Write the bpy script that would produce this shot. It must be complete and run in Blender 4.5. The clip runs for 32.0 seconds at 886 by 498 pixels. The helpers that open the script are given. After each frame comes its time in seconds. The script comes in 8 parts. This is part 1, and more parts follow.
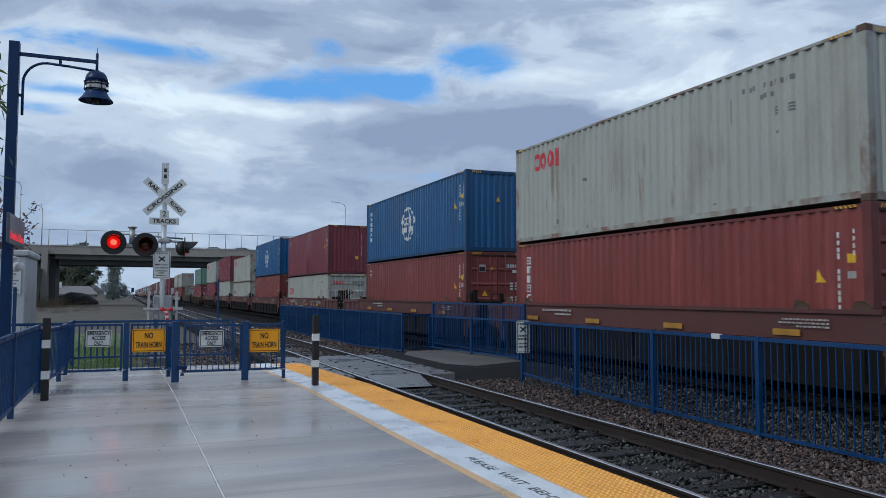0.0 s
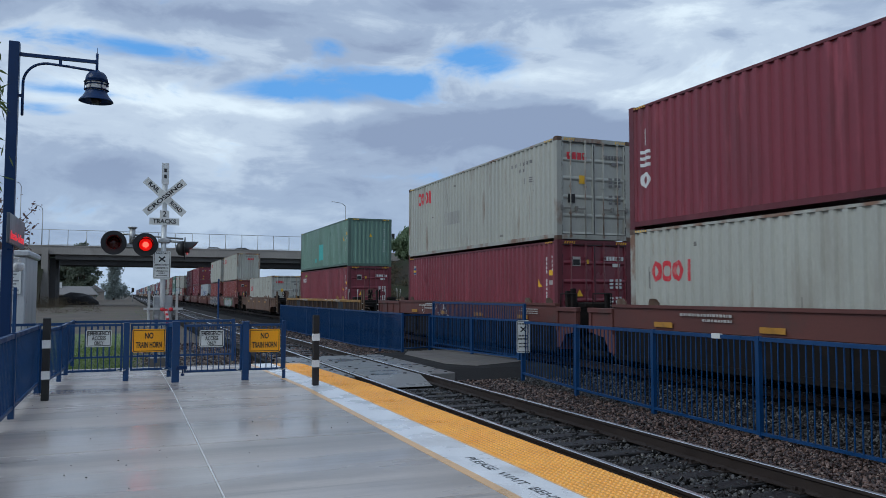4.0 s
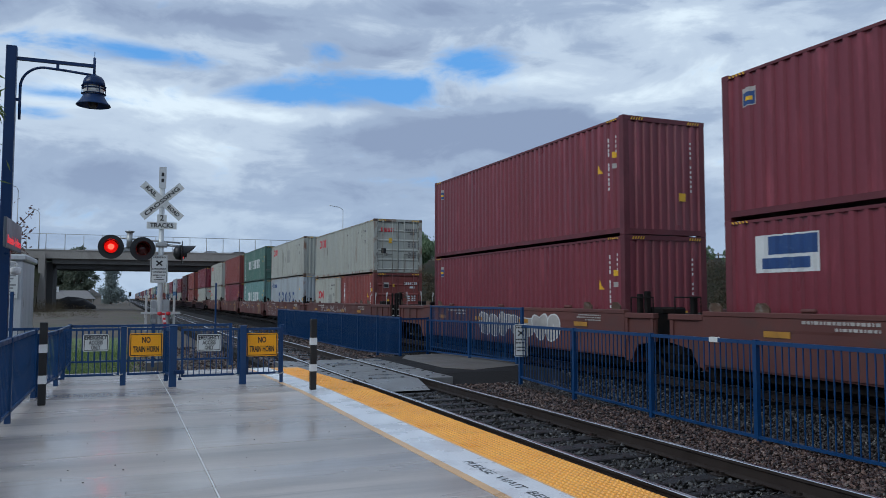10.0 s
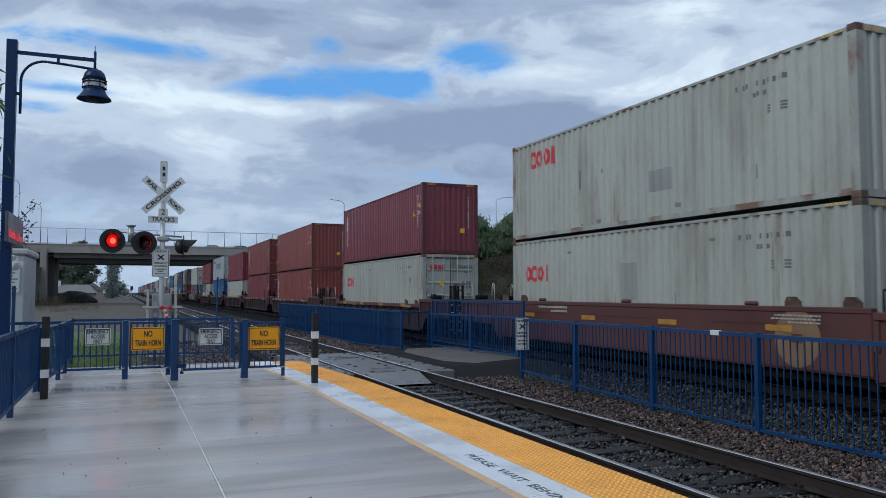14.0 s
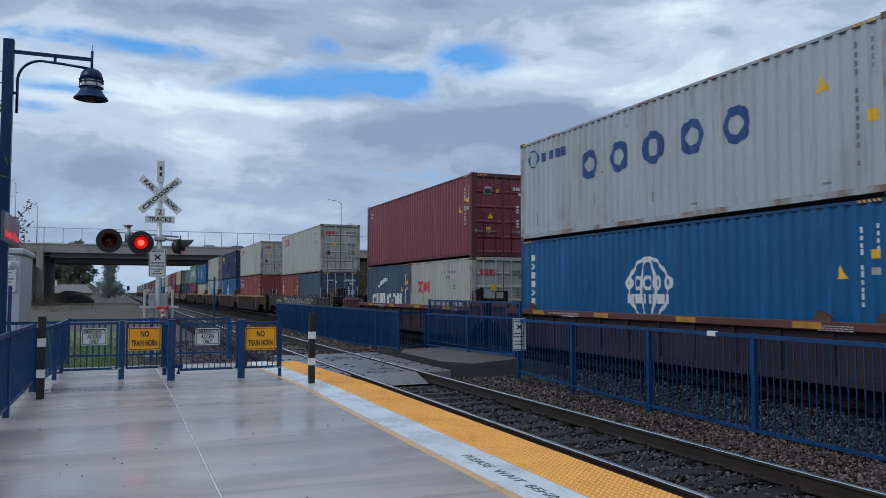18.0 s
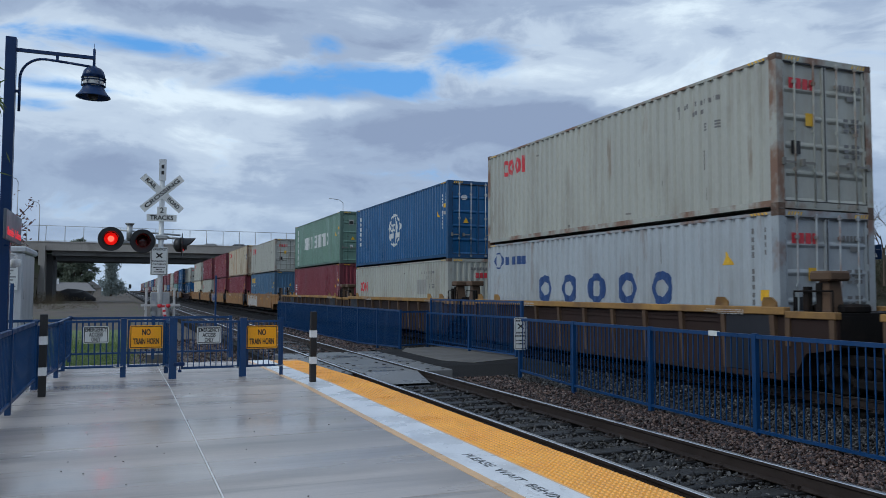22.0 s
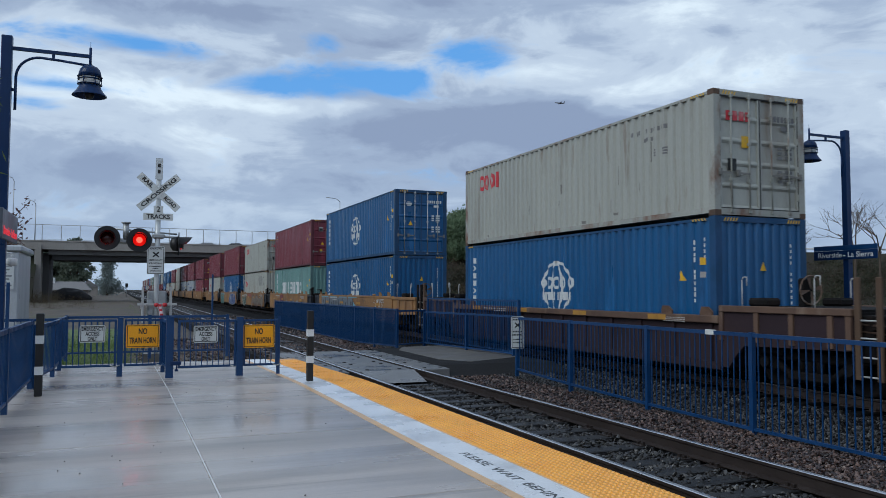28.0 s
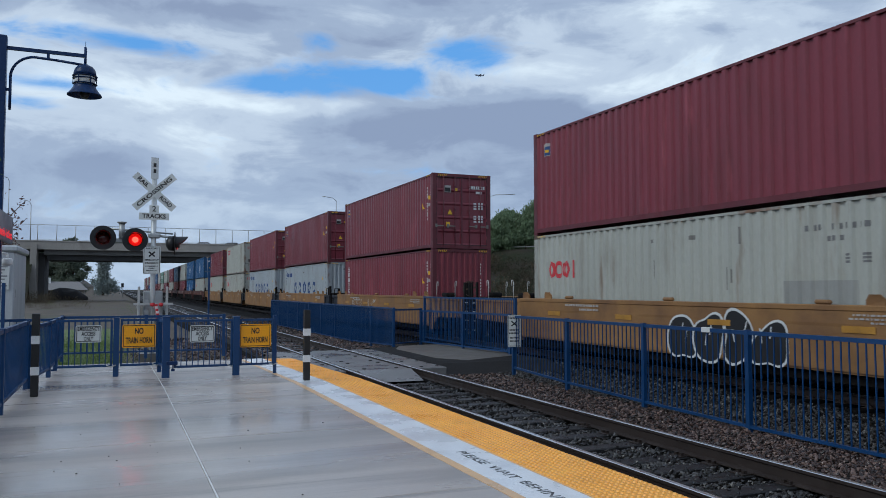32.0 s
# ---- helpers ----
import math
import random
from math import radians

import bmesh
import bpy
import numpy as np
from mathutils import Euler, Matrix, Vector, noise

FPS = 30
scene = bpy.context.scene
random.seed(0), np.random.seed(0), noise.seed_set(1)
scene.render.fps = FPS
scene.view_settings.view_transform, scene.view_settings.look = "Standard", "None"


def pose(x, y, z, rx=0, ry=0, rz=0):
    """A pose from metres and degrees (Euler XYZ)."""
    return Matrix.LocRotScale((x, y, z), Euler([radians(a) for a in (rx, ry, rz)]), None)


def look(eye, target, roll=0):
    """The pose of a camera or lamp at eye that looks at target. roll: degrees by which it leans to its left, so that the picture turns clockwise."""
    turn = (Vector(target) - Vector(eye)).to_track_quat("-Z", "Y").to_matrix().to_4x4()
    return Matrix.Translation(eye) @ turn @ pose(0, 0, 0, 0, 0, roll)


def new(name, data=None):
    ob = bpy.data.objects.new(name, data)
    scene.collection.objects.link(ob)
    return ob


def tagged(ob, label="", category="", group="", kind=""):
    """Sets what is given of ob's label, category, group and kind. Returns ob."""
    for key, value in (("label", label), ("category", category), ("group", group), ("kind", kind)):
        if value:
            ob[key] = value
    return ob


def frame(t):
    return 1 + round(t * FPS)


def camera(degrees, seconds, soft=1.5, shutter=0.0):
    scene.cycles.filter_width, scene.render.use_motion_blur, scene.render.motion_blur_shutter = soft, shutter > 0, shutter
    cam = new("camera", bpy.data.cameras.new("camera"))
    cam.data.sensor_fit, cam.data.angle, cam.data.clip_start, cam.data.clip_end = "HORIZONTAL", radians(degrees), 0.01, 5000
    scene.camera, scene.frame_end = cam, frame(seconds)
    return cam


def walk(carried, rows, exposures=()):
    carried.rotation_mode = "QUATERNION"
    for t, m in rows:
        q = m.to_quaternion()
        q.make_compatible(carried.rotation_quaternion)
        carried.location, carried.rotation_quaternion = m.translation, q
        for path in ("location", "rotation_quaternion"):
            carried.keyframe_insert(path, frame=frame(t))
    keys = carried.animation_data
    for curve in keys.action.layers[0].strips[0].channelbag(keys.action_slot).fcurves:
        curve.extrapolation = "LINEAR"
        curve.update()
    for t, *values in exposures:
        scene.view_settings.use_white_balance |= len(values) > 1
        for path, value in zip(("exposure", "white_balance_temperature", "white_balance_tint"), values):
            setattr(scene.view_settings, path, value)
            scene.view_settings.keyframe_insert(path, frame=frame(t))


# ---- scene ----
# The lens and the hand-held camera, which stands on the platform and only turns a little.
# Along +y the tracks run away from the camera, x is to the right, z = 0 is the top of the rails.
cam = camera(59.484, 32.0, soft=0.5, shutter=0.05)
EYE = Vector((0, 0, 1.753))


def aim(turn, tilt, lean):
    a, b = radians(turn), radians(tilt)
    way = Vector((math.sin(a) * math.cos(b), math.cos(a) * math.cos(b), math.sin(b)))
    return look(EYE, EYE + way, lean)


# seconds, turn from the tracks, tilt, lean, in degrees
LOOKS = (
    (0.0, 22.209, 3.372, 0.14), (0.5, 22.154, 3.371, 0.14), (1.0, 22.101, 3.367, 0.18),
    (1.5, 22.097, 3.319, 0.17), (2.0, 22.102, 3.259, 0.18), (2.5, 22.121, 3.238, 0.12),
    (3.0, 22.165, 3.269, 0.14), (3.5, 22.195, 3.313, 0.11), (5.5, 22.228, 3.468, 0.10),
    (6.0, 22.214, 3.455, 0.15), (6.5, 22.214, 3.439, 0.13), (7.0, 22.229, 3.414, 0.08),
    (7.5, 22.256, 3.432, 0.13), (8.0, 22.313, 3.472, 0.07), (8.5, 22.376, 3.576, 0.03),
    (9.0, 22.410, 3.663, 0.07), (9.5, 22.411, 3.708, 0.04), (10.0, 22.377, 3.650, 0.04),
    (10.5, 22.354, 3.578, 0.07), (11.0, 22.316, 3.453, 0.08), (11.5, 22.324, 3.330, 0.04),
    (12.0, 22.323, 3.262, 0.05), (12.5, 22.347, 3.198, 0.02), (13.0, 22.333, 3.181, -0.03),
    (13.5, 22.315, 3.172, -0.04), (14.0, 22.282, 3.178, -0.04), (14.5, 22.273, 3.208, 0.03),
    (16.5, 22.475, 3.336, 0.05), (17.0, 22.492, 3.268, 0.04), (17.5, 22.489, 3.237, 0.12),
    (18.0, 22.492, 3.207, 0.04), (18.5, 22.487, 3.206, 0.04), (19.0, 22.494, 3.251, -0.00),
    (19.5, 22.492, 3.268, 0.04), (20.0, 22.492, 3.268, 0.04), (20.5, 22.467, 3.270, 0.10),
    (21.0, 22.427, 3.241, 0.14), (21.5, 22.390, 3.194, 0.18), (22.0, 22.378, 3.138, 0.20),
    (22.5, 22.393, 3.062, 0.25), (23.0, 22.446, 3.012, 0.23), (23.5, 22.487, 3.001, 0.21),
    (24.0, 22.538, 3.020, 0.17), (24.5, 22.546, 3.059, 0.13), (25.0, 22.514, 3.121, 0.16),
    (25.5, 22.452, 3.169, 0.14), (27.5, 22.526, 3.061, 0.18), (28.0, 22.601, 3.062, 0.18),
    (28.5, 22.651, 3.085, 0.20), (29.0, 22.702, 3.119, 0.15), (29.5, 22.729, 3.102, 0.07),
    (30.0, 22.784, 3.094, 0.09), (30.5, 22.838, 3.059, 0.15), (31.0, 22.885, 3.020, 0.09),
    (31.5, 22.887, 2.977, 0.03), (32.0, 22.864, 2.969, -0.02),
)

walk(cam, [(t, aim(a, b, c)) for t, a, b, c in LOOKS], exposures=((0, 0.0, 6090, 4), (5.5, 0.0, 6090, 4), (6.3, -0.1, 6090, 4), (7.3, -0.1, 6090, 4), (8.6, 0.0, 6090, 4), (32, 0.0, 6090, 4)))

# ---- sky and sun ----
SUN_TURN, SUN_HEIGHT = radians(-108), radians(36)
world = bpy.data.worlds.new("sky")
scene.world = world
world.use_nodes = True


def build_sky():
    nt = world.node_tree
    nd, lk = nt.nodes, nt.links
    nd.clear()
    out = nd.new("ShaderNodeOutputWorld")
    bg = nd.new("ShaderNodeBackground")
    bg.inputs["Strength"].default_value = 0.115
    lk.new(bg.outputs[0], out.inputs[0])
    sky = nd.new("ShaderNodeTexSky")
    sky.sky_type = "NISHITA"
    sky.sun_disc = False
    sky.sun_elevation, sky.sun_rotation = SUN_HEIGHT, SUN_TURN
    sky.air_density, sky.dust_density = 1.2, 0.6
    co = nd.new("ShaderNodeTexCoord")
    sep = nd.new("ShaderNodeSeparateXYZ")
    lk.new(co.outputs["Generated"], sep.inputs[0])

    def math_node(op, a, b=None, clamp=False):
        n = nd.new("ShaderNodeMath")
        n.operation, n.use_clamp = op, clamp
        for i, v in enumerate((a, b)):
            if v is None:
                continue
            if isinstance(v, (int, float)):
                n.inputs[i].default_value = v
            else:
                lk.new(v, n.inputs[i])
        return n.outputs[0]

    # cloud banks, drawn out along the horizon
    def clouds(scale, detail, rough, shift, warp=0.0):
        mp = nd.new("ShaderNodeMapping")
        mp.inputs["Location"].default_value = shift
        mp.inputs["Scale"].default_value = (1.0, 1.0, 2.7)
        lk.new(co.outputs["Generated"], mp.inputs[0])
        n = nd.new("ShaderNodeTexNoise")
        n.inputs["Scale"].default_value, n.inputs["Detail"].default_value = scale, detail
        n.inputs["Roughness"].default_value, n.inputs["Distortion"].default_value = rough, warp
        lk.new(mp.outputs[0], n.inputs["Vector"])
        return n.outputs["Fac"]

    def ramp(fac, stops):
        r = nd.new("ShaderNodeValToRGB")
        r.color_ramp.interpolation = "EASE"
        while len(r.color_ramp.elements) < len(stops):
            r.color_ramp.elements.new(0.5)
        for e, (p, c) in zip(r.color_ramp.elements, stops):
            e.position, e.color = p, (c[0], c[1], c[2], 1)
        lk.new(fac, r.inputs[0])
        return r.outputs[0]

    def mix(fac, a, b):
        m = nd.new("ShaderNodeMix")
        m.data_type = "RGBA"
        for key, val in ((0, fac), (6, a), (7, b)):
            if isinstance(val, (int, float)):
                m.inputs[key].default_value = val
            elif isinstance(val, tuple):
                m.inputs[key].default_value = (*val, 1)
            else:
                lk.new(val, m.inputs[key])
        return m.outputs[2]

    # where the cover opens: round a long gap high in the sky
    def bump(turn, height, wide, tall):
        a, b = radians(turn), radians(height)
        d = Vector((math.sin(a) * math.cos(b), math.cos(a) * math.cos(b), math.sin(b)))
        side = Vector((math.cos(a), -math.sin(a), 0))
        upv = side.cross(d)
        tot = None
        for axis, size in ((side, wide), (upv, tall)):
            dot = nd.new("ShaderNodeVectorMath")
            dot.operation = "DOT_PRODUCT"
            lk.new(co.outputs["Generated"], dot.inputs[0])
            dot.inputs[1].default_value = axis
            # distance from the gap's middle, in sizes
            off = math_node("SUBTRACT", dot.outputs["Value"], axis.dot(d))
            sq = math_node("POWER", math_node("ABSOLUTE", math_node("DIVIDE", off, math.sin(radians(size)))), 2.0)
            tot = sq if tot is None else math_node("ADD", tot, sq)
        return math_node("EXPONENT", math_node("MULTIPLY", tot, -1.0))

    big = clouds(2.6, 8, 0.56, (3.1, 1.7, 0.0), 0.25)
    fine = clouds(8.0, 12, 0.58, (7.3, 0.4, 2.0), 0.5)
    cover = math_node("ADD", math_node("MULTIPLY", big, 0.6), math_node("MULTIPLY", fine, 2.0))
    gap = None
    for turn, height, wide, tall, depth in SKY_GAPS:
        b = math_node("MULTIPLY", bump(turn, height, wide, tall), depth)
        gap = b if gap is None else math_node("ADD", gap, b)
    thick = math_node("SUBTRACT", math_node("SUBTRACT", cover, 0.27), math_node("MULTIPLY", gap, 2.0))
    veil = ramp(thick, [(0.3, (0, 0, 0)), (0.85, (1, 1, 1))])
    # bright thin cloud, and grey bellies where it is thick
    bright = None
    for turn, height, wide, tall, depth in SKY_BRIGHT:
        b = math_node("MULTIPLY", bump(turn, height, wide, tall), depth)
        bright = b if bright is None else math_node("ADD", bright, b)
    belly_tone = math_node("ADD", math_node("MULTIPLY", clouds(3.4, 7, 0.55, (1.2, 5.1, 4.0), 0.2), 1.0), math_node("MULTIPLY", fine, 0.8))
    tone = math_node("SUBTRACT", math_node("SUBTRACT", belly_tone, 0.315), math_node("MULTIPLY", bright, 1.25))
    body = ramp(tone, [(0.22, (7.0, 7.6, 8.3)), (0.45, (4.9, 5.5, 6.6)), (0.62, (3.3, 3.9, 5.2)), (0.8, (2.5, 3.0, 4.3))])
    blue = mix(0.7, sky.outputs[0], (0.9, 3.2, 7.6))
    col = mix(veil, blue, body)
    # a pale band of haze at the horizon
    low = math_node("SUBTRACT", 1.0, math_node("MULTIPLY", math_node("ABSOLUTE", sep.outputs["Z"]), 6.0), True)
    col = mix(math_node("MULTIPLY", low, 0.55), col, (3.7, 4.6, 6.0))
    lk.new(col, bg.inputs["Color"])


# turn from the tracks, height, width, tallness (degrees), depth
SKY_GAPS = ((14.7, 15.2, 5.6, 1.5, 0.4), (9.6, 14.5, 4.6, 0.8, 0.2), (19.5, 15.0, 2.9, 1.0, 0.2), (25.6, 17.1, 3.3, 1.4, 0.34), (-1.6, 16.7, 6.2, 0.9, 0.38), (3.6, 16.4, 4.2, 0.8, 0.2), (14.0, 17.7, 2.1, 1.0, 0.3), (-5.9, 12.0, 3.8, 0.5, 0.26), (-3.6, 13.4, 4.6, 0.5, 0.2), (1.0, 13.9, 10.8, 1.4, 0.1), (18.2, 17.8, 2.6, 1.0, -0.34), (7.5, 16.4, 3.8, 0.6, -0.1), (25.0, 11.8, 10.4, 1.7, -0.2), (34.6, 14.7, 5.0, 1.7, -0.12), (3.7, 13.1, 7.5, 0.5, -0.08))
SKY_BRIGHT = ((1.4, 13.6, 9.2, 1.0, 0.17), (11.2, 13.0, 5.0, 0.7, 0.15), (29.6, 15.9, 5.0, 1.0, 0.2), (36.2, 13.8, 4.6, 1.5, 0.15), (44.2, 14.4, 8.3, 2.5, 0.15), (49.4, 11.3, 5.0, 2.9, 0.1), (5.7, 10.6, 7.1, 1.4, 0.13), (-2.8, 11.6, 6.2, 1.0, 0.07), (15.3, 19.4, 5.0, 0.8, 0.1), (37.4, 18.4, 10.4, 1.2, 0.09), (21.6, 20.7, 8.3, 0.9, -0.14), (0.5, 19.4, 10.4, 1.0, -0.03), (25.0, 12.4, 8.3, 1.4, -0.27), (32.5, 11.0, 5.8, 1.0, -0.24), (16.6, 11.3, 5.0, 0.8, -0.12), (18.2, 17.7, 3.3, 0.9, -0.12), (7.1, 16.5, 5.0, 0.6, -0.06), (18.7, 8.1, 17.5, 1.1, -0.06), (16.1, 13.5, 2.9, 0.4, 0.1), (-3.7, 17.2, 10.4, 1.1, 0.06), (-3.5, 8.8, 6.7, 1.7, -0.05), (3.6, 19.3, 11.7, 1.2, -0.12), (12.8, 19.5, 8.3, 0.8, -0.06))
build_sky()

sun = new("sun", bpy.data.lights.new("sun", "SUN"))
sun.data.energy, sun.data.angle, sun.data.color = 1.2, radians(40), (1.0, 0.975, 0.94)
sun.matrix_world = look((0, 0, 60), (-math.sin(SUN_TURN), -math.cos(SUN_TURN), 60 - math.tan(SUN_HEIGHT)))

# ---- materials ----


def material(name, colour, rough=0.6, metal=0.0, spread=0.12, scale=3.0, fine=40.0, bump=0.15, dirt=None, dirt_scale=1.2,
             dirt_from=0.55, dirt_to=0.75, stretch=(1, 1, 1), rough_spread=0.15, vary=0.0, emit=0.0, coat=0.0, coords="Object", rust=None, spec=0.5):
    """A surface with variation at two scales: broad patches of dirt, and fine grain with relief."""
    m = bpy.data.materials.new(name)
    m.use_nodes = True
    nt = m.node_tree
    nd, lk = nt.nodes, nt.links
    b = nd["Principled BSDF"]
    b.inputs["Metallic"].default_value = metal
    b.inputs["Coat Weight"].default_value = coat
    b.inputs["Specular IOR Level"].default_value = spec
    co = nd.new("ShaderNodeTexCoord")
    mp = nd.new("ShaderNodeMapping")
    mp.inputs["Scale"].default_value = stretch
    lk.new(co.outputs[coords], mp.inputs[0])
    info = None
    if vary:
        # each piece cuts its own stretch out of the pattern
        info = nd.new("ShaderNodeObjectInfo")
        far = nd.new("ShaderNodeVectorMath")
        far.operation = "MULTIPLY_ADD"
        lk.new(info.outputs["Random"], far.inputs[0])
        far.inputs[1].default_value = (61, 83, 47)
        lk.new(co.outputs[coords], far.inputs[2])
        lk.new(far.outputs[0], mp.inputs[0])

    def noise_tex(s, detail, rough_=0.55):
        n = nd.new("ShaderNodeTexNoise")
        n.inputs["Scale"].default_value, n.inputs["Detail"].default_value, n.inputs["Roughness"].default_value = s, detail, rough_
        lk.new(mp.outputs[0], n.inputs["Vector"])
        return n.outputs["Fac"]

    def mixc(fac, a, c, kind="MIX"):
        x = nd.new("ShaderNodeMix")
        x.data_type, x.blend_type = "RGBA", kind
        for key, val in ((0, fac), (6, a), (7, c)):
            if isinstance(val, (int, float)):
                x.inputs[key].default_value = val
            elif isinstance(val, tuple):
                x.inputs[key].default_value = (*val, 1)
            else:
                lk.new(val, x.inputs[key])
        return x.outputs[2]

    def span(fac, a, c, lo, hi):
        r = nd.new("ShaderNodeMapRange")
        for i, v in enumerate((lo, hi, a, c)):
            r.inputs[i + 1].default_value = v
        lk.new(fac, r.inputs[0])
        return r.outputs[0]

    big, small = noise_tex(scale, 4), noise_tex(fine, 6, 0.65)
    lo = tuple(c * (1 - spread) for c in colour)
    hi = tuple(min(1, c * (1 + spread)) for c in colour)
    col = mixc(span(big, 0, 1, 0.3, 0.7), lo, hi)
    col = mixc(span(small, 0, 0.5, 0.35, 0.75), col, tuple(c * 0.72 for c in colour))
    if dirt:
        d = noise_tex(dirt_scale, 7, 0.62)
        if info:
            more = nd.new("ShaderNodeMath")
            more.operation = "MULTIPLY_ADD"
            lk.new(info.outputs["Random"], more.inputs[0])
            more.inputs[1].default_value = 0.1
            lk.new(d, more.inputs[2])
            less = nd.new("ShaderNodeMath")
            less.operation = "SUBTRACT"
            lk.new(more.outputs[0], less.inputs[0])
            less.inputs[1].default_value = 0.05
            d = less.outputs[0]
        col = mixc(span(d, 0, 0.85, dirt_from, dirt_to), col, dirt)
    if rust:
        # narrow runs of rust below scratches
        tone, s, lo_, hi_, run = rust
        mp2 = nd.new("ShaderNodeMapping")
        mp2.inputs["Scale"].default_value = run
        lk.new(mp.inputs[0].links[0].from_socket, mp2.inputs[0])
        n2 = nd.new("ShaderNodeTexNoise")
        n2.inputs["Scale"].default_value, n2.inputs["Detail"].default_value, n2.inputs["Roughness"].default_value = s, 5, 0.6
        lk.new(mp2.outputs[0], n2.inputs["Vector"])
        col = mixc(span(n2.outputs["Fac"], 0, 0.8, lo_, hi_), col, tone)
    if vary:
        h = nd.new("ShaderNodeHueSaturation")
        lk.new(span(info.outputs["Random"], 1 - vary, 1 + vary, 0, 1), h.inputs["Value"])
        lk.new(col, h.inputs["Color"])
        col = h.outputs[0]
    lk.new(col, b.inputs["Base Color"])
    lk.new(span(big, max(0.03, rough - rough_spread), min(1, rough + rough_spread), 0.3, 0.7), b.inputs["Roughness"])
    if bump:
        bp = nd.new("ShaderNodeBump")
        bp.inputs["Strength"].default_value, bp.inputs["Distance"].default_value = bump, 0.01
        lk.new(small, bp.inputs["Height"])
        lk.new(bp.outputs[0], b.inputs["Normal"])
    if emit:
        b.inputs["Emission Color"].default_value = (*colour, 1)
        b.inputs["Emission Strength"].default_value = emit
    return m


M = {}
M["blue_paint"] = material("blue_paint", (0.003, 0.042, 0.138), 0.42, spread=0.15, fine=60, bump=0.05, dirt=(0.015, 0.03, 0.08), dirt_from=0.6)
M["dark_blue"] = material("dark_blue", (0.004, 0.026, 0.095), 0.4, spread=0.15, bump=0.04, spec=0.3)
M["galv"] = material("galvanised", (0.42, 0.43, 0.43), 0.45, 0.6, spread=0.12, scale=9, bump=0.05)
M["alu"] = material("painted_aluminium", (0.6, 0.62, 0.62), 0.4, 0.2, bump=0.04)
M["black"] = material("black_paint", (0.012, 0.012, 0.013), 0.45, spread=0.2, bump=0.04)
M["white_paint"] = material("white_paint", (0.72, 0.73, 0.73), 0.5, bump=0.05, dirt=(0.45, 0.44, 0.42))
M["sign_white"] = material("sign_white", (0.66, 0.68, 0.66), 0.45, spread=0.06, bump=0.02)
M["sign_yellow"] = material("sign_yellow", (1.0, 0.41, 0.004), 0.4, spread=0.05, bump=0.02)
M["ink"] = material("black_ink", (0.015, 0.015, 0.016), 0.5, spread=0.1, bump=0)
M["glass_dark"] = material("dark_glass", (0.02, 0.025, 0.03), 0.08, spread=0.1, bump=0)
M["lamp_glass"] = material("frosted_glass", (0.8, 0.8, 0.76), 0.25, spread=0.1, bump=0)

M["concrete"] = material("wet_concrete", (0.50, 0.443, 0.398), 0.29, spread=0.16, scale=0.5, fine=60, bump=0.05, dirt=(0.22, 0.205, 0.19), dirt_scale=0.8,
                         dirt_from=0.44, dirt_to=0.7, stretch=(0.2, 1.2, 1), rough_spread=0.2,
                         rust=((0.2, 0.185, 0.17), 1.5, 0.58, 0.72, (0.14, 2.6, 1)))
M["pale_line"] = material("pale_joint", (0.8, 0.8, 0.78), 0.5)
M["pale_joint"] = material("sandy_joint", (0.56, 0.52, 0.46), 0.5)
M["white_stripe"] = material("white_stripe", (0.84, 0.86, 0.88), 0.3, spread=0.1, scale=1.5, bump=0.08, dirt=(0.55, 0.57, 0.58), dirt_scale=2)
M["tactile"] = material("tactile_yellow", (1.0, 0.45, 0.08), 0.36, spread=0.12, scale=1.5, bump=0.06, dirt=(0.66, 0.33, 0.07), dirt_scale=2.5)
M["orange_stripe"] = material("orange_stripe", (0.78, 0.50, 0.26), 0.4, spread=0.12, bump=0.05, dirt=(0.4, 0.3, 0.2), dirt_scale=3)
M["earth"] = material("damp_earth", (0.10, 0.08, 0.06), 0.9, spread=0.55, scale=0.35, fine=4, bump=0.6, dirt=(0.07, 0.085, 0.035), dirt_scale=0.1,
                      dirt_from=0.55, dirt_to=0.72)
M["lawn"] = material("lawn", (0.125, 0.175, 0.055), 0.9, spread=0.3, scale=0.5, fine=22, bump=0.8, dirt=(0.10, 0.085, 0.06), dirt_scale=0.35, dirt_from=0.52, dirt_to=0.7)
M["verge"] = material("dark_verge", (0.036, 0.033, 0.025), 0.9, spread=0.35, scale=0.3, fine=5, bump=0.7, dirt=(0.022, 0.026, 0.015), dirt_scale=0.2, spec=0.15)
M["ballast_bed"] = material("ballast_bed", (0.013, 0.0115, 0.0105), 0.8, spread=0.4, scale=9, fine=38, bump=1.0, spec=0.15)
M["stone"] = material("ballast_stone", (0.085, 0.07, 0.062), 0.55, spread=0.35, scale=6, fine=30, bump=0.3)
M["timber"] = material("old_timber", (0.0115, 0.0108, 0.0108), 0.4, spread=0.3, scale=3, fine=20, bump=0.5, stretch=(1, 8, 8), vary=0.35)
# near-black copies of ties and bed: the train's shade put into their colour
M["timber_shaded"] = material("shaded_timber", (0.006, 0.0055, 0.0055), 0.8, spread=0.3, scale=3, bump=0.3, spec=0.1)
M["shaded_bed"] = material("shaded_bed", (0.006, 0.0055, 0.0055), 0.9, spread=0.4, scale=9, fine=38, bump=1.0, spec=0.1)
M["rail_side"] = material("rusty_rail", (0.026, 0.0175, 0.014), 0.6, 0.0, spread=0.25, scale=4, bump=0.2)
M["rail_top"] = material("polished_rail", (0.75, 0.75, 0.76), 0.3, 1.0, spread=0.08, stretch=(20, 0.5, 1), bump=0.02)
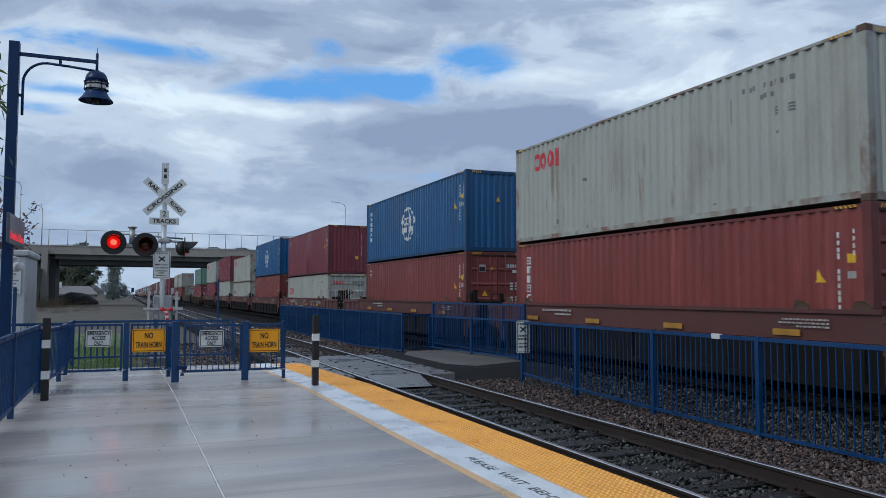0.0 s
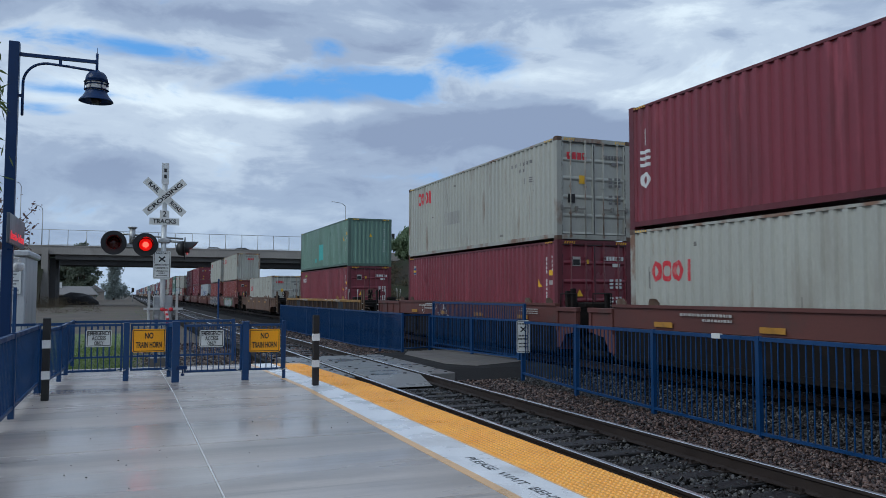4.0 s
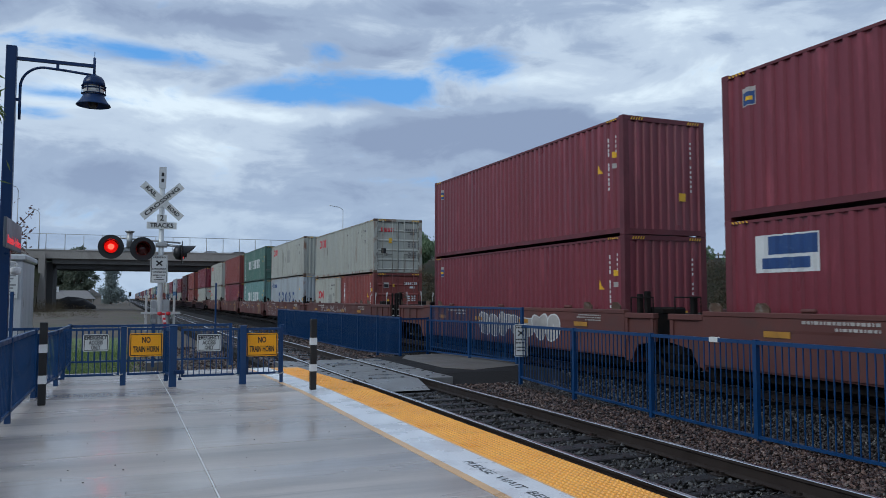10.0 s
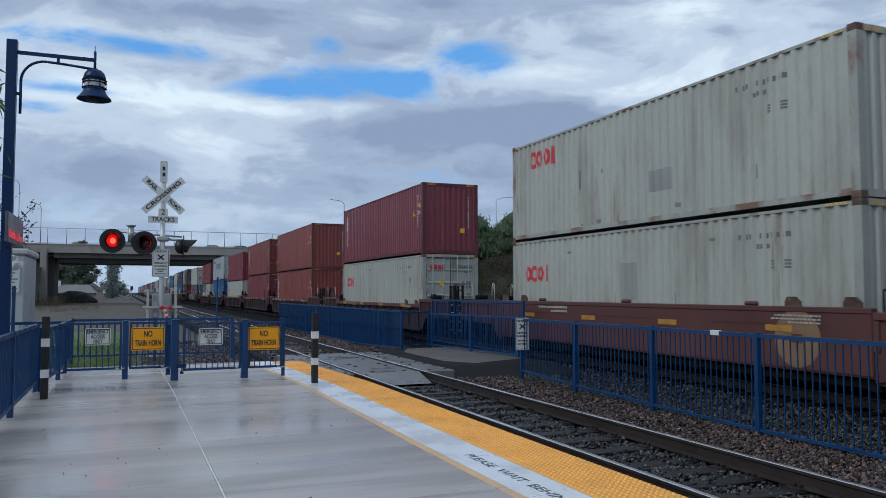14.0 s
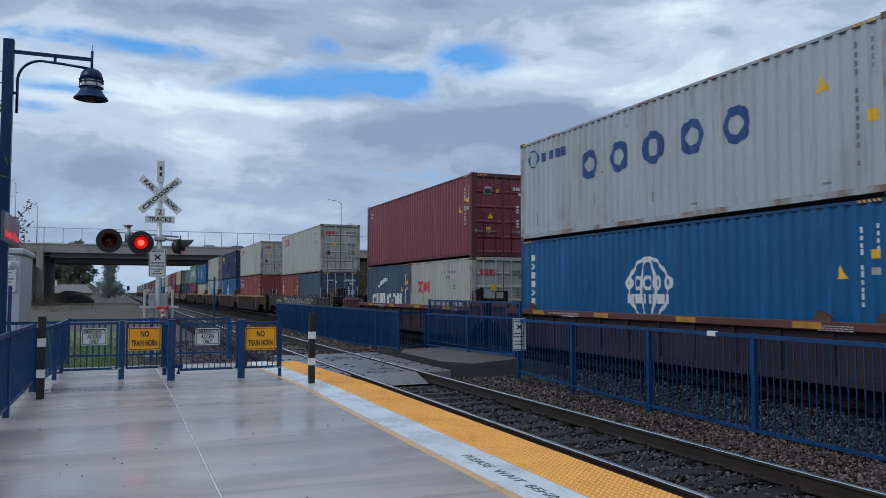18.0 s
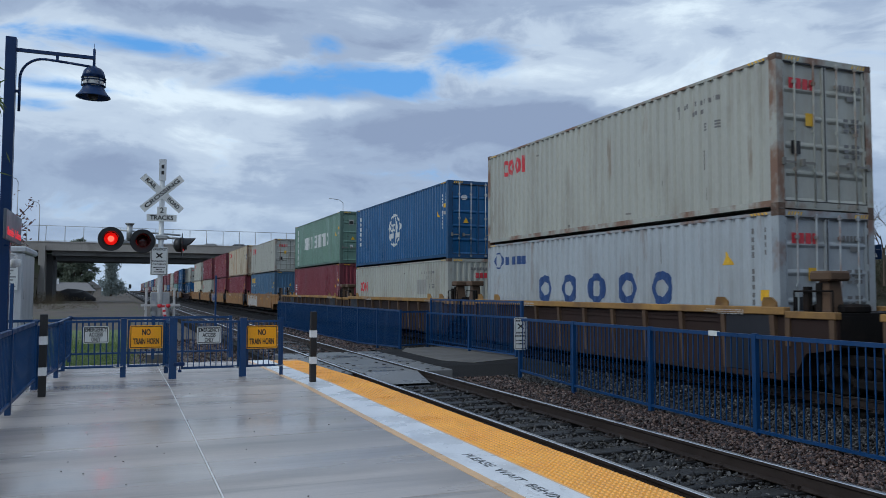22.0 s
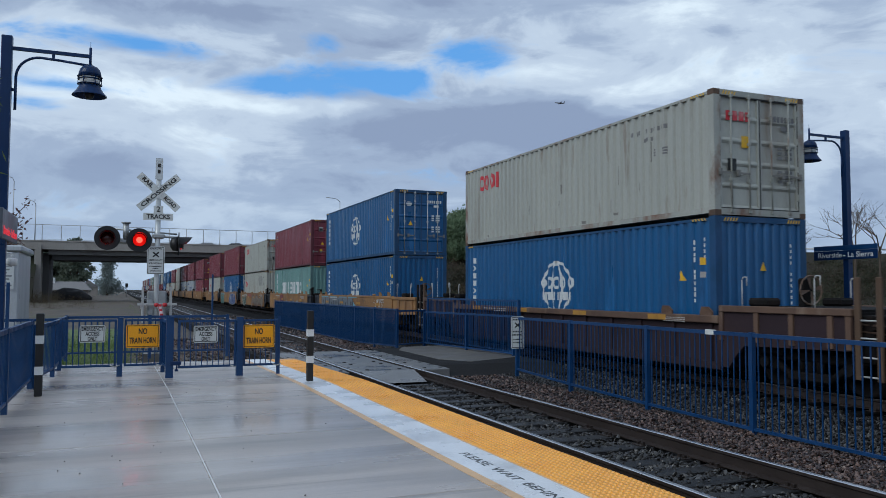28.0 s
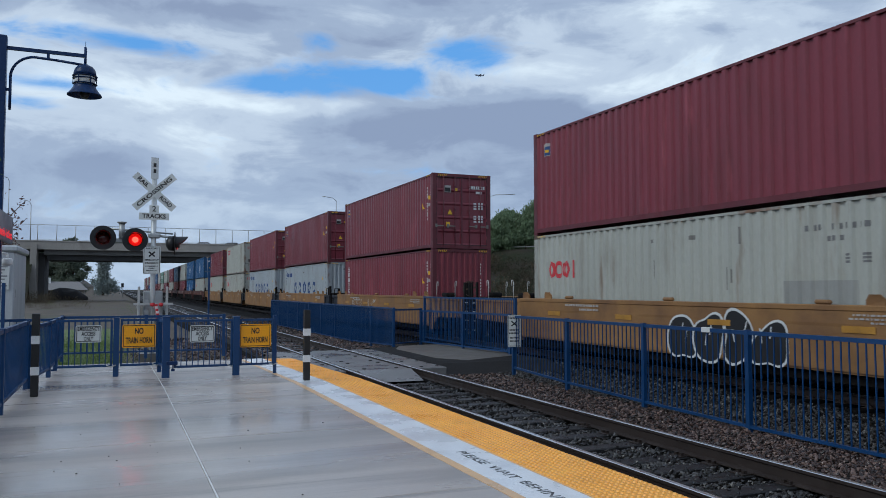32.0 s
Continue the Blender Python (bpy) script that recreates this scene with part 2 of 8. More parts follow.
# polished rail made darker: shade below the train put into its colour
M["rail_top_shaded"] = material("shaded_rail", (0.2, 0.19, 0.18), 0.45, 0.6, spread=0.15, stretch=(20, 0.5, 1), bump=0.02)
M["panel"] = material("crossing_panel", (0.17, 0.17, 0.168), 0.36, spread=0.3, scale=1.2, bump=0.2, dirt=(0.07, 0.07, 0.07), rough_spread=0.2)
M["asphalt"] = material("asphalt", (0.019, 0.0185, 0.019), 0.8, spread=0.25, scale=0.8, fine=70, bump=0.5, spec=0.15)
M["path"] = material("path_concrete", (0.13, 0.12, 0.105), 0.5, spread=0.15, scale=0.8, bump=0.15, dirt=(0.1, 0.1, 0.095))

# ---- building helpers ----


def quad(bm, pts, mi=0):
    f = bm.faces.new([bm.verts.new(p) for p in pts])
    f.material_index = mi
    return f


def box(bm, x0, x1, y0, y1, z0, z1, mi=0, bevel=0.0):
    """A box; with a bevel its long edges are taken off."""
    c = [bm.verts.new(p) for p in ((x0, y0, z0), (x1, y0, z0), (x1, y1, z0), (x0, y1, z0), (x0, y0, z1), (x1, y0, z1), (x1, y1, z1), (x0, y1, z1))]
    fs = [bm.faces.new([c[i] for i in q]) for q in ((0, 3, 2, 1), (4, 5, 6, 7), (0, 1, 5, 4), (1, 2, 6, 5), (2, 3, 7, 6), (3, 0, 4, 7))]
    for f in fs:
        f.material_index = mi
    if bevel:
        es = {e for f in fs for e in f.edges}
        r = bmesh.ops.bevel(bm, geom=list(es), offset=bevel, segments=1, affect="EDGES", profile=0.5)
        for f in r["faces"]:
            f.material_index = mi
    return fs


def tube(bm, a, b, r0, r1=None, n=10, mi=0, caps=True):
    """A round bar from a to b."""
    a, b = Vector(a), Vector(b)
    r1 = r0 if r1 is None else r1
    w = (b - a).normalized()
    s = w.orthogonal().normalized()
    t = w.cross(s)
    ring = [[bm.verts.new(p + (s * math.cos(k) + t * math.sin(k)) * r) for k in (2 * math.pi * i / n for i in range(n))] for p, r in ((a, r0), (b, r1))]
    for i in range(n):
        f = bm.faces.new((ring[0][i], ring[0][(i + 1) % n], ring[1][(i + 1) % n], ring[1][i]))
        f.smooth, f.material_index = True, mi
    if caps:
        bm.faces.new(ring[0][::-1]).material_index = mi
        bm.faces.new(ring[1]).material_index = mi


def lathe(bm, profile, n=20, at=(0, 0, 0), mi=0, axis="z"):
    """A turned body; profile: radius and height, from the bottom up."""
    at = Vector(at)
    rings = []
    for r, h in profile:
        ring = []
        for i in range(n):
            k = 2 * math.pi * i / n
            p = Vector((r * math.cos(k), r * math.sin(k), h))
            if axis == "y":
                p = Vector((p.x, p.z, p.y))
            elif axis == "x":
                p = Vector((p.z, p.x, p.y))
            ring.append(bm.verts.new(at + p))
        rings.append(ring)
    for a, b in zip(rings, rings[1:]):
        for i in range(n):
            f = bm.faces.new((a[i], a[(i + 1) % n], b[(i + 1) % n], b[i]))
            f.smooth, f.material_index = True, mi
    for ring, flip in ((rings[0], True), (rings[-1], False)):
        f = bm.faces.new(ring[::-1] if flip else ring)
        f.material_index = mi


def pipe(bm, pts, r, n=8, mi=0):
    for a, b in zip(pts, pts[1:]):
        tube(bm, a, b, r, r, n, mi)


def mesh_of(name, bm, *mats):
    me = bpy.data.meshes.new(name)
    bmesh.ops.recalc_face_normals(bm, faces=bm.faces)
    bm.to_mesh(me)
    bm.free()
    for m in mats:
        me.materials.append(M[m] if isinstance(m, str) else m)
    return me


def thing(name, at=(0, 0, 0), rz=0, label="", category="", group="", kind=""):
    ob = new(name)
    ob.empty_display_size = 0.2
    ob.matrix_world = pose(*at, 0, 0, rz)
    return tagged(ob, label, category, group, kind)


def part(name, shape, mat, parent, label="", at=None):
    """One mesh object under a thing or a part. shape: a bmesh, or a mesh that alike pieces share."""
    me = shape if isinstance(shape, bpy.types.Mesh) else mesh_of(name, shape, *(mat if isinstance(mat, (list, tuple)) else (mat,)))
    ob = new(name, me)
    ob.parent = parent
    if at is not None:
        ob.matrix_basis = at if isinstance(at, Matrix) else Matrix.Translation(at)
    return tagged(ob, label)


def single(name, bm, mats, label, category, group="", kind="", at=None):
    """A thing of one mesh."""
    ob = new(name, bm if isinstance(bm, bpy.types.Mesh) else mesh_of(name, bm, *(mats if isinstance(mats, (list, tuple)) else (mats,))))
    if at is not None:
        ob.matrix_basis = at if isinstance(at, Matrix) else Matrix.Translation(at)
    return tagged(ob, label, category, group, kind)


def text_mesh(words, size, thick=0.0015, width=None, bold=0.0):
    """Flat letters in the built-in font, centred, in the xz plane, read from -y."""
    cu = bpy.data.curves.new("letters", "FONT")
    cu.body, cu.size, cu.align_x, cu.align_y = words, size, "CENTER", "CENTER"
    cu.extrude, cu.offset, cu.resolution_u = thick, bold, 3
    ob = bpy.data.objects.new("letters", cu)
    scene.collection.objects.link(ob)
    bpy.context.view_layer.update()
    me = bpy.data.meshes.new_from_object(ob.evaluated_get(bpy.context.evaluated_depsgraph_get()))
    bpy.data.objects.remove(ob)
    bpy.data.curves.remove(cu)
    if width:
        xs = [v.co.x for v in me.vertices]
        k = width / (max(xs) - min(xs))
        me.transform(Matrix.Diagonal((k, 1, 1, 1)))
    me.transform(Matrix.Rotation(radians(90), 4, "X"))
    return me


def lettering(name, words, size, mat, parent, at, width=None, bold=0.004, thick=0.0015):
    me = text_mesh(words, size, thick, width, bold)
    me.materials.clear()
    me.materials.append(M[mat])
    return part(name, me, mat, parent, at=at)


# ---- ground, tracks and platform ----
RAIL_A, RAIL_B = 4.7175, 6.2255
TRACK_1, TRACK_2 = 5.4715, 12.232
DECK = 0.20


def build_ground():
    bm = bmesh.new()
    # one sheet, finer near the camera, with slight unevenness
    xs = [-3000, -900, -300, -120, -60, -30, -18, -12, -9, -6, -4, -2.6, -1.5, 0, 2, 3.0, 15.6, 18.5, 20, 24, 30, 45, 70, 110, 200, 500, 1200, 3000]
    ys = [-600, -200, -60, -20, 0, 10, 18, 19.5, 21, 23, 26, 30, 35, 40, 46, 53, 60, 70, 80, 95, 110, 130, 150, 180, 230, 300, 420, 700, 1300, 4200]
    grid = [[bm.verts.new((x, y, -0.62 + (0.07 * noise.noise(Vector((x * 0.21, y * 0.13, 0))) if abs(x) < 60 else 0) + (0.22 if x < 3 and 19 < y else 0)))
             for x in xs] for y in ys]
    for a, b in zip(grid, grid[1:]):
        for i in range(len(xs) - 1):
            bm.faces.new((a[i], a[i + 1], b[i + 1], b[i])).material_index = 1 if 15 < xs[i] < 200 else 2 if -12 < xs[i] < -0.5 and 19 < a[0].co.y < 45 else 0
    single("ground", bm, ("earth", "verge", "lawn"), "damp brown earth with patches of short green grass", "ground", kind="structure")


def build_track(name, centre, y0, y1, ties_to, label):
    tr = thing(name, (centre, 0, 0), label=label, category="railway track", kind="structure")
    # ballast bed with sloping shoulders
    bm = bmesh.new()
    prof = [(-3.4 if centre > 8 else -1.62, -0.62), (-2.2 if centre > 8 else -1.62, -0.24), (-1.45, -0.235), (-0.7, -0.25), (0.7, -0.25), (1.45, -0.215), (2.55, -0.22), (3.4, -0.26) if centre < 8 else (3.4, -0.62)]
    ys = [y0, -5, 0, 5, 10, 15, 20, 30, 45, 70, 110, 200, y1]
    rows = [[bm.verts.new((x, y, z)) for x, z in prof] for y in ys]
    for a, b in zip(rows, rows[1:]):
        for i in range(len(prof) - 1):
            bm.faces.new((a[i], a[i + 1], b[i + 1], b[i]))
    # the far bed is painted near black for the shade under the train
    part("ballast", bm, "ballast_bed" if centre < 8 else "shaded_bed", tr, "bed of broken grey-brown stone")
    # rails: foot, web and head, the top polished
    for side in (-0.754, 0.754):
        bm = bmesh.new()
        prof = [(-0.076, -0.172), (0.076, -0.172), (0.076, -0.16), (0.014, -0.142), (0.014, -0.052), (0.037, -0.036), (0.037, -0.007), (0.030, -0.001), (0.017, 0), (-0.017, 0), (-0.030, -0.001),
                (-0.037, -0.007), (-0.037, -0.036), (-0.014, -0.052), (-0.014, -0.142), (-0.076, -0.16)]
        ends = [[bm.verts.new((side + x, y, z)) for x, z in prof] for y in (y0, y1)]
        n = len(prof)
        for i in range(n):
            f = bm.faces.new((ends[0][i], ends[0][(i + 1) % n], ends[1][(i + 1) % n], ends[1][i]))
            f.material_index = 1 if i in (8, 9, 10) else 0
        # the far track's rail tops get the version darkened for the train's shade
        part("rail", bm, ("rail_side", "rail_top" if centre < 8 else "rail_top_shaded"), tr, "steel rail with a polished top")
    # ties, and beside each rail its plate
    bm = bmesh.new()
    box(bm, -1.3, 1.3, -0.115, 0.115, -0.34, -0.178, bevel=0.012)
    for s in (-0.754, 0.754):
        box(bm, s - 0.19, s + 0.19, -0.09, 0.09, -0.176, -0.166, 1)
        for dx in (-0.12, 0.12):
            box(bm, s + dx - 0.02, s + dx + 0.02, -0.06, -0.02, -0.166, -0.135, 1)
            box(bm, s + dx - 0.02, s + dx + 0.02, 0.02, 0.06, -0.166, -0.135, 1)
    # far ties likewise, darkened to paint in the train's shade
    me = mesh_of("tie", bm, "timber" if centre < 8 else "timber_shaded", "rail_side")
    y = 2.0 if centre < 8 else 4.0
    while y < ties_to:
        if not (centre < 8 and 15.2 < y < 22.2):
            part("tie", me, None, tr, at=pose(random.uniform(-0.04, 0.04), y + random.uniform(-0.03, 0.03), random.uniform(-0.012, 0.008), 0, 0, random.uniform(-1.2, 1.2)))
        y += random.choice((0.5, 0.56, 0.68, 0.74)) if centre < 8 else 0.56
    bm = bmesh.new()
    while y < 330:
        box(bm, -1.3, 1.3, y - 0.115, y + 0.115, -0.32, -0.178)
        y += 0.53
    tagged(part("far_ties", bm, "timber", tr), kind="stuff")
    return tr


def build_stones():
    """Broken stone heaped between and beside the rails."""
    rng = np.random.default_rng(5)
    shapes = []
    for k in range(10):
        bm = bmesh.new()
        bmesh.ops.create_icosphere(bm, subdivisions=1, radius=1)
        for v in bm.verts:
            v.co *= rng.uniform(0.6, 1.2)
            v.co.x *= 1.3
            v.co.z *= 0.62
        vs = np.array([v.co[:] for v in bm.verts])
        bm.verts.index_update()
        shapes.append((vs, np.array([[v.index for v in f.verts] for f in bm.faces])))
        bm.free()

    def heap(name, count, x0, x1, y0, y1, lift, size, mat="stone_mixed", density_near=True):
        verts, faces, n = [], [], 0
        for _ in range(count):
            vs, fs = shapes[rng.integers(10)]
            s = rng.uniform(*size)
            u = rng.uniform(0, 1)
            y = y0 + (y1 - y0) * (u ** 1.7 if density_near else u)
            x = rng.uniform(x0, x1)
            if (15.1 if x < RAIL_B + 0.6 else 16.75) < y < 22.6 and x > 3.9 and x < 10.2:
                continue
            a, b = rng.uniform(0, 6.28, 2)
            ca, sa, cb, sb = math.cos(a), math.sin(a), math.cos(b), math.sin(b)
            r = np.array([[ca, -sa, 0], [sa * cb, ca * cb, -sb], [sa * sb, ca * sb, cb]])
            verts.append(vs @ r.T * s + (x, y, lift + rng.uniform(-0.6, 0.7) * s))
            faces.append(fs + n)
            n += len(vs)
        me = bpy.data.meshes.new(name)
        me.from_pydata(np.concatenate(verts).tolist(), [], np.concatenate(faces).tolist())
        me.materials.append(M[mat])
        tagged(new(name, me), "loose grey-brown crushed stone around the rails", "ballast", kind="stuff")

    heap("ballast_stones", 10000, RAIL_A + 0.06, RAIL_B - 0.06, 3.2, 17, -0.218, (0.018, 0.037), "stone_dark")
    heap("ballast_stones", 23000, RAIL_B + 0.06, 8.2, 4.0, 34, -0.205, (0.015, 0.033))
    heap("ballast_stones", 12000, 8.2, 9.3, 4.0, 30, -0.205, (0.016, 0.035), "stone_dark")
    heap("ballast_stones", 450, RAIL_A + 0.1, RAIL_B - 0.1, 3.2, 15, -0.166, (0.014, 0.03), "stone_dark")
    heap("ballast_stones", 6500, 9.3, 11.2, 4.0, 26, -0.235, (0.022, 0.042), "stone_dark")
    heap("ballast_stones", 1700, RAIL_A - 0.72, RAIL_A - 0.06, 3.0, 26, -0.22, (0.022, 0.045))
    heap("ballast_stones", 3200, 0.5, 3.9, 19.6, 36, -0.4, (0.025, 0.055))
    heap("ballast_stones", 3800, RAIL_A - 0.6, RAIL_B + 2.2, 22.5, 60, -0.205, (0.03, 0.055))


def stone_material(name, darkest, middle, palest):
    m = material(name, (0.04, 0.033, 0.029), 0.3, spread=0.2, scale=8, fine=30, bump=0.3)
    nt = m.node_tree
    b = nt.nodes["Principled BSDF"]
    old = b.inputs["Base Color"].links[0].from_socket
    geo = nt.nodes.new("ShaderNodeNewGeometry")
    ramp = nt.nodes.new("ShaderNodeValToRGB")
    ramp.color_ramp.elements[0].color, ramp.color_ramp.elements[1].color = (*darkest, 1), (*palest, 1)
    e = ramp.color_ramp.elements.new(0.55)
    e.color = (*middle, 1)
    nt.links.new(geo.outputs["Random Per Island"], ramp.inputs[0])
    mx = nt.nodes.new("ShaderNodeMix")
    mx.data_type = "RGBA"
    mx.inputs[0].default_value = 0.75
    nt.links.new(old, mx.inputs[6])
    nt.links.new(ramp.outputs[0], mx.inputs[7])
    nt.links.new(mx.outputs[2], b.inputs["Base Color"])
    return m


M["stone_mixed"] = stone_material("brown_stone", (0.01, 0.008, 0.008), (0.058, 0.032, 0.027), (0.23, 0.15, 0.12))
M["stone_dark"] = stone_material("grey_stone", (0.005, 0.0052, 0.0055), (0.017, 0.017, 0.017), (0.10, 0.098, 0.092))


RAMP_FROM, RAMP_SLOPE = 13.0, 0.02


def fall(y):
    """How far the platform has dropped at y."""
    return max(0.0, y - RAMP_FROM) * RAMP_SLOPE


def build_platform():
    pf = thing("platform", (0, 0, DECK), label="wet grey concrete station platform with a yellow tactile edge", category="platform", kind="structure")
    # the far end slopes down to the crossing
    def lay(name, bm, mat, label=""):
        for v in bm.verts:
            v.co.z -= fall(v.co.y)
        return part(name, bm, mat, pf, label)

    def strip(name, x0, x1, z0, z1, mat, label):
        bm = bmesh.new()
        for a, b in ((-6, RAMP_FROM), (RAMP_FROM, 19.2)):
            box(bm, x0, x1, a, b, z0, z1)
        bmesh.ops.remove_doubles(bm, verts=bm.verts, dist=0.0001)
        lay(name, bm, mat, label)

    # slabs, cut by fine joints; the long pale joint runs down the middle
    ys = [-6.0, -3.1, -0.2, 2.7, 5.6, 8.5, 11.4, RAMP_FROM, 16.1, 19.2]
    for a, b in ((-1.55, 0.7285), (0.7415, 2.76)):
        for y0, y1 in zip(ys, ys[1:]):
            bm = bmesh.new()
            box(bm, a, b, y0 + 0.005, y1 - 0.005, -0.3, 0, bevel=0.007)
            lay("slab", bm, "concrete")
    strip("joint", 0.7292, 0.7408, -0.05, 0.0012, "pale_line", "pale filled joint")
    bm = bmesh.new()
    box(bm, -1.55, 2.76, RAMP_FROM - 0.02, RAMP_FROM + 0.006, -0.05, 0.0016)
    lay("joint", bm, "pale_joint", "pale filled joint at the head of the ramp")
    strip("stripe", 2.76, 2.85, -0.3, 0.0015, "orange_stripe", "thin worn orange line")
    strip("stripe", 2.85, 3.30, -0.3, 0.001, "white_stripe", "broad white warning line, wet")
    strip("stripe", 3.301, 3.32, -0.3, 0.0015, "orange_stripe", "thin worn orange line")
    y = -6.0
    while y < 19.0:
        bm = bmesh.new()
        box(bm, 3.327, 3.97, y + 0.002, min(19.2, y + 0.61) - 0.002, -0.3, 0.002, bevel=0.003)
        lay("tactile_tile", bm, "tactile")
        y += 0.61
    # truncated domes on the tactile tiles
    verts, faces = [], []
    for iy in range(int((18.5 - 3.5) / 0.0595)):
        for ix in range(11):
            x, y = 3.36 + ix * 0.0575, 3.5 + iy * 0.0595
            n = len(verts)
            for r, z in ((0.021, 0.0015), (0.013, 0.0125)):
                for k in range(6):
                    verts.append((x + r * math.cos(k * math.pi / 3), y + r * math.sin(k * math.pi / 3), z - fall(y)))
            for k in range(6):
                faces.append((n + k, n + (k + 1) % 6, n + 6 + (k + 1) % 6, n + 6 + k))
            faces.append(tuple(n + 6 + k for k in range(6)))
    me = bpy.data.meshes.new("domes")
    me.from_pydata(verts, [], faces)
    me.materials.append(M["tactile"])
    tagged(part("domes", me, None, pf, "rows of small raised domes"), kind="stuff")
    bm = bmesh.new()
    box(bm, -1.6, 3.93, -6, 19.2, -0.95, -0.305)
    part("foundation", bm, "path", pf)
    rng = random.Random(17)
    bm = bmesh.new()
    bmesh.ops.create_icosphere(bm, subdivisions=1, radius=0.008)
    pebble = mesh_of("pebble", bm, "stone")
    for k in range(34):
        y = rng.uniform(4.5, 13)
        single("pebble", pebble, None, "small dark pebble lying on the wet platform", "pebble", "pebbles on the platform",
               at=pose(rng.uniform(-1.2, 0.4) if k % 3 else rng.uniform(0.8, 2.6), y, DECK + 0.006) @ Matrix.Diagonal((rng.uniform(0.6, 1.4), rng.uniform(0.6, 1.2), 0.6, 1)))
    # the words on the white line, to be read from the platform
    me = text_mesh("PLEASE  WAIT  BEHIND", 0.135, 0.0006, 1.9, 0.0015)
    me.transform(Matrix.Rotation(radians(-90), 4, "X"))
    me.materials.clear()
    me.materials.append(M["worn_ink"])
    part("lettering", me, None, pf, "worn black stencilled words", at=pose(3.065, 5.91, 0.0022, 0, 0, -90))
    return pf


M["worn_ink"] = material("worn_ink", (0.05, 0.052, 0.055), 0.5, spread=0.3, dirt=(0.4, 0.42, 0.44), dirt_scale=14, dirt_from=0.5, dirt_to=0.6, bump=0)


def build_crossing():
    """Concrete panels in and beside the near track, the asphalt apron and the path across."""
    cr = thing("pedestrian_crossing", (0, 0, 0), label="wet grey concrete crossing panels with an asphalt apron", category="track crossing", kind="structure")
    for x0, x1 in ((RAIL_A - 0.74, RAIL_A - 0.1), (RAIL_A + 0.13, RAIL_B - 0.13), (RAIL_B + 0.1, RAIL_B + 0.74)):
        for y0, y1 in ((16.3, 18.2), (18.22, 20.1), (20.12, 22.0)):
            bm = bmesh.new()
            box(bm, x0, x1, y0, y1, -0.2, -0.008 + random.uniform(-0.006, 0.004), bevel=0.015)
            ob = part("crossing_panel", bm, "panel", cr)
            for fx in (0.2, 0.8):
                for fy in (0.15, 0.85):
                    bm = bmesh.new()
                    lathe(bm, [(0.045, -0.02), (0.045, 0.004), (0.03, 0.007)], 8, (x0 + (x1 - x0) * fx, y0 + (y1 - y0) * fy, 0))
                    part("bolt", bm, "black", ob)
    # sloped end plate between the rails
    bm = bmesh.new()
    a, b = RAIL_A + 0.14, RAIL_B - 0.14
    v = [bm.verts.new(p) for p in ((a, 16.28, 0.0), (b, 16.28, 0.0), (b - 0.05, 15.35, -0.17), (a + 0.05, 15.35, -0.17), (a, 16.28, -0.19), (b, 16.28, -0.19))]
    for q in ((0, 1, 2, 3), (0, 3, 4), (1, 5, 2), (4, 5, 1, 0), (3, 2, 5, 4)):
        bm.faces.new([v[i] for i in q])
    part("ramp_plate", bm, "panel", cr, "sloped end plate")
    bm = bmesh.new()
    # apron: asphalt shoulder that slopes to the stones
    rows = [(16.2, -0.19), (17.0, 0.0), (22.4, 0.0), (23.2, -0.18)]
    g = [[bm.verts.new((x, y, z + (0.0 if x < 9.9 else -0.02))) for x in (RAIL_B + 0.73, 8.0, 9.0, 10.1)] for y, z in rows]
    for r, s in zip(g, g[1:]):
        for i in range(3):
            bm.faces.new((r[i], r[i + 1], s[i + 1], s[i]))
    part("apron", bm, "asphalt", cr, "dark wet asphalt")
    bm = bmesh.new()
    v = [bm.verts.new(p) for p in ((7.55, 18.35, 0.006), (8.05, 17.5, 0.006), (9.95, 18.4, 0.006), (9.95, 23.1, 0.006), (8.1, 22.7, 0.006), (7.6, 21.6, 0.006))]
    bm.faces.new(v)
    r = bmesh.ops.extrude_face_region(bm, geom=list(bm.faces))
    for q in r["geom"]:
        if isinstance(q, bmesh.types.BMVert):
            q.co.z -= 0.05
    part("path", bm, "path", cr, "pale concrete pad")


build_ground()
build_track("track_1", TRACK_1, -60, 1500, 75, "near railway track with dark timber ties on broken stone")
build_track("track_2", TRACK_2, -60, 1500, 40, "far railway track under the freight train")
build_platform()
build_crossing()
build_stones()

# ---- fences, gates and posts round the platform ----


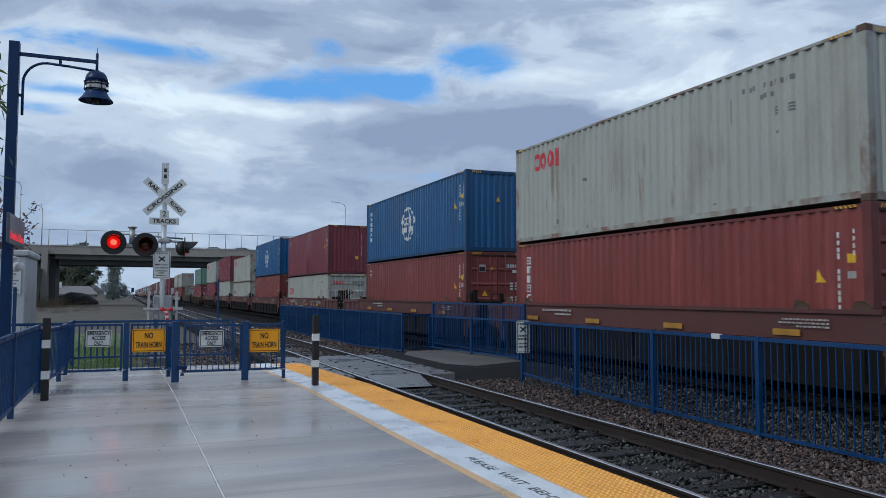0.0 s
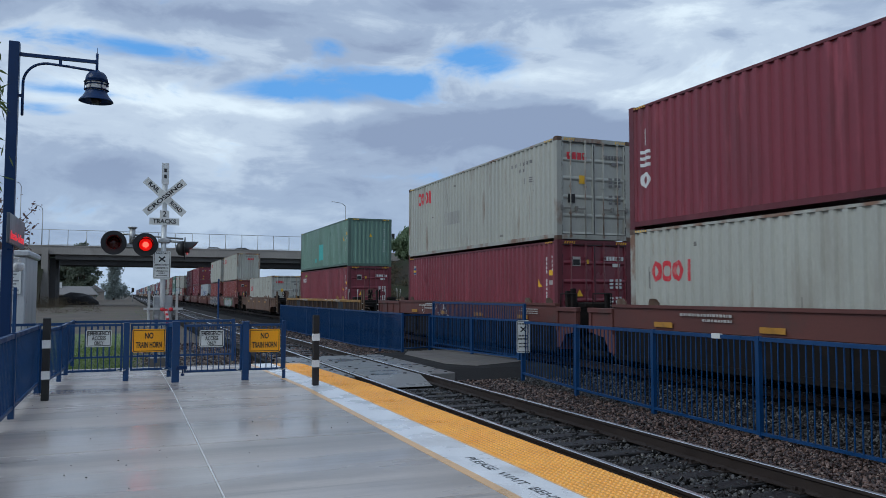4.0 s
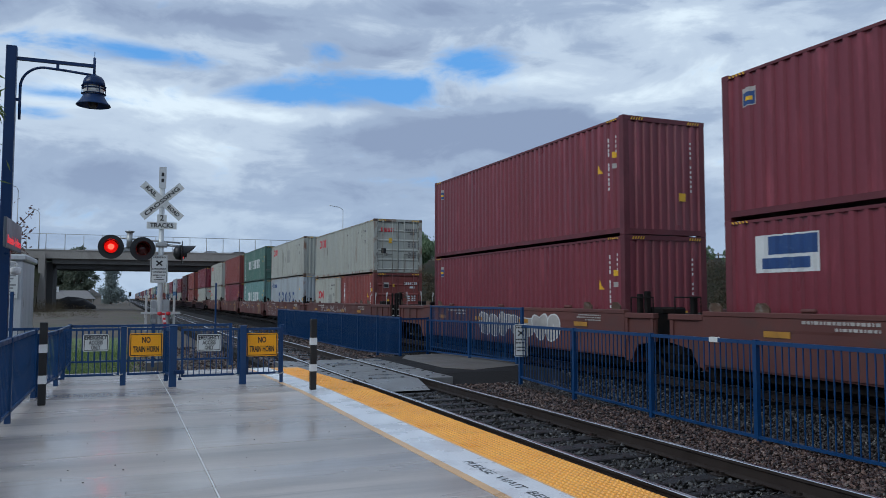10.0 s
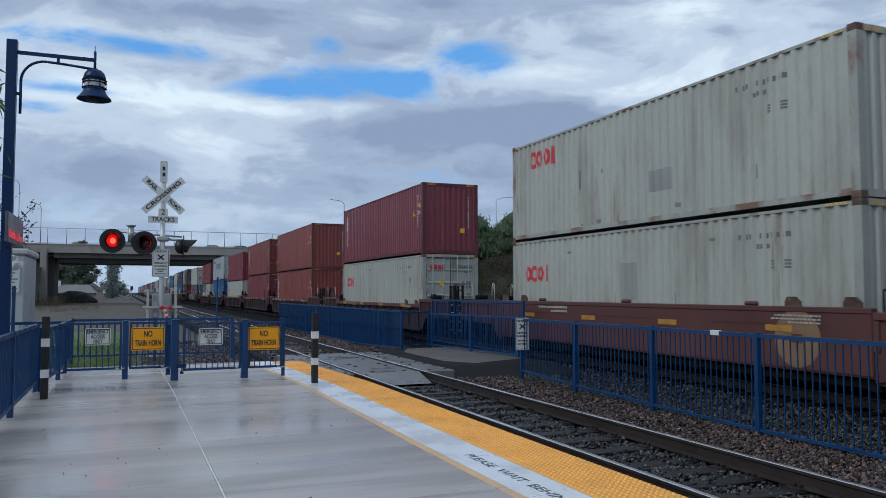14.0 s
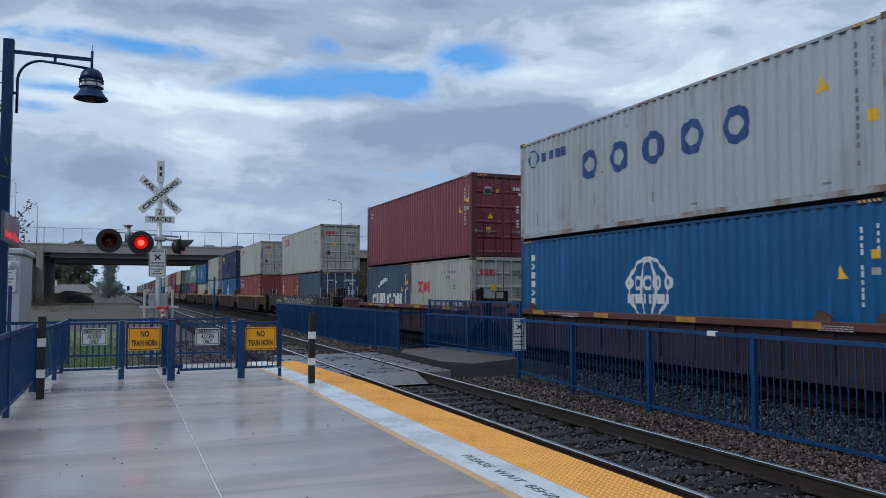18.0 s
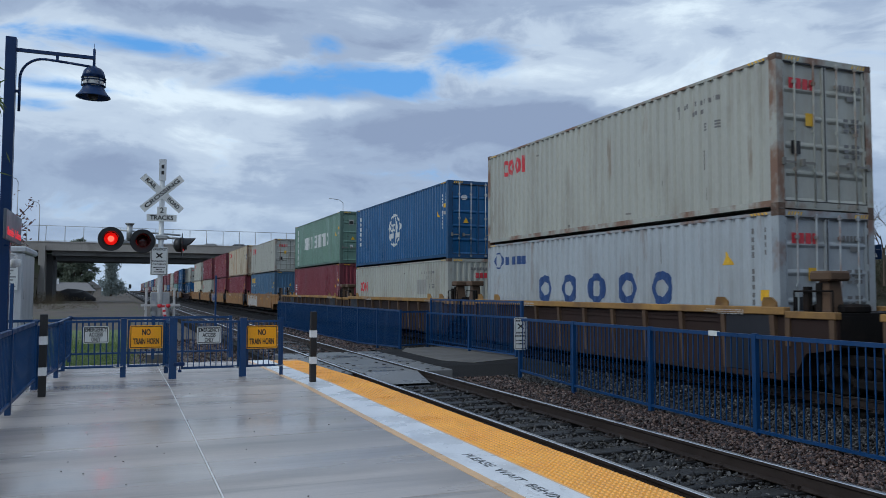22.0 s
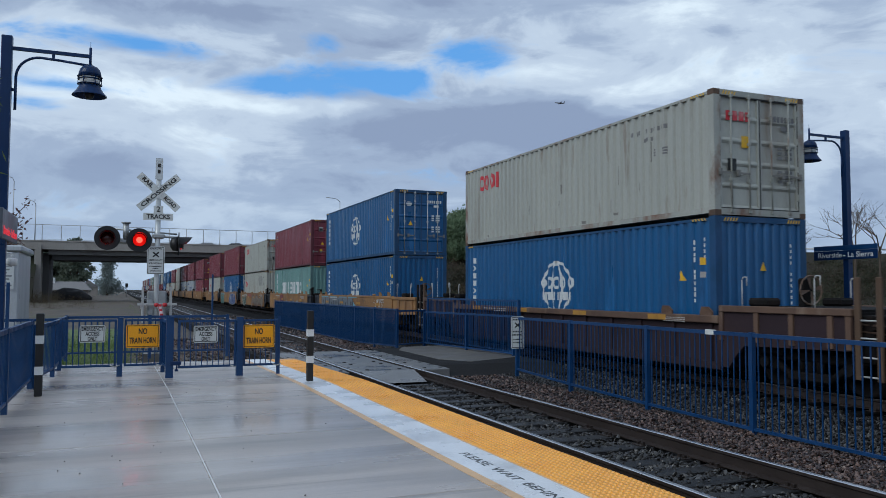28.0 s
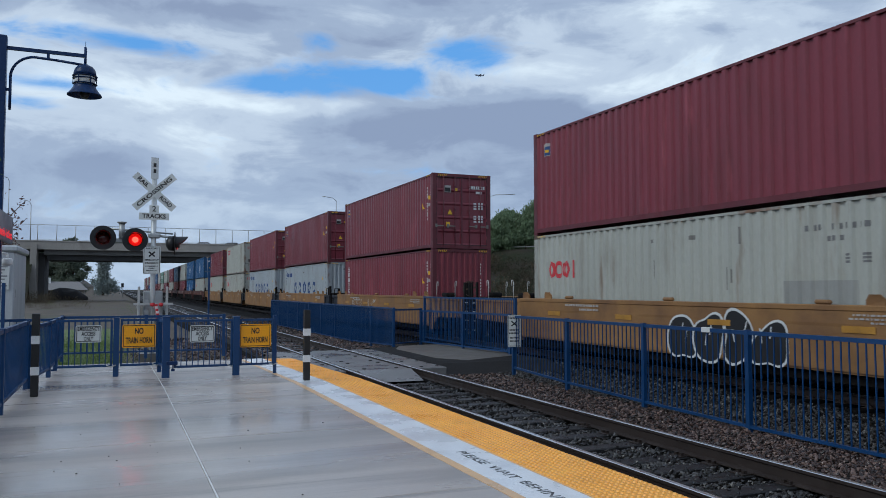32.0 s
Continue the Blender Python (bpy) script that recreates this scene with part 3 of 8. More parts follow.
def fence(name, pts, top, bottoms, label, step=0.115, post_every=2.35, post=0.035, low_bar=0.0, group="", kind_part="picket", bars=0.0075):
    """A steel picket fence along straight runs. pts: (x, y); bottoms: height of the lower rail at each point."""
    fe = thing(name, (pts[0][0], pts[0][1], 0), label=label, category="fence", group=group)
    o = Vector((pts[0][0], pts[0][1], 0))
    bm = bmesh.new()
    box(bm, -bars, bars, -bars, bars, 0, 1)
    pk = mesh_of("picket", bm, "blue_paint")
    bm = bmesh.new()
    box(bm, -post, post, -post, post, 0, 1)
    ps = mesh_of("post", bm, "blue_paint")
    for i, ((a, za), (b, zb)) in enumerate(zip(zip(pts, bottoms), list(zip(pts, bottoms))[1:])):
        a, b = Vector((*a, 0)), Vector((*b, 0))
        run = (b - a).length
        way = (b - a) / run
        turn = math.degrees(math.atan2(way.y, way.x))
        n = max(1, round(run / post_every))
        for k in range(n + 1):
            if k == 0 and i:
                continue
            f = k / n
            p, z = a + way * run * f - o, za + (zb - za) * f
            part("post", ps, None, fe, at=pose(p.x, p.y, z - 0.14, 0, 0, turn) @ Matrix.Diagonal((1, 1, top + 0.012 - z + 0.14, 1)))
        for k in range(n):
            f0, f1 = k / n, (k + 1) / n
            p, q = a + way * run * f0 - o, a + way * run * f1 - o
            z0, z1 = za + (zb - za) * f0, za + (zb - za) * f1
            s = Vector((-way.y, way.x, 0)) * 0.026
            for u0, u1, h in ((top - 0.055, top - 0.055, 0.055), (z0, z1, 0.04)):
                bm = bmesh.new()
                v = [bm.verts.new(c) for c in (p - s + Vector((0, 0, u0)), p + s + Vector((0, 0, u0)), q + s + Vector((0, 0, u1)), q - s + Vector((0, 0, u1)),
                                               p - s + Vector((0, 0, u0 + h)), p + s + Vector((0, 0, u0 + h)), q + s + Vector((0, 0, u1 + h)), q - s + Vector((0, 0, u1 + h)))]
                for w in ((0, 3, 2, 1), (4, 5, 6, 7), (0, 1, 5, 4), (1, 2, 6, 5), (2, 3, 7, 6), (3, 0, 4, 7)):
                    bm.faces.new([v[c] for c in w])
                part("rail", bm, "blue_paint", fe)
        m = int(run / step)
        for k in range(1, m):
            f = k / m
            p, z = a + way * run * f - o, za + (zb - za) * f
            part(kind_part, pk, None, fe, at=pose(p.x, p.y, z + 0.03, 0, 0, turn) @ Matrix.Diagonal((1, 1, top - 0.05 - z - 0.03, 1)))
    return fe


def build_fences():
    blue = "royal blue steel picket fence standing in the ballast"
    fence("fence", [(8.1, 1.4), (8.1, 8.32), (8.1, 10.63), (8.1, 13.0), (8.1, 15.2)], 1.175, [-0.16, -0.16, -0.125, -0.07, 0.02], blue + " between the tracks", group="track fences")
    fence("fence", [(8.1, 23.2), (8.1, 27.9), (8.1, 44.0)], 1.165, [-0.02, -0.16, -0.19], blue + " beyond the crossing", step=0.095, bars=0.011, group="track fences")
    fence("fence", [(8.1, 23.2), (9.13, 23.5)], 1.13, [0.03, 0.05], "short royal blue picket fence panel at the crossing", group="track fences")
    fence("gate", [(9.13, 23.5), (9.5, 21.0), (9.8, 18.6)], 1.085, [0.05, 0.05, 0.05], "royal blue steel picket gate across the crossing path", step=0.11, post_every=2.5, group="track fences")
    fence("fence", [(10.05, 25.5), (10.05, 18.75)], 1.5, [0.05, 0.05], "tall royal blue picket fence panel behind the gate", step=0.11, post_every=6.7, group="track fences")
    # beside the platform
    fence("fence", [(-1.3, 1.5), (-1.3, 8.2), (-1.28, 13.9)], 1.255, [0.32, 0.32, 0.32], "royal blue steel picket fence along the platform", group="platform fences", post_every=2.3)
    fence("fence", [(-1.22, 14.0), (-1.08, 15.6), (-1.05, 18.8)], 1.175, [0.32, 0.32, 0.33], "lower royal blue picket fence along the platform", group="platform fences", post_every=1.7)
    fence("fence", [(-1.05, 18.8), (2.35, 18.8)], 1.165, [0.34, 0.34], "royal blue picket fence across the platform end", group="platform fences", post_every=1.75, step=0.12)


def gate_leaf(name, x0, x1, y, label):
    g = thing(name, (x0, y, 0), label=label, category="gate", group="platform gates")
    w = x1 - x0
    bm = bmesh.new()
    for a in (0, w - 0.04):
        box(bm, a, a + 0.04, -0.02, 0.02, 0.33, 1.2, bevel=0.004)
    for z in (0.33, 1.16):
        box(bm, 0.04, w - 0.04, -0.018, 0.018, z, z + 0.04)
    part("frame", bm, "blue_paint", g)
    bm = bmesh.new()
    box(bm, -0.008, 0.008, -0.008, 0.008, 0.37, 1.16)
    me = mesh_of("bar", bm, "blue_paint")
    n = round(w / 0.105)
    for i in range(1, n):
        part("bar", me, None, g, at=(0.02 + (w - 0.04) * i / n, 0, 0))
    bm = bmesh.new()
    pipe(bm, [(w - 0.1, -0.04, 0.36), (w - 0.02, -0.06, 0.33), (w + 0.06, -0.05, 0.36)], 0.012, 6)
    part("chain", bm, "galv", g, "galvanised chain")
    return g


def square_post(name, x, y, size, top, label, category="post", group=""):
    bm = bmesh.new()
    box(bm, -size / 2, size / 2, -size / 2, size / 2, -0.06, top - DECK, bevel=0.006)
    box(bm, -size / 2 - 0.006, size / 2 + 0.006, -size / 2 - 0.006, size / 2 + 0.006, top - DECK, top - DECK + 0.014, bevel=0.004)
    return single(name, bm, "blue_paint", label, category, group, at=(x, y, DECK))


def sign_plate(name, x, y, z, wide, tall, lines, ground, label, edge=True, rz=0, ink="ink"):
    """A flat metal sign with words, facing -y."""
    s = thing(name, (x, y, z), rz, label=label, category="sign")
    bm = bmesh.new()
    r = 0.03
    pts = []
    for cx, cz, a0 in ((wide / 2 - r, tall / 2 - r, 0), (-wide / 2 + r, tall / 2 - r, 90), (-wide / 2 + r, -tall / 2 + r, 180), (wide / 2 - r, -tall / 2 + r, 270)):
        for k in range(4):
            a = radians(a0 + k * 30)
            pts.append((cx + r * math.cos(a), cz + r * math.sin(a)))
    f = [bm.verts.new((px, 0, pz)) for px, pz in pts]
    b = [bm.verts.new((px, 0.006, pz)) for px, pz in pts]
    bm.faces.new(f)
    bm.faces.new(b[::-1])
    for i in range(len(pts)):
        bm.faces.new((f[i], b[i], b[(i + 1) % len(pts)], f[(i + 1) % len(pts)]))
    part("plate", bm, ground, s)
    if edge:
        bm = bmesh.new()
        q = 0.016
        for x0, x1, z0, z1 in ((-wide / 2 + q, wide / 2 - q, tall / 2 - q - 0.012, tall / 2 - q), (-wide / 2 + q, wide / 2 - q, -tall / 2 + q, -tall / 2 + q + 0.012),
                               (-wide / 2 + q, -wide / 2 + q + 0.012, -tall / 2 + q, tall / 2 - q), (wide / 2 - q - 0.012, wide / 2 - q, -tall / 2 + q, tall / 2 - q)):
            box(bm, x0, x1, -0.002, -0.0005, z0, z1)
        part("border", bm, ink, s)
    for words, up, size, width in lines:
        if words is None:
            bm = bmesh.new()
            n = int(width / (size * 0.9))
            for i in range(n):
                a = -width / 2 + i * width / n
                box(bm, a, a + width / n * 0.72, -0.002, -0.0005, up - size / 2, up + size / 2)
            tagged(part("text_line", bm, ink, s), kind="stuff")
        else:
            lettering("lettering", words, size, ink, s, (0, -0.002, up), width, bold=size * 0.028, thick=0.001)
    return s


def build_gates():
    gate_leaf("emergency_gate", -0.98, -0.03, 15.62, "royal blue barred emergency gate, shut and chained")
    gate_leaf("emergency_gate", 1.0, 2.03, 14.9, "royal blue barred emergency gate, shut and chained")
    square_post("gate_post", 0.03, 15.62, 0.1, 1.215, "royal blue square steel gate post", group="gate posts")
    square_post("gate_post", 0.86, 14.93, 0.13, 1.245, "thick royal blue square steel gate post", group="gate posts")
    square_post("gate_post", 2.09, 14.88, 0.12, 1.235, "royal blue square steel gate post", group="gate posts")
    for x0, x1, y in ((0.1, 0.76, 15.62), (2.16, 2.8, 14.92)):
        p = gate_leaf("barred_fence", x0, x1, y, "fixed royal blue barred panel beside the gate")
        tagged(p, category="fence")
    square_post("end_post", 2.82, 14.95, 0.06, 1.24, "slim royal blue post at the platform edge", group="gate posts")
    fence("return_panel", [(0.78, 15.6), (0.84, 15.0)], 1.2, [0.34, 0.34], "short royal blue barred return panel", post_every=1)
    bm = bmesh.new()
    box(bm, -0.09, 0.1, -0.03, 0.03, -0.03, 0.04, bevel=0.01)
    tube(bm, (0.02, 0, -0.12), (0.02, 0, 0.02), 0.012, n=6)
    box(bm, -0.01, 0.05, -0.03, 0.03, -0.14, -0.1)
    single("gate_latch", bm, "dark_blue", "dark blue steel latch on the gate", "latch", at=(0.96, 14.86, 0.42))
    for x, y in ((0.42, 15.585), (2.44, 14.87)):
        sign_plate("warning_sign", x, y, 0.885, 0.58, 0.43, [("NO", 0.085, 0.15, 0.15), ("TRAIN HORN", -0.085, 0.15, 0.455)], "sign_yellow", "yellow warning sign with black words on the barred panel")
    for x, y in ((-0.44, 15.59), (1.48, 14.865)):
        sign_plate("notice_sign", x, y, 0.94, 0.43, 0.31, [("EMERGENCY", 0.09, 0.10, 0.365), ("ACCESS", 0.0, 0.10, 0.235), ("ONLY", -0.09, 0.10, 0.155)], "sign_white",
                   "white notice sign with black words on the gate")
    # striped marker posts
    for x, y in ((3.04, 13.23), (-1.06, 12.76)):
        m = thing("marker_post", (x, y, DECK), label="black square marker post with two white bands", category="post", group="marker posts")
        bm = bmesh.new()
        box(bm, -0.052, 0.052, -0.052, 0.052, 0, 1.2, bevel=0.008)
        part("post", bm, "black", m)
        for z in (0.31, 0.76):
            bm = bmesh.new()
            box(bm, -0.0545, 0.0545, -0.0545, 0.0545, z, z + 0.12)
            part("band", bm, "white_paint", m, "white reflective band")
    sign_plate("crossing_notice", 8.06, 15.1, 0.84, 0.30, 0.7, [(None, 0.28, 0.035, 0.22), (None, 0.02, 0.035, 0.22), (None, -0.05, 0.035, 0.24), (None, -0.15, 0.03, 0.2), (None, -0.22, 0.03, 0.2)],
               "sign_white", "narrow white crossing notice on the fence post", rz=-8)
    s = bpy.data.objects["crossing_notice"]
    for a in (40, -40):
        bm = bmesh.new()
        box(bm, -0.085, 0.085, -0.003, -0.001, -0.014, 0.014)
        part("cross_bar", bm, "ink", s, at=pose(0, 0, 0.16, 0, a, 0))
    bm = bmesh.new()
    box(bm, -0.03, 0.03, -0.09, 0.09, 0, 0.075, bevel=0.004)
    single("paper_tag", bm, "sign_white", "small white tag wrapped over the fence rail", "tag", at=(8.1, 9.13, 1.112))


build_fences()
build_gates()

# ---- crossing signals ----
M["pale_steel"] = material("pale_steel", (0.45, 0.45, 0.44), 0.5, spread=0.15, bump=0.05, dirt=(0.25, 0.24, 0.22), dirt_scale=4)
M["signal_red"] = material("signal_red", (1.0, 0.006, 0.004), 0.3, spread=0.02, bump=0, emit=0.6)
M["lens_hot"] = material("lens_hot", (1.0, 0.008, 0.005), 0.3, spread=0.02, bump=0, emit=22.0)
M["lens_dark"] = material("lens_dark", (0.05, 0.004, 0.004), 0.15, spread=0.2, bump=0)
M["stripe_red"] = material("stripe_red", (0.5, 0.02, 0.03), 0.45, bump=0)
LENSES = []
FLASH, FIRST = 0.4613, 0.25


def flasher(parent, at, rz, lit_first, name="flasher"):
    """One round signal head with its hood; the lens inside turns its glowing or its dark face to the front."""
    bm = bmesh.new()
    lathe(bm, [(0.285, 0.0), (0.29, 0.008), (0.285, 0.016)], 32, (0, 0, 0), 0, "y")
    lathe(bm, [(0.19, 0.0), (0.17, 0.14), (0.08, 0.2), (0.0005, 0.2)], 20, (0, 0.01, 0), 0, "y")
    head = part(name, bm, "black", parent, "round black signal head", at=Matrix.Translation(at) @ Matrix.Rotation(radians(rz), 4, "Z"))
    # hood, open below
    bm = bmesh.new()
    n = 22
    inner, outer = [], []
    for i in range(n + 1):
        a = radians(-38 + 256 * i / n)
        c, s = math.cos(a), math.sin(a)
        fr = -0.12 - 0.19 * max(0, math.sin(a)) ** 0.7 if s > 0 else -0.1
        inner.append((bm.verts.new((0.165 * c, -0.001, 0.165 * s)), bm.verts.new((0.17 * c, fr, 0.17 * s - 0.0))))
        outer.append((bm.verts.new((0.172 * c, -0.001, 0.172 * s)), bm.verts.new((0.177 * c, fr, 0.177 * s))))
    for i in range(n):
        bm.faces.new((inner[i][0], inner[i + 1][0], inner[i + 1][1], inner[i][1]))
        bm.faces.new((outer[i][0], outer[i + 1][0], outer[i + 1][1], outer[i][1]))
        bm.faces.new((inner[i][1], inner[i + 1][1], outer[i + 1][1], outer[i][1]))
    part("hood", bm, "black", head)
    bm = bmesh.new()
    lathe(bm, [(0.150, -0.012), (0.150, -0.001)], 24, (0, 0, 0), 1, "y")
    lathe(bm, [(0.075, -0.0145), (0.15, -0.0122)], 24, (0, 0, 0), 1, "y")
    lathe(bm, [(0.0005, -0.016), (0.07, -0.0155)], 20, (0, 0, 0), 2, "y")
    lathe(bm, [(0.150, 0.0), (0.150, 0.012), (0.0005, 0.018)], 24, (0, 0, 0), 0, "y")
    ln = part("lens", bm, ("lens_dark", "signal_red", "lens_hot"), head, "red signal lens", at=(0, -0.04, 0))
    LENSES.append((ln, lit_first))
    return head


def crossbuck(parent, at, rz):
    m = Matrix.Translation(at) @ Matrix.Rotation(radians(rz), 4, "Z")
    for k, (a, words) in enumerate(((42, ("RAIL", "ROAD")), (-42, ("CROS", "SING")))):
        bm = bmesh.new()
        box(bm, -0.61, 0.61, -0.004 - 0.007 * k, 0.002 - 0.007 * k, -0.092, 0.092)
        bl = part("blade", bm, "sign_white", parent, "white reflective blade with black letters", at=m @ Matrix.Rotation(radians(a), 4, "Y"))
        for w, x, wide in zip(words, (-0.35, 0.35), (0.31, 0.34)) if k == 0 else (("".join(words), 0, 1.04),):
            lettering("lettering", w, 0.135, "ink", bl, (x, -0.006 - 0.007 * k, 0), wide, bold=0.004, thick=0.001)


def track_count(parent, at, rz):
    m = Matrix.Translation(at) @ Matrix.Rotation(radians(rz), 4, "Z")
    bm = bmesh.new()
    box(bm, -0.345, 0.345, -0.004, 0.002, -0.085, 0.085)
    box(bm, -0.11, 0.11, -0.004, 0.002, 0.085, 0.27)
    pl = part("count_plate", bm, "sign_white", parent, "white plate with black letters", at=m)
    lettering("lettering", "2", 0.19, "ink", pl, (0, -0.006, 0.18), None, bold=0.003, thick=0.001)
    lettering("lettering", "TRACKS", 0.15, "ink", pl, (0, -0.006, 0), 0.54, bold=0.004, thick=0.001)


def build_signals():
    # the mast beside the near track
    s = thing("crossing_signal", (0.83, 20.2, 0), label="silver crossing signal mast with crossbuck and flashing red lights", category="crossing signal", group="crossing signals")
    bm = bmesh.new()
    tube(bm, (0, 0, -0.5), (0, 0, 4.72), 0.062, n=14)
    lathe(bm, [(0.2, -0.5), (0.2, -0.3), (0.1, -0.1), (0.07, 0.15)], 14)
    part("mast", bm, "alu", s)
    bm = bmesh.new()
    box(bm, -0.085, 0.085, -0.075, -0.063, 4.45, 4.98)
    sp = part("top_plate", bm, "alu", s, "upright plate with illegible marks")
    bm = bmesh.new()
    for z in (4.60, 4.75):
        box(bm, -0.03, 0.03, -0.08, -0.0755, z, z + 0.09)
    tagged(part("text_line", bm, "ink", sp), kind="stuff")
    crossbuck(s, (0.0, -0.09, 4.13), 0)
    track_count(s, (0.0, -0.085, 3.53), 0)
    bm = bmesh.new()
    tube(bm, (-1.2, 0, 3.22), (0.45, 0, 3.12), 0.022, n=8)
    tube(bm, (-0.72, 0, 2.98), (-0.72, 0, 3.34), 0.07, n=12)
    lathe(bm, [(0.09, 3.34), (0.11, 3.36), (0.11, 3.38)], 12, (-0.72, 0, 0))
    box(bm, -0.9, -0.55, -0.04, 0.06, 2.86, 2.98, bevel=0.03)
    box(bm, -0.12, 0.16, -0.1, 0.1, 3.0, 3.12, bevel=0.03)
    tube(bm, (0.1, 0, 3.06), (0.55, -0.02, 3.02), 0.03, n=8)
    part("cross_arm", bm, "galv", s, "galvanised arm and junction boxes")
    flasher(s, (-1.13, -0.12, 2.98), 2, True)
    flasher(s, (-0.42, -0.12, 2.945), 2, False)
    # heads that face across the road, seen from the side
    flasher(s, (0.5, -0.05, 2.88), 84, False)
    sign_plate("crossing_notice", 0.795, 20.1, 2.465, 0.40, 0.68, [("RAILROAD", 0.28, 0.05, 0.28), ("EMERGENCY", 0.0, 0.052, 0.32), ("CROSSING", -0.075, 0.052, 0.3), (None, -0.15, 0.026, 0.28), (None, -0.2, 0.026, 0.14), (None, -0.26, 0.026, 0.24)],
               "sign_white", "white crossing notice with black words on the signal mast")
    n2 = [o for o in bpy.data.objects if o.name.startswith("crossing_notice")][-1]
    for a in (40, -40):
        bm = bmesh.new()
        box(bm, -0.09, 0.09, -0.004, -0.001, -0.018, 0.018)
        part("cross_bar", bm, "ink", n2, at=pose(0, 0, 0.14, 0, a, 0))
    # the gate machine with its counterweights
    g = thing("gate_machine", (0.85, 20.4, 0), label="grey crossing gate machine with white counterweight arms", category="gate machine")
    bm = bmesh.new()
    box(bm, -0.22, 0.22, -0.2, 0.3, 0.95, 1.72, bevel=0.03)
    for z in (1.2, 1.45):
        lathe(bm, [(0.06, 0), (0.07, 0.05)], 10, (-0.16, -0.27, z), 0, "y")
    part("housing", bm, "galv", g)
    bm = bmesh.new()
    box(bm, -0.3, 0.3, -0.3, 0.2, -0.45, 0.2)
    part("footing", bm, "path", g)
    for x in (-0.33, 0.31):
        bm = bmesh.new()
        box(bm, x - 0.03, x + 0.03, -0.3, 0.34, 1.28, 1.36)
        box(bm, x - 0.028, x + 0.028, -0.33, -0.22, 0.95, 1.82, bevel=0.01)
        part("counterweight", bm, "pale_steel", g, "white counterweight arm")
    bm = bmesh.new()
    box(bm, -0.45, 0.45, -0.36, -0.31, 1.37, 1.425)
    part("cross_bar", bm, "pale_steel", g)
    bm = bmesh.new()
    box(bm, -0.05, 0.05, 0.0, 0.2, -0.06, 0.08, bevel=0.01)
    arm = part("arm", bm, "galv", g, "red and white striped gate arm", at=(0.05, -0.5, 1.34))
    for i in range(5):
        bm = bmesh.new()
        box(bm, -0.03, 0.03, -0.2 * (i + 1), -0.2 * i, -0.055 - 0.05 * i, 0.06 - 0.05 * i)
        part("segment", bm, "stripe_red" if i % 2 == 0 else "white_paint", arm)
    for k in (-0.09, 0.1):
        bm = bmesh.new()
        lathe(bm, [(0.0005, -0.05), (0.05, -0.03), (0.055, 0.03), (0.0005, 0.05)], 10)
        part("arm_light", bm, "stripe_red", arm, "small red arm light", at=(k, -0.3, 0.05))
    # the mast beyond the far track
    s = thing("crossing_signal", (14.62, 20.55, 0), label="silver crossing signal mast beyond the far track, lights flashing", category="crossing signal", group="crossing signals")
    bm = bmesh.new()
    tube(bm, (0, 0, -0.6), (0, 0, 4.95), 0.075, n=14)
    pipe(bm, [(0, 0, 4.88), (0.3, 0, 4.88), (0.62, 0, 4.7), (0.8, 0, 4.55), (0.8, 0, 2.9)], 0.016, 6)
    pipe(bm, [(0, 0, 4.86), (-0.18, 0, 4.88)], 0.012, 6)
    part("mast", bm, "alu", s)
    crossbuck(s, (0.2, -0.1, 4.15), 0)
    track_count(s, (0.2, -0.1, 3.5), 0)
    bm = bmesh.new()
    tube(bm, (-0.6, 0, 2.95), (1.5, 0, 2.95), 0.03, n=8)
    box(bm, -0.1, 0.12, -0.1, 0.1, 2.85, 3.05, bevel=0.03)
    tube(bm, (0.62, 0, 2.9), (0.62, 0, 3.2), 0.06, n=10)
    part("cross_arm", bm, "galv", s)
    flasher(s, (-0.62, -0.12, 2.87), -10, True)
    flasher(s, (-0.08, -0.14, 2.85), -20, False)
    flasher(s, (0.86, -0.12, 2.85), 12, True)
    flasher(s, (1.46, -0.12, 2.83), 12, False)
    sign_plate("crossing_notice", 14.78, 20.42, 2.15, 0.42, 0.62, [(None, 0.22, 0.04, 0.3), (None, 0.0, 0.035, 0.3), (None, -0.08, 0.035, 0.28), (None, -0.17, 0.03, 0.25)], "sign_white",
               "white crossing notice on the far signal mast", rz=-25)


build_signals()

# ---- lamps and station signs ----


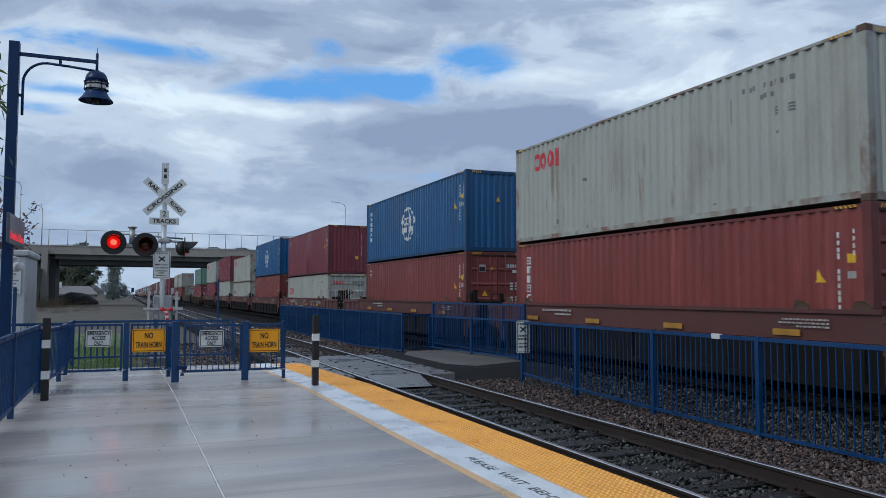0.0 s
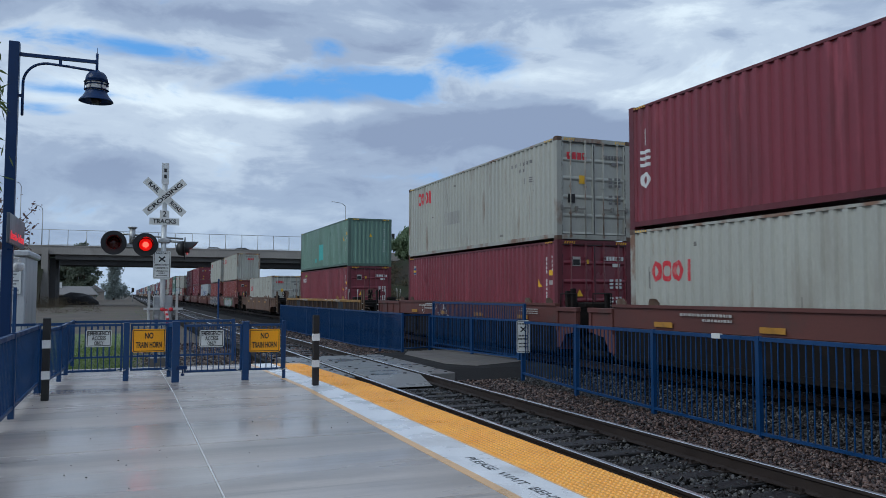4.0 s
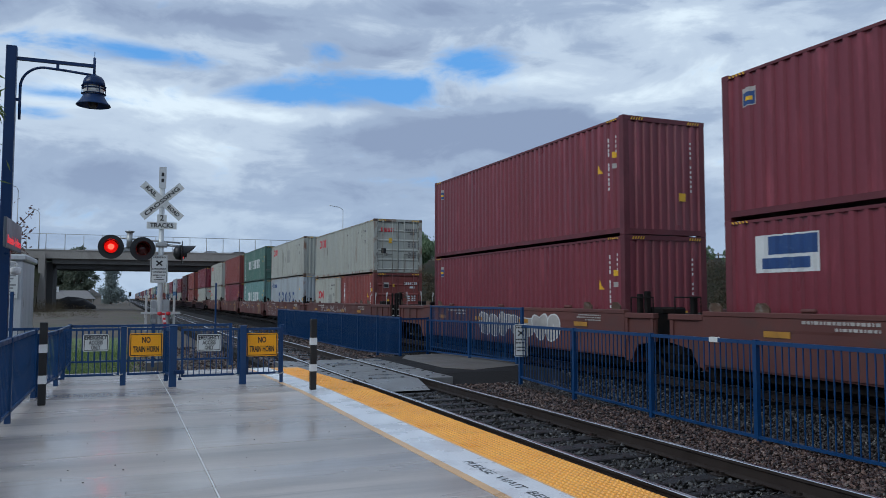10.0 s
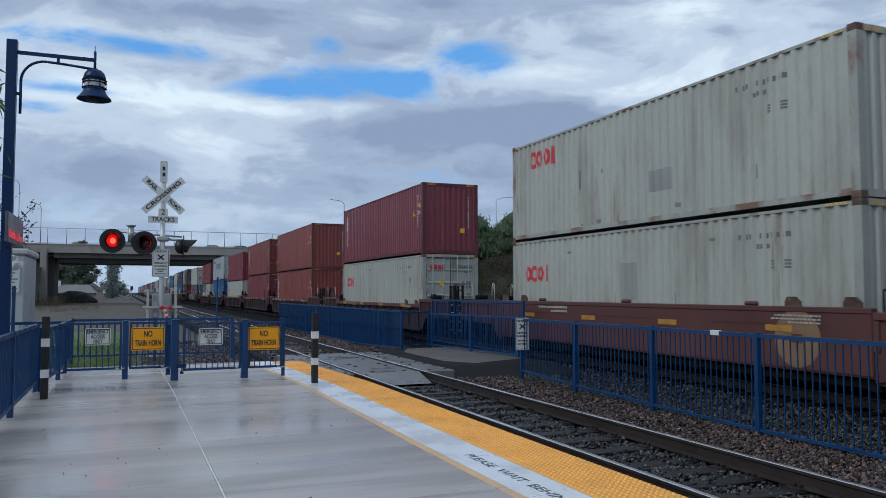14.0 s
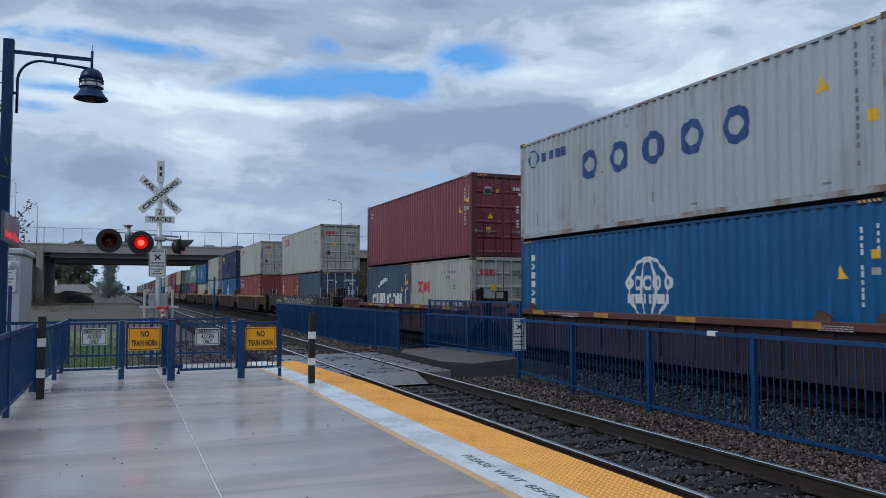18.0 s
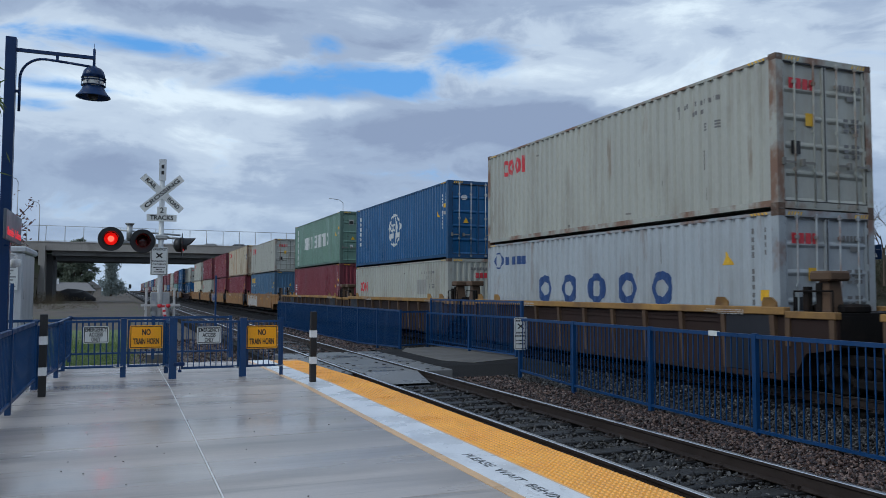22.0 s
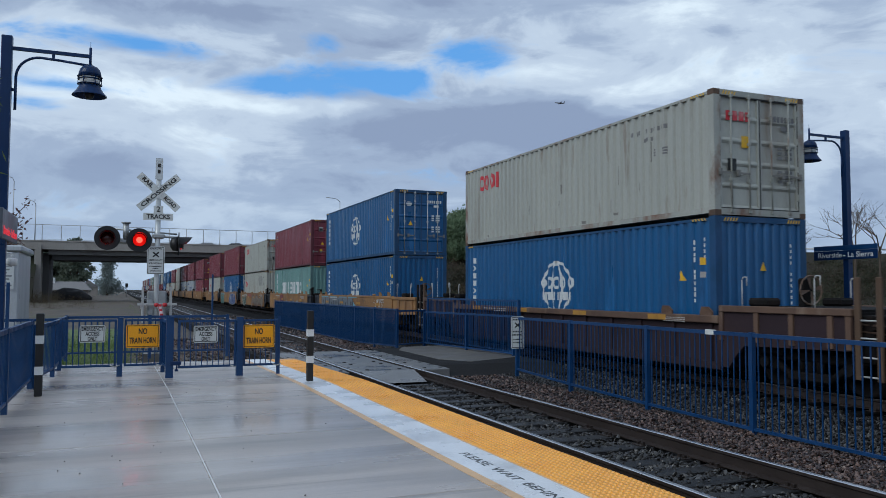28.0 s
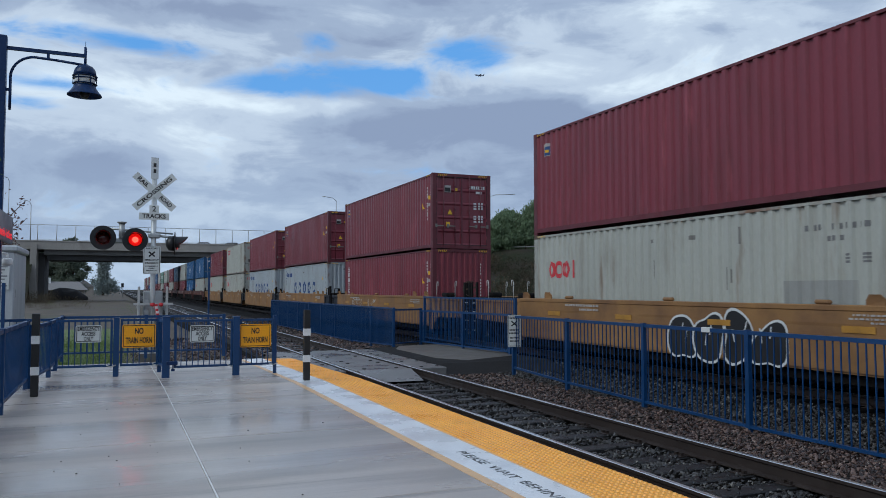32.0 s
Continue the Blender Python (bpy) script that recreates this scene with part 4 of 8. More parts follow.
def station_lamp(x, y, side, label):
    """A blue post with a bell-shaped lantern on an arm; side: +1 where the arm points to +x."""
    lp = thing("platform_lamp", (x, y, DECK), label=label, category="lamp post", group="platform lamps")
    bm = bmesh.new()
    box(bm, -0.072, 0.072, -0.072, 0.072, 0, 5.32, bevel=0.008)
    part("post", bm, "dark_blue", lp)
    bm = bmesh.new()
    box(bm, -0.17, 0.17, -0.17, 0.17, 0, 0.03, bevel=0.006)
    part("base_plate", bm, "dark_blue", lp)
    bm = bmesh.new()
    k = side
    box(bm, *sorted((0.07 * k, 1.13 * k)), -0.022, 0.022, 5.12, 5.17)
    pipe(bm, [(1.12 * k, 0, 5.0), (0.75 * k, 0, 5.03), (0.455 * k, 0, 5.045)] + [((0.455 - 0.33 * math.sin(a)) * k, 0, 4.715 + 0.33 * math.cos(a)) for a in (math.pi / 2 * i / 10 for i in range(1, 11))] + [(0.125 * k, 0, 4.22)], 0.02, 8)
    box(bm, *sorted((0.6 * k, 0.64 * k)), -0.016, 0.016, 5.03, 5.13)
    box(bm, *sorted((0.07 * k, 0.13 * k)), -0.016, 0.016, 4.5, 4.54)
    part("arm", bm, "dark_blue", lp)
    bm = bmesh.new()
    tube(bm, (1.13 * k, 0, 4.94), (1.13 * k, 0, 5.28), 0.02, n=8)
    tube(bm, (1.13 * k, 0, 5.28), (1.13 * k, 0, 5.37), 0.004, n=5)
    part("stem", bm, "dark_blue", lp)
    c = (1.13 * k, 0, 4.5)
    lan = part("lantern", (lambda b: (lathe(b, [(0.165, 0.33), (0.16, 0.38), (0.145, 0.43), (0.11, 0.475), (0.05, 0.5), (0.03, 0.52), (0.0005, 0.52)], 28, (0, 0, 0)), b)[1])(bmesh.new()), "dark_blue", lp, "dark blue domed lantern", at=c)
    bm = bmesh.new()
    for z, r in ((0.325, 0.183), (0.285, 0.178), (0.205, 0.182)):
        lathe(bm, [(r - 0.02, z - 0.008), (r, z), (r - 0.02, z + 0.008)], 28)
    part("ring", bm, "dark_blue", lan)
    bm = bmesh.new()
    lathe(bm, [(0.145, 0.19), (0.148, 0.33)], 24)
    part("glass", bm, "lamp_glass", lan, "pale frosted glass band")
    bm = bmesh.new()
    for i in range(6):
        a = i * math.pi / 3
        tube(bm, (0.165 * math.cos(a), 0.165 * math.sin(a), 0.19), (0.165 * math.cos(a), 0.165 * math.sin(a), 0.33), 0.007, n=5)
    part("cage", bm, "dark_blue", lan)
    bm = bmesh.new()
    prof = [(0.15, 0.19), (0.165, 0.15), (0.2, 0.09), (0.245, 0.04), (0.25, 0.025)]
    n = 32
    rings = [[bm.verts.new((r * math.cos(2 * math.pi * i / n), r * math.sin(2 * math.pi * i / n), z)) for i in range(n)] for r, z in prof + [(r - 0.006, z - 0.002) for r, z in prof[::-1]]]
    for a, b in zip(rings, rings[1:]):
        for i in range(n):
            bm.faces.new((a[i], a[(i + 1) % n], b[(i + 1) % n], b[i])).smooth = True
    part("skirt", bm, "dark_blue", lan)
    bm = bmesh.new()
    lathe(bm, [(0.045, -0.01), (0.07, 0.03), (0.07, 0.19)], 14)
    part("bulb", bm, "black", lan)
    return lp


def sign_words(board, mat, y, z, bold):
    for word, x, width in (("Riverside", -0.40, 0.66), ("-", 0.0, 0.06), ("La", 0.17, 0.16), ("Sierra", 0.53, 0.44)):
        lettering("word", word, 0.17, mat, board, (x, y, z), width, bold=bold, thick=0.001)


def name_board(x, y, z, facing, label):
    """A long board parallel to the track with the station's name; facing: +1 towards +x."""
    nb = thing("station_sign", (x, y, z), 90 if facing > 0 else -90, label=label, category="station sign", group="station signs")
    bm = bmesh.new()
    box(bm, -0.85, 0.85, -0.012, 0.012, 0.0, 0.21, bevel=0.004)
    part("board", bm, "dark_blue", nb)
    bm = bmesh.new()
    box(bm, -0.85, 0.85, -0.014, 0.014, 0.214, 0.33, bevel=0.004)
    part("header", bm, "blue_paint", nb, "brighter blue header strip")
    sign_words(nb, "white_paint", -0.0135, 0.105, 0.002)


station_lamp(-1.63, 13.0, 1, "dark blue platform lamp with a bell-shaped lantern")
station_lamp(15.6, 13.0, -1, "dark blue lamp with bell-shaped lantern on the far platform")
name_board(15.5, 13.0, 2.5, -1, "dark blue station name board with white words on a lamp")


def build_near_left():
    nb = thing("station_sign", (-1.53, 13.0, 2.46), 90, label="dark electronic station sign with glowing red words", category="station sign", group="station signs")
    bm = bmesh.new()
    box(bm, -0.85, 0.85, -0.02, 0.02, 0, 0.42, bevel=0.006)
    part("board", bm, "board_grey", nb)
    sign_words(nb, "mark_pink", -0.0215, 0.12, 0.003)
    c = thing("camera_dome", (-1.50, 13.2, 2.22), label="small white dome camera under the station sign", category="camera")
    bm = bmesh.new()
    lathe(bm, [(0.03, -0.12), (0.07, -0.1), (0.075, -0.02), (0.05, 0.0)], 14)
    part("housing", bm, "white_paint", c)
    bm = bmesh.new()
    pipe(bm, [(0, 0, 0.0), (0.0, 0, 0.06), (-0.1, 0, 0.08)], 0.02, 8)
    part("bracket", bm, "white_paint", c)
    # signal bungalow
    b = thing("signal_bungalow", (-3.42, 21.2, -0.45), label="pale grey metal signal bungalow with a paper notice", category="equipment shed")
    bm = bmesh.new()
    box(bm, -1.3, 1.3, -1.2, 1.2, 0.12, 3.06, bevel=0.03)
    part("body", bm, "shed_grey", b)
    bm = bmesh.new()
    box(bm, -1.36, 1.36, -1.26, 1.26, 3.06, 3.2, bevel=0.03)
    part("roof", bm, "shed_grey", b)
    bm = bmesh.new()
    box(bm, -1.2, 1.2, -1.1, 1.1, 0, 0.12)
    part("plinth", bm, "path", b)
    bm = bmesh.new()
    box(bm, -0.05, 0.95, -1.222, -1.2, 0.35, 2.75, bevel=0.01)
    d = part("door", bm, "shed_grey", b)
    for z in (0.7, 1.6, 2.5):
        bm = bmesh.new()
        box(bm, 0.93, 1.02, -1.232, -1.222, z, z + 0.12)
        part("hinge", bm, "galv", d)
    bm = bmesh.new()
    box(bm, 0.80, 1.20, -1.232, -1.2225, 2.2, 2.8)
    nt = part("notice", bm, "sign_white", b, "white paper notice")
    bm = bmesh.new()
    for i in range(7):
        box(bm, 0.84, 1.16 - 0.05 * (i % 3), -1.2345, -1.2325, 2.70 - i * 0.072, 2.735 - i * 0.072)
    tagged(part("text_line", bm, "mark_grey2", nt), kind="stuff")
    for x, y, h in ((-1.98, 17.0, 1.88), (-2.13, 17.2, 1.86)):
        bm = bmesh.new()
        box(bm, -0.03, 0.03, -0.03, 0.03, 0, h + 0.45, bevel=0.005)
        single("blue_post", bm, "blue_paint", "slim royal blue steel post behind the fence", "post", "blue posts", at=(x, y, -0.45))
    fence("fence", [(-2.6, 17.3), (-1.1, 17.6)], 1.165, [0.1, 0.1], "royal blue picket fence beside the shed", post_every=1.6)
    bm = bmesh.new()
    box(bm, -0.035, 0.035, -0.035, 0.035, 0, 3.1, bevel=0.01)
    single("signal_post", bm, "blue_paint", "slim blue post beside the far end of the track", "post", at=(4.0 - 0.4, 33.8, -0.7))


M["board_grey"] = material("board_grey", (0.10, 0.115, 0.14), 0.45, spread=0.2, scale=2, bump=0)
M["mark_pink"] = material("glowing_letters", (0.9, 0.02, 0.035), 0.4, bump=0, emit=0.55)
M["mark_grey2"] = material("notice_ink", (0.25, 0.26, 0.27), 0.6, bump=0)
M["shed_grey"] = material("shed_grey", (0.47, 0.49, 0.51), 0.35, 0.0, spread=0.08, scale=1.5, bump=0.04, dirt=(0.36, 0.38, 0.39), dirt_scale=1.5, stretch=(1, 1, 0.25))
build_near_left()

# ---- overpass, embankment, distance ----
M["bridge"] = material("bridge_concrete", (0.33, 0.305, 0.275), 0.8, spread=0.15, scale=0.25, fine=6, bump=0.2, dirt=(0.2, 0.185, 0.165), dirt_scale=0.3, stretch=(1, 1, 0.4))
# the bridge concrete again, darkened: shade on edge beam and soffit put into colour
M["bridge_shaded"] = material("bridge_shaded", (0.17, 0.165, 0.155), 0.85, spread=0.18, scale=0.25, fine=6, bump=0.2, dirt=(0.11, 0.105, 0.1), dirt_scale=0.3, stretch=(1, 1, 0.4))
M["girder"] = material("girder_concrete_shaded", (0.062, 0.061, 0.06), 0.85, spread=0.2, scale=0.25, fine=6, bump=0.2, dirt=(0.03, 0.03, 0.03), dirt_scale=0.3)
M["bank"] = material("bank_earth", (0.04, 0.035, 0.027), 0.9, spread=0.35, scale=0.3, fine=3, bump=0.8, dirt=(0.025, 0.032, 0.016), dirt_scale=0.16, dirt_from=0.42, dirt_to=0.6, spec=0.15)
M["bark"] = material("bark", (0.1, 0.075, 0.055), 0.9, spread=0.3, scale=2, fine=15, bump=0.6, stretch=(1, 1, 0.3))


def leaf_material(name, a, b):
    m = bpy.data.materials.new(name)
    m.use_nodes = True
    nt = m.node_tree
    s = nt.nodes["Principled BSDF"]
    s.inputs["Roughness"].default_value = 0.55
    geo = nt.nodes.new("ShaderNodeNewGeometry")
    ramp = nt.nodes.new("ShaderNodeValToRGB")
    ramp.color_ramp.elements[0].color, ramp.color_ramp.elements[1].color = (*a, 1), (*b, 1)
    nt.links.new(geo.outputs["Random Per Island"], ramp.inputs[0])
    nt.links.new(ramp.outputs[0], s.inputs["Base Color"])
    s.inputs["Specular IOR Level"].default_value = 0.2
    glow = nt.nodes.new("ShaderNodeBsdfTranslucent")
    nt.links.new(ramp.outputs[0], glow.inputs["Color"])
    mx = nt.nodes.new("ShaderNodeMixShader")
    mx.inputs[0].default_value = 0.45
    nt.links.new(s.outputs[0], mx.inputs[1])
    nt.links.new(glow.outputs[0], mx.inputs[2])
    nt.links.new(mx.outputs[0], nt.nodes["Material Output"].inputs["Surface"])
    return m


M["leaf_pepper"] = leaf_material("pepper_leaf", (0.14, 0.2, 0.115), (0.22, 0.29, 0.17))
M["leaf_dark"] = leaf_material("dark_leaf", (0.11, 0.14, 0.105), (0.22, 0.25, 0.19))
M["leaf_ivy"] = leaf_material("ivy_leaf", (0.05, 0.055, 0.036), (0.10, 0.092, 0.06))
M["leaf_dry"] = leaf_material("dry_grass", (0.07, 0.055, 0.036), (0.15, 0.12, 0.078))
M["leaf_brush"] = leaf_material("brown_brush", (0.07, 0.052, 0.042), (0.16, 0.125, 0.095))
M["leaf_grass"] = leaf_material("grass", (0.085, 0.14, 0.03), (0.19, 0.26, 0.085))
M["leaf_near"] = leaf_material("willow_leaf", (0.05, 0.085, 0.03), (0.17, 0.22, 0.07))
M["leaf_rose"] = leaf_material("rose_leaf", (0.10, 0.05, 0.05), (0.25, 0.16, 0.15))
# leaf colour paled and greyed to paint in the haze of distance
M["leaf_hazed"] = leaf_material("haze_pale_leaf", (0.22, 0.26, 0.25), (0.34, 0.39, 0.38))


def leaves_mesh(name, centres, mat, size, per, spread, droop=0.0, seed=1, long=1.8):
    """Many small leaf blades round given places, in one mesh."""
    rng = np.random.default_rng(seed)
    verts, faces = [], []
    for c, r in centres:
        for _ in range(per):
            d = rng.normal(0, 0.5, 3) * r * spread
            p = np.array(c) + d
            s = size * rng.uniform(0.6, 1.3)
            a = rng.normal(0, 1, 3)
            a[2] -= droop * 2.2
            a /= np.linalg.norm(a) + 1e-6
            b = np.cross(a, rng.normal(0, 1, 3))
            b /= np.linalg.norm(b) + 1e-6
            n = len(verts)
            m = p + a * s * long * 0.5
            verts += [tuple(p), tuple(m + b * s * 0.5), tuple(p + a * s * long), tuple(m - b * s * 0.5)]
            faces.append((n, n + 1, n + 2, n + 3))
    me = bpy.data.meshes.new(name)
    me.from_pydata(verts, [], faces)
    me.materials.append(M[mat])
    return me


def tree(name, x, y, z, high, wide, label, leaf="leaf_pepper", seed=1, size=0.3, per=60, clumps=70, droop=0.5, trunk=0.3, low=0.25, category="tree", group="roadside trees"):
    rng = random.Random(seed)
    t = thing(name, (x, y, z), label=label, category=category, group=group)
    bm = bmesh.new()
    fork = Vector((rng.uniform(-0.2, 0.2), rng.uniform(-0.2, 0.2), high * (low + 0.08)))
    tube(bm, (0, 0, -0.6), fork, trunk, trunk * 0.65, 8)
    centres = []
    limbs = 7
    for i in range(limbs):
        a = 2 * math.pi * (i + rng.uniform(-0.3, 0.3)) / limbs
        out = wide * rng.uniform(0.35, 0.8)
        end = Vector((math.cos(a) * out, math.sin(a) * out, high * rng.uniform(0.6, 0.92)))
        mid = fork.lerp(end, 0.5) + Vector((0, 0, high * 0.06))
        tube(bm, fork, mid, trunk * 0.45, trunk * 0.28, 6)
        tube(bm, mid, end, trunk * 0.28, trunk * 0.08, 5)
        for k in range(3):
            e2 = mid.lerp(end, rng.uniform(0.2, 1)) + Vector((rng.gauss(0, 1), rng.gauss(0, 1), rng.gauss(0.1, 0.6))) * wide * 0.25
            tube(bm, mid.lerp(end, 0.5), e2, trunk * 0.14, trunk * 0.04, 4)
            centres.append(e2)
    part("trunk", bm, "bark", t)
    pts = []
    for i in range(clumps):
        a, u = rng.uniform(0, 2 * math.pi), rng.uniform(0, 1)
        h = low + (1 - low) * rng.uniform(0, 1) ** 0.8
        prof = math.sin(math.pi * min(1, max(0.02, (h - low * 0.7) / (1.02 - low * 0.7))) ** 0.75) ** 0.6
        lump = 0.75 + 0.6 * noise.noise(Vector((math.cos(a) * 2.1, math.sin(a) * 2.1, h * 5 + seed * 3.7)))
        r = wide * prof * lump * math.sqrt(u * 0.75 + 0.25)
        pts.append(((r * math.cos(a), r * math.sin(a), h * high), wide * rng.uniform(0.09, 0.2)))
    part("crown", leaves_mesh("crown", pts, leaf, size, per, 1.0, droop, seed), None, t, "loose uneven crown of small leaves")
    return t


def bare_tree(name, x, y, z, high, label, seed=3, thick=0.16):
    rng = random.Random(seed)
    t = thing(name, (x, y, z), label=label, category="tree", group="bare trees")
    bm = bmesh.new()

    def grow(p, d, length, r, depth):
        q = p + d * length
        tube(bm, p, q, r, r * 0.62, 5 if depth < 3 else 3, caps=False)
        if depth == 0:
            return
        for _ in range(3 if depth > 2 else 2):
            n = (d + Vector((rng.gauss(0, 1), rng.gauss(0, 1), rng.gauss(0.15, 0.5))) * 0.62).normalized()
            grow(p.lerp(q, rng.uniform(0.65, 1.0)), n, length * rng.uniform(0.55, 0.82), r * 0.55, depth - 1)

    grow(Vector((0, 0, -0.5)), Vector((0.03, 0, 1)), high * 0.42, thick, 5)
    part("trunk", bm, "bark", t)
    return t


def build_overpass():
    b = thing("overpass", (0, 155, 0), label="long concrete road overpass across the tracks", category="bridge", kind="structure")
    # edge beam, its shade below the deck's overhang painted as darker concrete
    bm = bmesh.new()
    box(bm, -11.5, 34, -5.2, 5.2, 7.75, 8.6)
    part("girder", bm, "bridge_shaded", b, "concrete edge beam")
    # inner girders, the shade under the deck painted as near-black concrete
    bm = bmesh.new()
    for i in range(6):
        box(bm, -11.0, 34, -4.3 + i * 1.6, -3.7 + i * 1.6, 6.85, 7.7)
    tagged(part("inner_girder", bm, "girder", b, "deep concrete girders with the shade under the deck put into their colour"), kind="stuff")
    bm = bmesh.new()
    box(bm, -46, 64, -6.2, 6.2, 8.6, 9.05)
    part("deck", bm, "bridge", b)
    for s in (-1, 1):
        bm = bmesh.new()
        y0, y1 = sorted((s * 6.2, s * 5.85))
        box(bm, -46, 64, y0, y1, 9.0, 9.95, bevel=0.04)
        box(bm, -46, 64, y0 - 0.08, y1 + 0.08, 9.95, 10.15)
        part("barrier", bm, "bridge", b)
    # abutments take the girders' concrete, darkened for shade under the bridge
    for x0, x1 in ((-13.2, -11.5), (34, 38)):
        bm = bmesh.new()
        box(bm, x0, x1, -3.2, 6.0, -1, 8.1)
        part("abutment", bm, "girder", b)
    bm = bmesh.new()
    box(bm, -13.5, -12.5, -7.0, -3.2, -1, 9.4)
    part("pilaster", bm, "bridge", b)
    # chain-link fence on the barrier
    bm = bmesh.new()
    tube(bm, (0, 0, 0), (0, 0, 2.3), 0.065, n=5)
    tube(bm, (0, 0, 2.3), (0, 0.35, 2.75), 0.065, n=5)
    post = mesh_of("fence_post", bm, "galv")
    x = -42
    while x < 62:
        part("fence_post", post, None, b, at=(x, -6.0, 10.15))
        x += 2.95
    bm = bmesh.new()
    tube(bm, (-44, -5.66, 12.88), (64, -5.66, 12.88), 0.05, n=5)
    tube(bm, (-44, -6.0, 10.3), (64, -6.0, 10.3), 0.03, n=5)
    part("fence_rail", bm, "galv", b)
    # the wire mesh, as crossing strands
    verts, faces = [], []
    x = -44.0
    while x < 64:
        for dx in (-0.9, 0.9):
            n = len(verts)
            verts += [(x, -6.0, 10.3), (x + 0.005, -6.0, 10.3), (x + dx * 2.0 + 0.005, -6.0, 12.5), (x + dx * 2.0, -6.0, 12.5)]
            faces.append((n, n + 1, n + 2, n + 3))
        x += 0.3
    me = bpy.data.meshes.new("wire_mesh")
    me.from_pydata(verts, [], faces)
    me.materials.append(M["galv"])
    tagged(part("wire_mesh", me, None, b, "thin wire mesh"), kind="stuff")


CREST = ((-140, 150, 5.0), (-70, 152, 8.8), (-40, 154, 9.4), (-13.4, 155, 9.3)), ((38, 155, 9.5), (52, 150, 9.4), (66, 126, 9.0), (78, 92, 7.8), (86, 66, 6.4), (94, 40, 5.4), (110, 0, 4.6), (130, -60, 3.5))


def build_banks():
    for line in CREST:
        bm = bmesh.new()
        fine = []
        for a, b in zip(line, line[1:]):
            n = 8
            fine += [Vector(a).lerp(Vector(b), i / n) for i in range(n)]
        fine.append(Vector(line[-1]))
        rows = []
        for i, p in enumerate(fine):
            q, r = fine[max(0, i - 1)], fine[min(len(fine) - 1, i + 1)]
            d = (r - q)
            d.z = 0
            d.normalize()
            s = Vector((d.y, -d.x, 0))
            h = p.z + 0.7
            row = []
            for off, up in ((-2.3 * h, -0.7), (-1.7 * h, 0.18 * h - 0.7), (-1.1 * h, 0.45 * h - 0.7), (-0.5 * h, 0.75 * h - 0.7), (0, p.z), (12, p.z), (12 + 2 * h, -0.7)):
                w = noise.noise(Vector((p.x * 0.13, p.y * 0.13, off * 0.2))) * (0.8 if -1.8 * h < off < -0.4 * h else 0.1)
                row.append(bm.verts.new((p.x - s.x * off, p.y - s.y * off, up + w)))
            rows.append(row)
        for a, b in zip(rows, rows[1:]):
            for i in range(len(a) - 1):
                f = bm.faces.new((a[i], a[i + 1], b[i + 1], b[i]))
                f.smooth = True
        single("embankment", bm, "bank", "weedy brown earth embankment below the raised road", "embankment", kind="structure")
    # guard rail on the crest
    g = thing("guard_rail", (0, 0, 0), label="grey steel guard rail along the raised road", category="guard rail")
    pts = [Vector(p) for p in CREST[1][:6]]
    for a, b in zip(pts, pts[1:]):
        bm = bmesh.new()
        a, b = a + Vector((0.5, 0.3, 0)), b + Vector((0.5, 0.3, 0))
        tube(bm, a + Vector((0, 0, 0.5)), b + Vector((0, 0, 0.5)), 0.12, n=5)
        part("rail", bm, "galv", g)
        n = int((b - a).length / 3.8)
        for i in range(n):
            p = a.lerp(b, i / n)
            bm = bmesh.new()
            box(bm, p.x - 0.08, p.x + 0.08, p.y - 0.08, p.y + 0.08, p.z - 0.3, p.z + 0.8)
            part("post", bm, "bark", g)


def crest_point(f, back=0.0):
    """A place on the right-hand crest; f from 0 to 7 along it."""
    i = min(6, int(f))
    a, b = Vector(CREST[1][i]), Vector(CREST[1][i + 1])
    return a.lerp(b, f - i)


def scatter(name, label, category, mat, spots, size, per, spread, droop=0.0, seed=1, long=1.8):
    tagged(new(name, leaves_mesh(name, spots, mat, size, per, spread, droop, seed, long)), label, category, kind="stuff")


